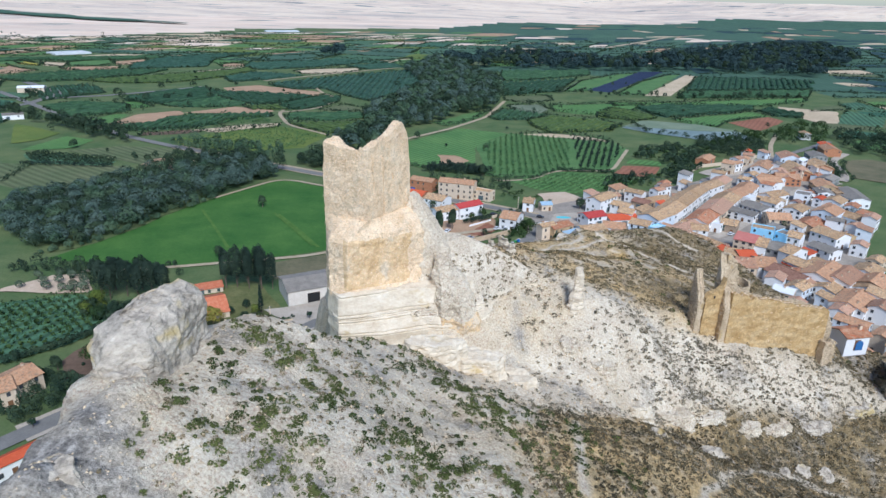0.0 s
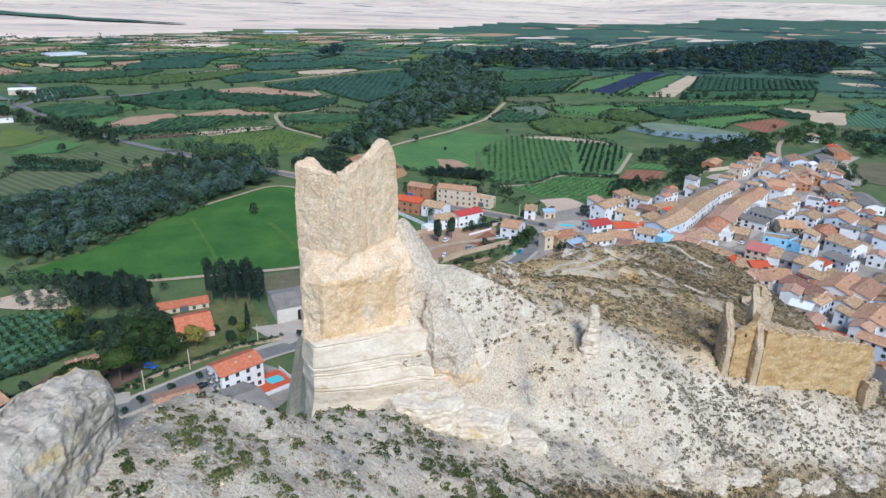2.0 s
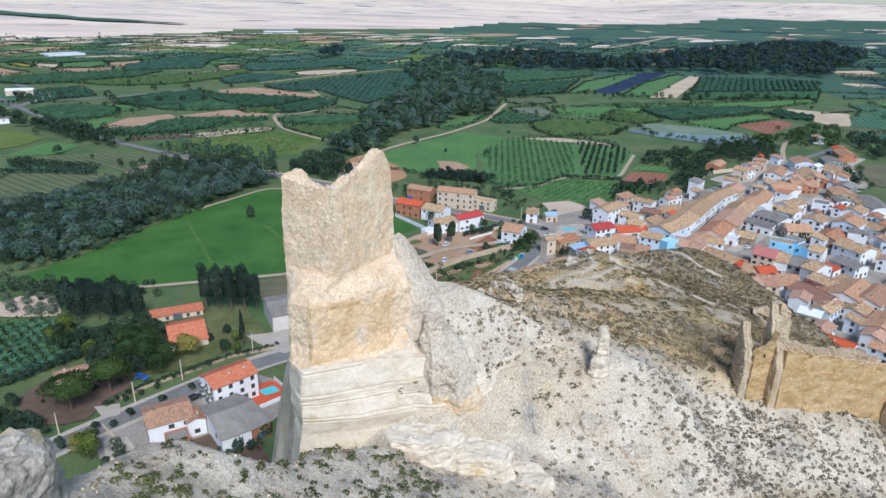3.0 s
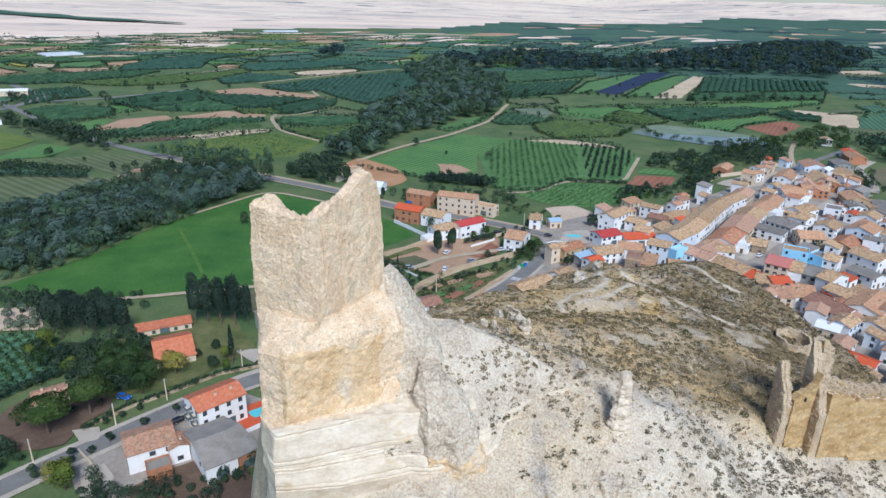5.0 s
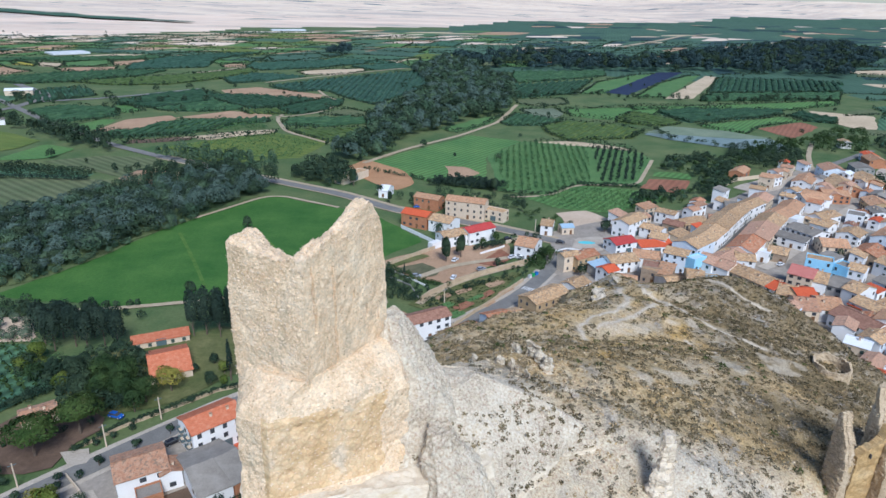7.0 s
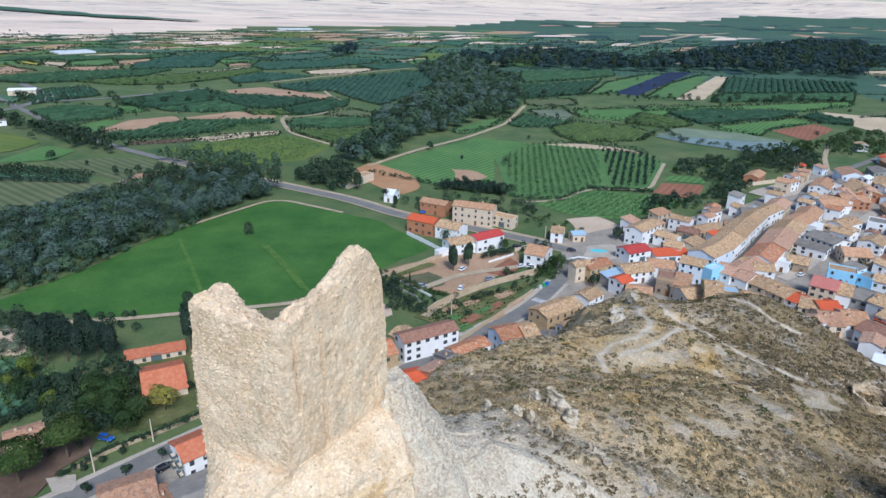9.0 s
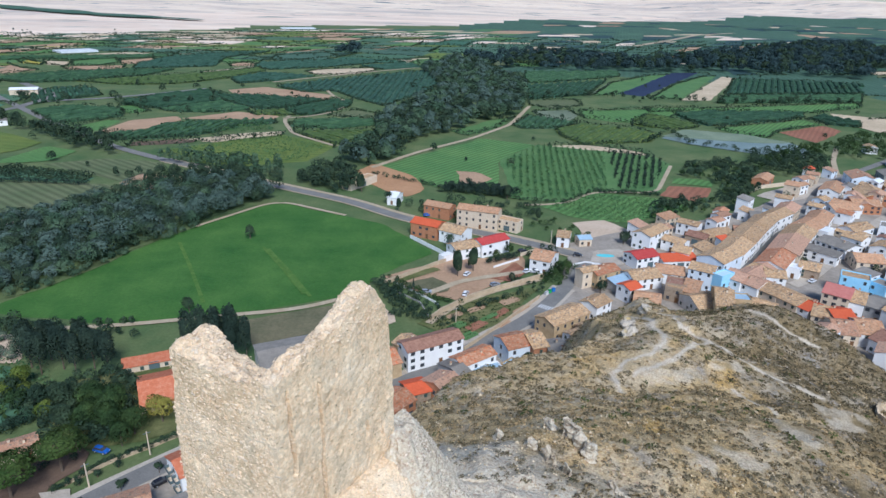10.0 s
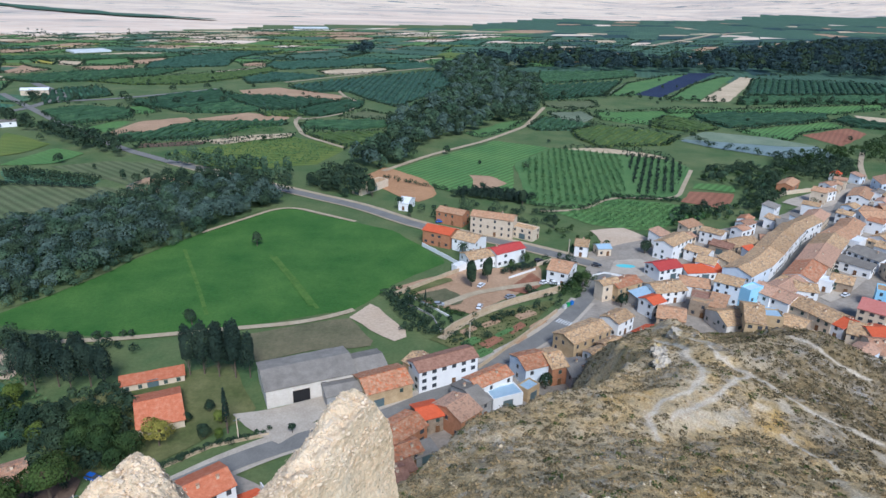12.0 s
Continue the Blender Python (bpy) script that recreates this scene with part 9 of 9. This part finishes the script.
def car(x, y, turn, colour, where):
    ob = new("car")
    ob.matrix_basis = pose(x, y, 0.55, 0, 0, turn)
    tagged(ob, f"{colour} hatchback car parked {where}", "car", "parked cars")
    bm = bmesh.new()
    sec = [(-2.05, 0.35), (-2.0, 0.85), (-1.75, 0.98), (0.85, 0.95), (1.95, 0.75), (2.08, 0.4), (2.0, 0.25), (-1.95, 0.25)]
    a = [bm.verts.new((px, -0.85 + 0.05 * (pz > 0.8), pz)) for px, pz in sec]
    b = [bm.verts.new((px, 0.85 - 0.05 * (pz > 0.8), pz)) for px, pz in sec]
    bm.faces.new(a), bm.faces.new(b[::-1])
    for i in range(8):
        bm.faces.new((a[i], b[i], b[(i + 1) % 8], a[(i + 1) % 8]))
    bmesh.ops.recalc_face_normals(bm, faces=bm.faces[:])
    bmesh.ops.bevel(bm, geom=bm.edges[:], offset=0.06, segments=2, affect="EDGES")
    body = part("body", bm, PAINT[colour], ob)

    def cabin(y0, x0, x1, z0, z1, k):
        bm = bmesh.new()
        lo = [bm.verts.new(q) for q in ((x0, -y0, z0), (x1, -y0, z0), (x1, y0, z0), (x0, y0, z0))]
        hi = [bm.verts.new(q) for q in ((x0 + 0.2, -y0 * k, z1), (x1 - 0.75, -y0 * k, z1), (x1 - 0.75, y0 * k, z1), (x0 + 0.2, y0 * k, z1))]
        bm.faces.new(hi)
        for i in range(4):
            bm.faces.new((lo[i], lo[(i + 1) % 4], hi[(i + 1) % 4], hi[i]))
        bm.faces.new(lo[::-1])
        return bm
    part("window", cabin(0.76, -1.8, 1.1, 0.93, 1.36, 0.84), M_GLASS, ob, "dark tinted window band")
    bm = bmesh.new()
    bm_box(bm, -1.58, 0.36, -0.63, 0.63, 1.362, 1.45)
    bmesh.ops.bevel(bm, geom=bm.edges[:], offset=0.05, segments=2, affect="EDGES")
    part("roof", bm, PAINT[colour], ob)
    for px in (-1.25, 1.3):
        for py in (-0.8, 0.8):
            bm = bmesh.new()
            bmesh.ops.create_cone(bm, cap_ends=True, segments=14, radius1=0.31, radius2=0.31, depth=0.2, matrix=pose(px, py, 0.31, 90))
            wheel = part("wheel", bm, M_TYRE, ob)
            bm = bmesh.new()
            bmesh.ops.create_cone(bm, cap_ends=True, segments=10, radius1=0.18, radius2=0.18, depth=0.22, matrix=pose(px, py, 0.31, 90))
            part("rim", bm, M_LAMP, wheel)
    for py in (-0.6, 0.6):
        bm = bmesh.new()
        bm_box(bm, 1.98, 2.1, py - 0.16, py + 0.16, 0.56, 0.68)
        part("headlight", bm, M_LAMP, ob)


for x, y, t, c, w in ((11.7, 294.1, 30, "silver", "in the bare lot"), (0.5, 303.3, 60, "white", "beside tall poplars"), (0.1, 284.6, 75, "white", "by the stone wall"), (-15.1, 284.8, 10, "silver", "on weedy ground"), (49.8, 329.1, -10, "black", "on the main road"), (25.2, 331.6, 20, "black", "beside a white house"),
                      (30, 308, -24, "white", "by the white villa"), (25.7, 308.7, 40, "white", "by the white villa"), (-21.1, 377, 20, "blue", "by a brick house"), (-89.5, 185.8, -15, "blue", "in a garden drive"), (-69.9, 176, 50, "black", "behind a villa"), (144, 310, 35, "white", "in a town street"), (152, 238, 60, "blue", "in a town street"), (178, 236, 90, "white", "in a town street"), (182, 246, 85, "silver", "in a town street"), (206, 380, 45, "white", "in a town street")):
    car(x, y, t, c, w)


def bin_box(x, y, colour, label):
    ob = new("waste_bin")
    ob.matrix_basis = pose(x, y, 0.5, 0, 0, 40)
    tagged(ob, label, "bin", "street bins")
    bm = bmesh.new()
    bm_box(bm, -0.7, 0.7, -0.5, 0.5, 0, 1.3)
    bmesh.ops.bevel(bm, geom=bm.edges[:], offset=0.08, segments=2, affect="EDGES")
    part("body", bm, plain(label.split()[0] + "_plastic", colour, 0.5), ob)
    bm = bmesh.new()
    bm_box(bm, -0.76, 0.76, -0.56, 0.56, 1.302, 1.45)
    bmesh.ops.bevel(bm, geom=bm.edges[:], offset=0.05, segments=2, affect="EDGES")
    part("lid", bm, plain(label.split()[0] + "_lid", tuple(0.7 * c for c in colour), 0.5), ob)


bin_box(33.0, 289.2, (0.03, 0.35, 0.10), "green plastic waste bin on the pavement")
bin_box(34.6, 290.8, (0.03, 0.18, 0.55), "blue plastic waste bin on the pavement")
bin_box(31.6, 287.4, (0.60, 0.60, 0.58), "grey plastic waste bin on the pavement")
bin_box(23.0, 251.0, (0.60, 0.45, 0.04), "yellow plastic waste bin at the house corner")

M_LINE = material("worn_white_road_paint", [(0.55, 0.55, 0.54), (0.72, 0.72, 0.70)], 1.0, 0.8, 0.0, fine=5)
for k in range(6):
    u = (k - 2.5) * 0.95
    ca, sa = math.cos(radians(57)), math.sin(radians(57))
    cx, cy = 30.2 - u * sa, 276.2 + u * ca
    v = [(cx + a * ca - b * sa, cy + a * sa + b * ca, 0.62) for a, b in ((-1.6, -0.25), (1.6, -0.25), (1.6, 0.25), (-1.6, 0.25))]
    tagged(mesh_object("road_marking", v, [(0, 1, 2, 3)], M_LINE), "white crossing stripe painted on asphalt", "road marking", kind="structure")
M_POOL = plain("turquoise_pool_water", (0.16, 0.60, 0.62), 0.08)
sheet("plaza_paving", [(54, 322), (58, 336), (70, 340), (76, 332), (68, 320)], M_PAVE, 0.62, "pale paved town square", "paving", step=3, wobble=0.2)
sheet("fountain_pool", disc(62.4, 330.4, 4.2, 2.0), M_POOL, 0.66, "shallow turquoise fountain pool", "pool", step=1, wobble=0)
sheet("terrace", [(-58, 181), (-50, 187), (-43, 179), (-51, 172)], ROOFS["red"], 0.62, "red tiled terrace", "terrace", step=3, wobble=0)
sheet("swimming_pool", [(-52.8, 181), (-49, 184), (-46.6, 181), (-50.4, 178.2)], M_POOL, 0.66, "turquoise swimming pool on a red terrace", "pool", step=2, wobble=0)
garden_wall([(-50, 187.4), (-43, 179.4), (-50.6, 172)], 1.3, 0.25, WALLS["white"], "white terrace wall")
sheet("drive", [(-96, 171), (-91, 166), (-87, 168), (-90, 173)], M_PAVE, 0.5, "pale concrete drive", "paving", step=2, wobble=0.3)


# balconies of the apartment house and the villa's terrace
def balcony(x, y, z, turn, w, wall):
    ob = new("balcony")
    ob.matrix_basis = pose(x, y, z, 0, 0, turn)
    tagged(ob, "small balcony with a dark railing on a house wall", "balcony", "balconies")
    bm = bmesh.new()
    bm_box(bm, -w / 2, w / 2, -1.0, 0, 0, 0.16)
    part("slab", bm, WALLS[wall], ob)
    for a in (-w / 2, w / 2 - 0.05):
        bm = bmesh.new()
        bm_box(bm, a, a + 0.05, -1.0, 0, 0.162, 1.0)
        part("railing", bm, M_METAL, ob)
    bm = bmesh.new()
    bm_box(bm, -w / 2 + 0.052, w / 2 - 0.052, -1.0, -0.95, 0.162, 1.0)
    part("railing", bm, M_METAL, ob)


for z in (3.0, 5.8):
    for u in (-2.2, 2.2):
        balcony(-59.9 - 6.5 * math.cos(radians(44)) - u * math.sin(radians(44)), 177.4 - 6.5 * math.sin(radians(44)) + u * math.cos(radians(44)), z, -46, 2.6, "cream")
house("porch", -66.5, 156.0, 32, 5.5, 4.5, 2.9, "sheet", "brick", "flat")
house("annex", -64.4, 162.5, 122, 5.5, 4.6, 4.6, "terracotta", "white", "gable")

# the chapel beside the castle and a broken brick wall below it
house("chapel", 80.6, 114.0, 12, 5.2, 4.2, 2.9, "mottled", "white", "gable", z=float(hill(80.6, 112.5)) + 1.4)
M_BLUE = plain("blue_painted_door", (0.04, 0.14, 0.34), 0.5)
cz = float(hill(80.6, 112.5)) + 1.4
chapel_door = new("arched_door")
chapel_door.matrix_basis = pose(80.6, 114.0, cz, 0, 0, 12) @ pose(0.5, -2.13, 0.0) @ Matrix.Diagonal((0.75, 1, 0.8, 1))
tagged(chapel_door, "blue arched double door of a white chapel", "door")
bm = bmesh.new()
arch = [(-1.1, 0), (1.1, 0), (1.1, 1.5)] + [(1.1 * math.cos(a), 1.5 + 1.1 * math.sin(a)) for a in np.linspace(0.3, 2.84, 7)] + [(-1.1, 1.5)]
face = bm.faces.new([bm.verts.new((px, -0.1, pz)) for px, pz in arch])
ext = bmesh.ops.extrude_face_region(bm, geom=[face])
bmesh.ops.translate(bm, verts=[v for v in ext["geom"] if isinstance(v, bmesh.types.BMVert)], vec=(0, 0.12, 0))
bmesh.ops.recalc_face_normals(bm, faces=bm.faces[:])
part("leaf", bm, M_BLUE, chapel_door)
broken = new("broken_wall")
broken.matrix_basis = pose(0, 0, 0)
tagged(broken, "broken reddish brick wall on the castle slope", "ruin")
wall_run("brickwork", [(84, 104, 42, 47.6), (87, 107.5, 42, 48.6), (90, 111, 41, 46.8), (93, 116, 40, 45)], 0.8, WALLS["brick"], broken, seed=66)

garden_wall([(169, 441), (180, 453), (201, 463), (216, 472), (234, 488)], 2.2, 0.4, WALLS["cream"], "long cream wall round a parking place")


M_FILM = material("dusty_plastic_film", [(0.46, 0.49, 0.50), (0.60, 0.62, 0.62)], 0.08, 0.5, 0.0)


def greenhouse(x, y, turn, w, l, n):
    """Plastic tunnels side by side: n arches of width w and length l."""
    ob = new("greenhouse")
    ob.matrix_basis = pose(x, y, 0.3, 0, 0, turn)
    tagged(ob, "white plastic greenhouse tunnels standing among distant fields", "greenhouse", "greenhouses in the valley")
    for k in range(n):
        bm = bmesh.new()
        rows = []
        for end in (-l / 2, l / 2):
            rows.append([bm.verts.new((end, (k - n / 2) * w + w * (0.5 - 0.5 * math.cos(a)), 3.2 * math.sin(a) ** 0.7)) for a in np.linspace(0.001, math.pi - 0.001, 9)])
        for a, b, c, d in zip(rows[0], rows[0][1:], rows[1][1:], rows[1]):
            bm.faces.new((a, b, c, d))
        for r in rows:
            bm.faces.new(r)
        bmesh.ops.recalc_face_normals(bm, faces=bm.faces[:])
        part("tunnel", bm, [M_FILM], ob)


greenhouse(-672, 1168, 48, 9, 58, 5)
greenhouse(-505, 1995, 24, 10, 95, 4)
greenhouse(948, 1950, -15, 9, 115, 5)

# rows of trees and plots further out
stand("tree_belt", along([(-280, 411), (-250, 411), (-222, 411)], 2.0, rs, 2.6, 3.6, 0.6), "conifer", 130, 0.7, "dark trained hedge along a field", "hedge", 120, ratio=0.55, low=0.02)
stand("field_trees", [(-393, 676, 12), (-353, 690, 13), (-437, 677, 12), (-430, 670, 10), (-273, 461, 7), (-203, 425, 6), (-319, 681, 9), (-335, 758, 10), (-306, 781, 10), (-345, 684, 9), (-440, 690, 10), (-300, 690, 8), (-280, 700, 8), (-260, 705, 8)], "dark", 320, 0.9, "single dark trees between fields", "trees", 121, ratio=0.5)
stand("garden_wood", scatter([(196, 507), (211, 549), (237, 545), (258, 540), (259, 521), (224, 480), (204, 488)], 5.0, rs, 4, 9), "dark", 220, 0.7, "dark trees behind the town", "woods", 122, ratio=0.5)
stand("garden_wood", scatter([(275, 549), (313, 540), (357, 623), (338, 629), (300, 600)], 6.5, rs, 4, 9), "green", 200, 0.8, "green trees round the farmhouse", "woods", 123, ratio=0.5)
stand("garden_wood", scatter([(322, 520), (345, 587), (400, 580), (420, 520), (350, 470), (325, 485)], 7, rs, 4, 10), "dark", 200, 0.9, "dark trees on the slope beyond the road", "woods", 124, ratio=0.5)
stand("garden_wood", scatter([(262, 425), (276, 438), (288, 468), (272, 462), (262, 445)], 4.2, rs, 3, 8), "dark", 220, 0.7, "dark trees beside the road out of town", "woods", 125, ratio=0.5)
stand("town_trees", [(139, 334, 6), (225, 344, 7), (217, 340, 7), (231, 350, 6), (112, 318, 5), (160, 300, 6), (176, 322, 5), (128, 288, 5), (192, 300, 6), (205, 330, 6), (150, 380, 5), (186, 430, 6), (222, 366, 6), (98, 286, 5), (70, 306, 4)], "dark", 320, 0.5, "single dark trees between town houses", "trees", 126, ratio=0.48)
ribbon("track", [(292, 581), (266, 535), (246, 489)], 3.5, M_TRACK, 0.56, "pale lane to the pond", "track")
ribbon("road", [(317, 512), (287, 482), (275, 440), (262, 420)], 5.5, M_PAVE, 0.6, "pale concrete street out of town")
house("warehouse", -464, 722, 20, 26, 10, 5, "white", "cream", "gable")
house("warehouse", -385, 566, 35, 16, 9, 4, "sheet", "white", "gable")

stand("hedge", along([(-60, 455), (-17, 431), (16, 431), (26, 412), (54, 408), (74, 432), (112, 430)], 2.2, rs, 1.6, 3.4, 0.8), "dark", 120, 0.6, "dark hedge along the orchard edge", "hedge", 127, ratio=0.6, low=0.02)
stand("garden_trees", scatter([(-34, 388), (-2, 374), (30, 372), (40, 392), (24, 404), (-20, 408)], 6.0, rs, 2.5, 6.5), "dark", 240, 0.6, "dark garden trees behind the large cream house", "trees", 128, ratio=0.5)
stand("garden_trees", scatter([(36, 346), (60, 352), (56, 364), (40, 396), (30, 380)], 7.0, rs, 2, 5), "green", 200, 0.55, "garden trees near the sandy square", "trees", 129, ratio=0.5)
stand("dark_hedge", along([(-16, 422), (0, 420), (18, 416)], 2.0, rs, 3.5, 5.0, 1.0), "conifer", 160, 0.7, "tall dark hedge beyond the bare field", "hedge", 130, ratio=0.5, low=0.02)


# ---- rubble stones set in the ruined walls ----
def face_points(ob, n, rs, keep=None):
    """Random places on a mesh's sides with their normals, in world space."""
    me = ob.data
    c = np.empty(len(me.polygons) * 3)
    me.polygons.foreach_get("center", c)
    nr = np.empty(len(me.polygons) * 3)
    me.polygons.foreach_get("normal", nr)
    ar = np.empty(len(me.polygons))
    me.polygons.foreach_get("area", ar)
    mi = np.empty(len(me.polygons), np.int32)
    me.polygons.foreach_get("material_index", mi)
    c, nr = c.reshape(-1, 3), nr.reshape(-1, 3)
    ok = ar < 1.0
    if keep is not None:
        ok &= keep(c, nr, mi)
    w = np.where(ok, ar, 0)
    pick = rs.choice(len(ar), n, p=w / w.sum())
    return c[pick] + rs.normal(size=(n, 3)) * 0.05, nr[pick]


def stone_verts(rs, n, size):
    base = np.array([(-1, -1, -1), (1, -1, -1), (1, 1, -1), (-1, 1, -1), (-0.7, -0.7, 1), (0.7, -0.7, 1), (0.7, 0.7, 1), (-0.7, 0.7, 1)], float)
    s = size * rs.uniform(0.5, 1.25, (n, 1, 3)) * [1.4, 0.8, 0.25]
    return base[None] * s * rs.uniform(0.75, 1.2, (n, 8, 3))


STONE_FACES = np.array([(3, 2, 1, 0), (4, 5, 6, 7), (0, 1, 5, 4), (1, 2, 6, 5), (2, 3, 7, 6), (3, 0, 4, 7)])


def frames_for(nr, rs):
    z = nr / (np.linalg.norm(nr, axis=1)[:, None] + 1e-9)
    x = np.cross(np.tile([0.0, 0.0, 1.0], (len(z), 1)) + rs.normal(size=z.shape) * 0.25, z)
    x /= np.linalg.norm(x, axis=1)[:, None] + 1e-9
    return x, np.cross(z, x), z


def stone_skin(name, ob, parent, n, size, seed, keep=None, mat=None):
    """Many small stones sunk halfway into a wall, joined."""
    rs = np.random.RandomState(seed)
    p, nr = face_points(ob, n, rs, keep)
    x, y, z = frames_for(nr, rs)
    v = stone_verts(rs, n, size * 0.5)
    w = p[:, None, :] + v[..., :1] * x[:, None, :] + v[..., 1:2] * y[:, None, :] + v[..., 2:] * z[:, None, :]
    me = bpy.data.meshes.new(name)
    me.vertices.add(8 * n)
    me.vertices.foreach_set("co", w.astype(np.float32).ravel())
    f = (STONE_FACES[None] + 8 * np.arange(n)[:, None, None]).reshape(-1, 4)
    me.loops.add(4 * len(f))
    me.loops.foreach_set("vertex_index", f.astype(np.int32).ravel())
    me.polygons.add(len(f))
    me.polygons.foreach_set("loop_start", np.arange(0, 4 * len(f), 4, dtype=np.int32))
    me.update(calc_edges=True)
    me.materials.append(mat or M_RUBBLE)
    o = new(name, me)
    if parent:
        under(o, parent)
    return tagged(o, kind="stuff") if parent else tagged(o, "pale rubble stones set in ruined masonry", "stones", kind="stuff")


front = lambda c, nr, mi: (nr[:, 1] < 0.4) | (nr[:, 2] > 0.3)
upper_front = lambda c, nr, mi: ((nr[:, 1] < 0.4) & ((nr[:, 0] < 0.35) | (c[:, 2] > 90.5))) | (nr[:, 2] > 0.3)
stone_skin("rubble", upper, tower, 8000, 0.10, 301, upper_front)
stone_skin("rubble", upper, tower, 2200, 0.17, 307, upper_front)
stone_skin("rubble", upper, tower, 1500, 0.09, 305, lambda c, nr, mi: nr[:, 0] > 0.3)
stone_skin("rubble", lower, tower, 6500, 0.14, 302, lambda c, nr, mi: (mi == 0) & front(c, nr, mi))
stone_skin("rubble", lower, tower, 500, 0.13, 303, lambda c, nr, mi: mi == 1)
stone_skin("rubble", spur, None, 2600, 0.18, 306, lambda c, nr, mi: (c[:, 2] > 65.5), M_PALE)
stone_skin("rubble", rubble, None, 6500, 0.15, 304, None, M_PALE)
for k, ob in enumerate(list(bpy.data.objects)):
    base = ob.name.split(".")[0]
    if base in ("masonry_chunk", "ruined_pillar"):
        stone_skin("rubble", ob, None, 1500, 0.17, 310 + k, None, M_PALE)
    elif base in ("tower_pier", "tower_return", "end_pier", "rear_wall"):
        stone_skin("rubble", ob, ob.parent, 2400, 0.25, 310 + k, None, M_RUINSTONE)
    elif base == "curtain_wall":
        stone_skin("rubble", ob, ob.parent, 500, 0.2, 310 + k, lambda c, nr, mi: nr[:, 2] > 0.3)
        stone_skin("rubble", ob, ob.parent, 350, 0.14, 311 + k)

# the larger stones of the tower's face, one by one
rs = np.random.RandomState(77)
shapes = []
for k in range(6):
    me = bpy.data.meshes.new("stone")
    me.from_pydata([tuple(q) for q in stone_verts(rs, 1, 0.5)[0]], [], [tuple(int(i) for i in f) for f in STONE_FACES])
    me.materials.append(M_STONE)
    shapes.append(me)
p, nr = face_points(upper, 300, rs, lambda c, n_, mi: (n_[:, 1] < 0.1) & (n_[:, 0] < 0.5))
sx, sy, sz = frames_for(nr, rs)
for i in range(300):
    o = new("stone", shapes[i % 6])
    size = rs.uniform(0.12, 0.24)
    m = Matrix(((sx[i][0], sy[i][0], sz[i][0], p[i][0]), (sx[i][1], sy[i][1], sz[i][1], p[i][1]), (sx[i][2], sy[i][2], sz[i][2], p[i][2]), (0, 0, 0, 1)))
    o.parent = tower
    o.matrix_parent_inverse = Matrix.Translation(tower.location).inverted()
    o.matrix_basis = m @ Matrix.Diagonal((size * 1.3, size, size * 0.5, 1))
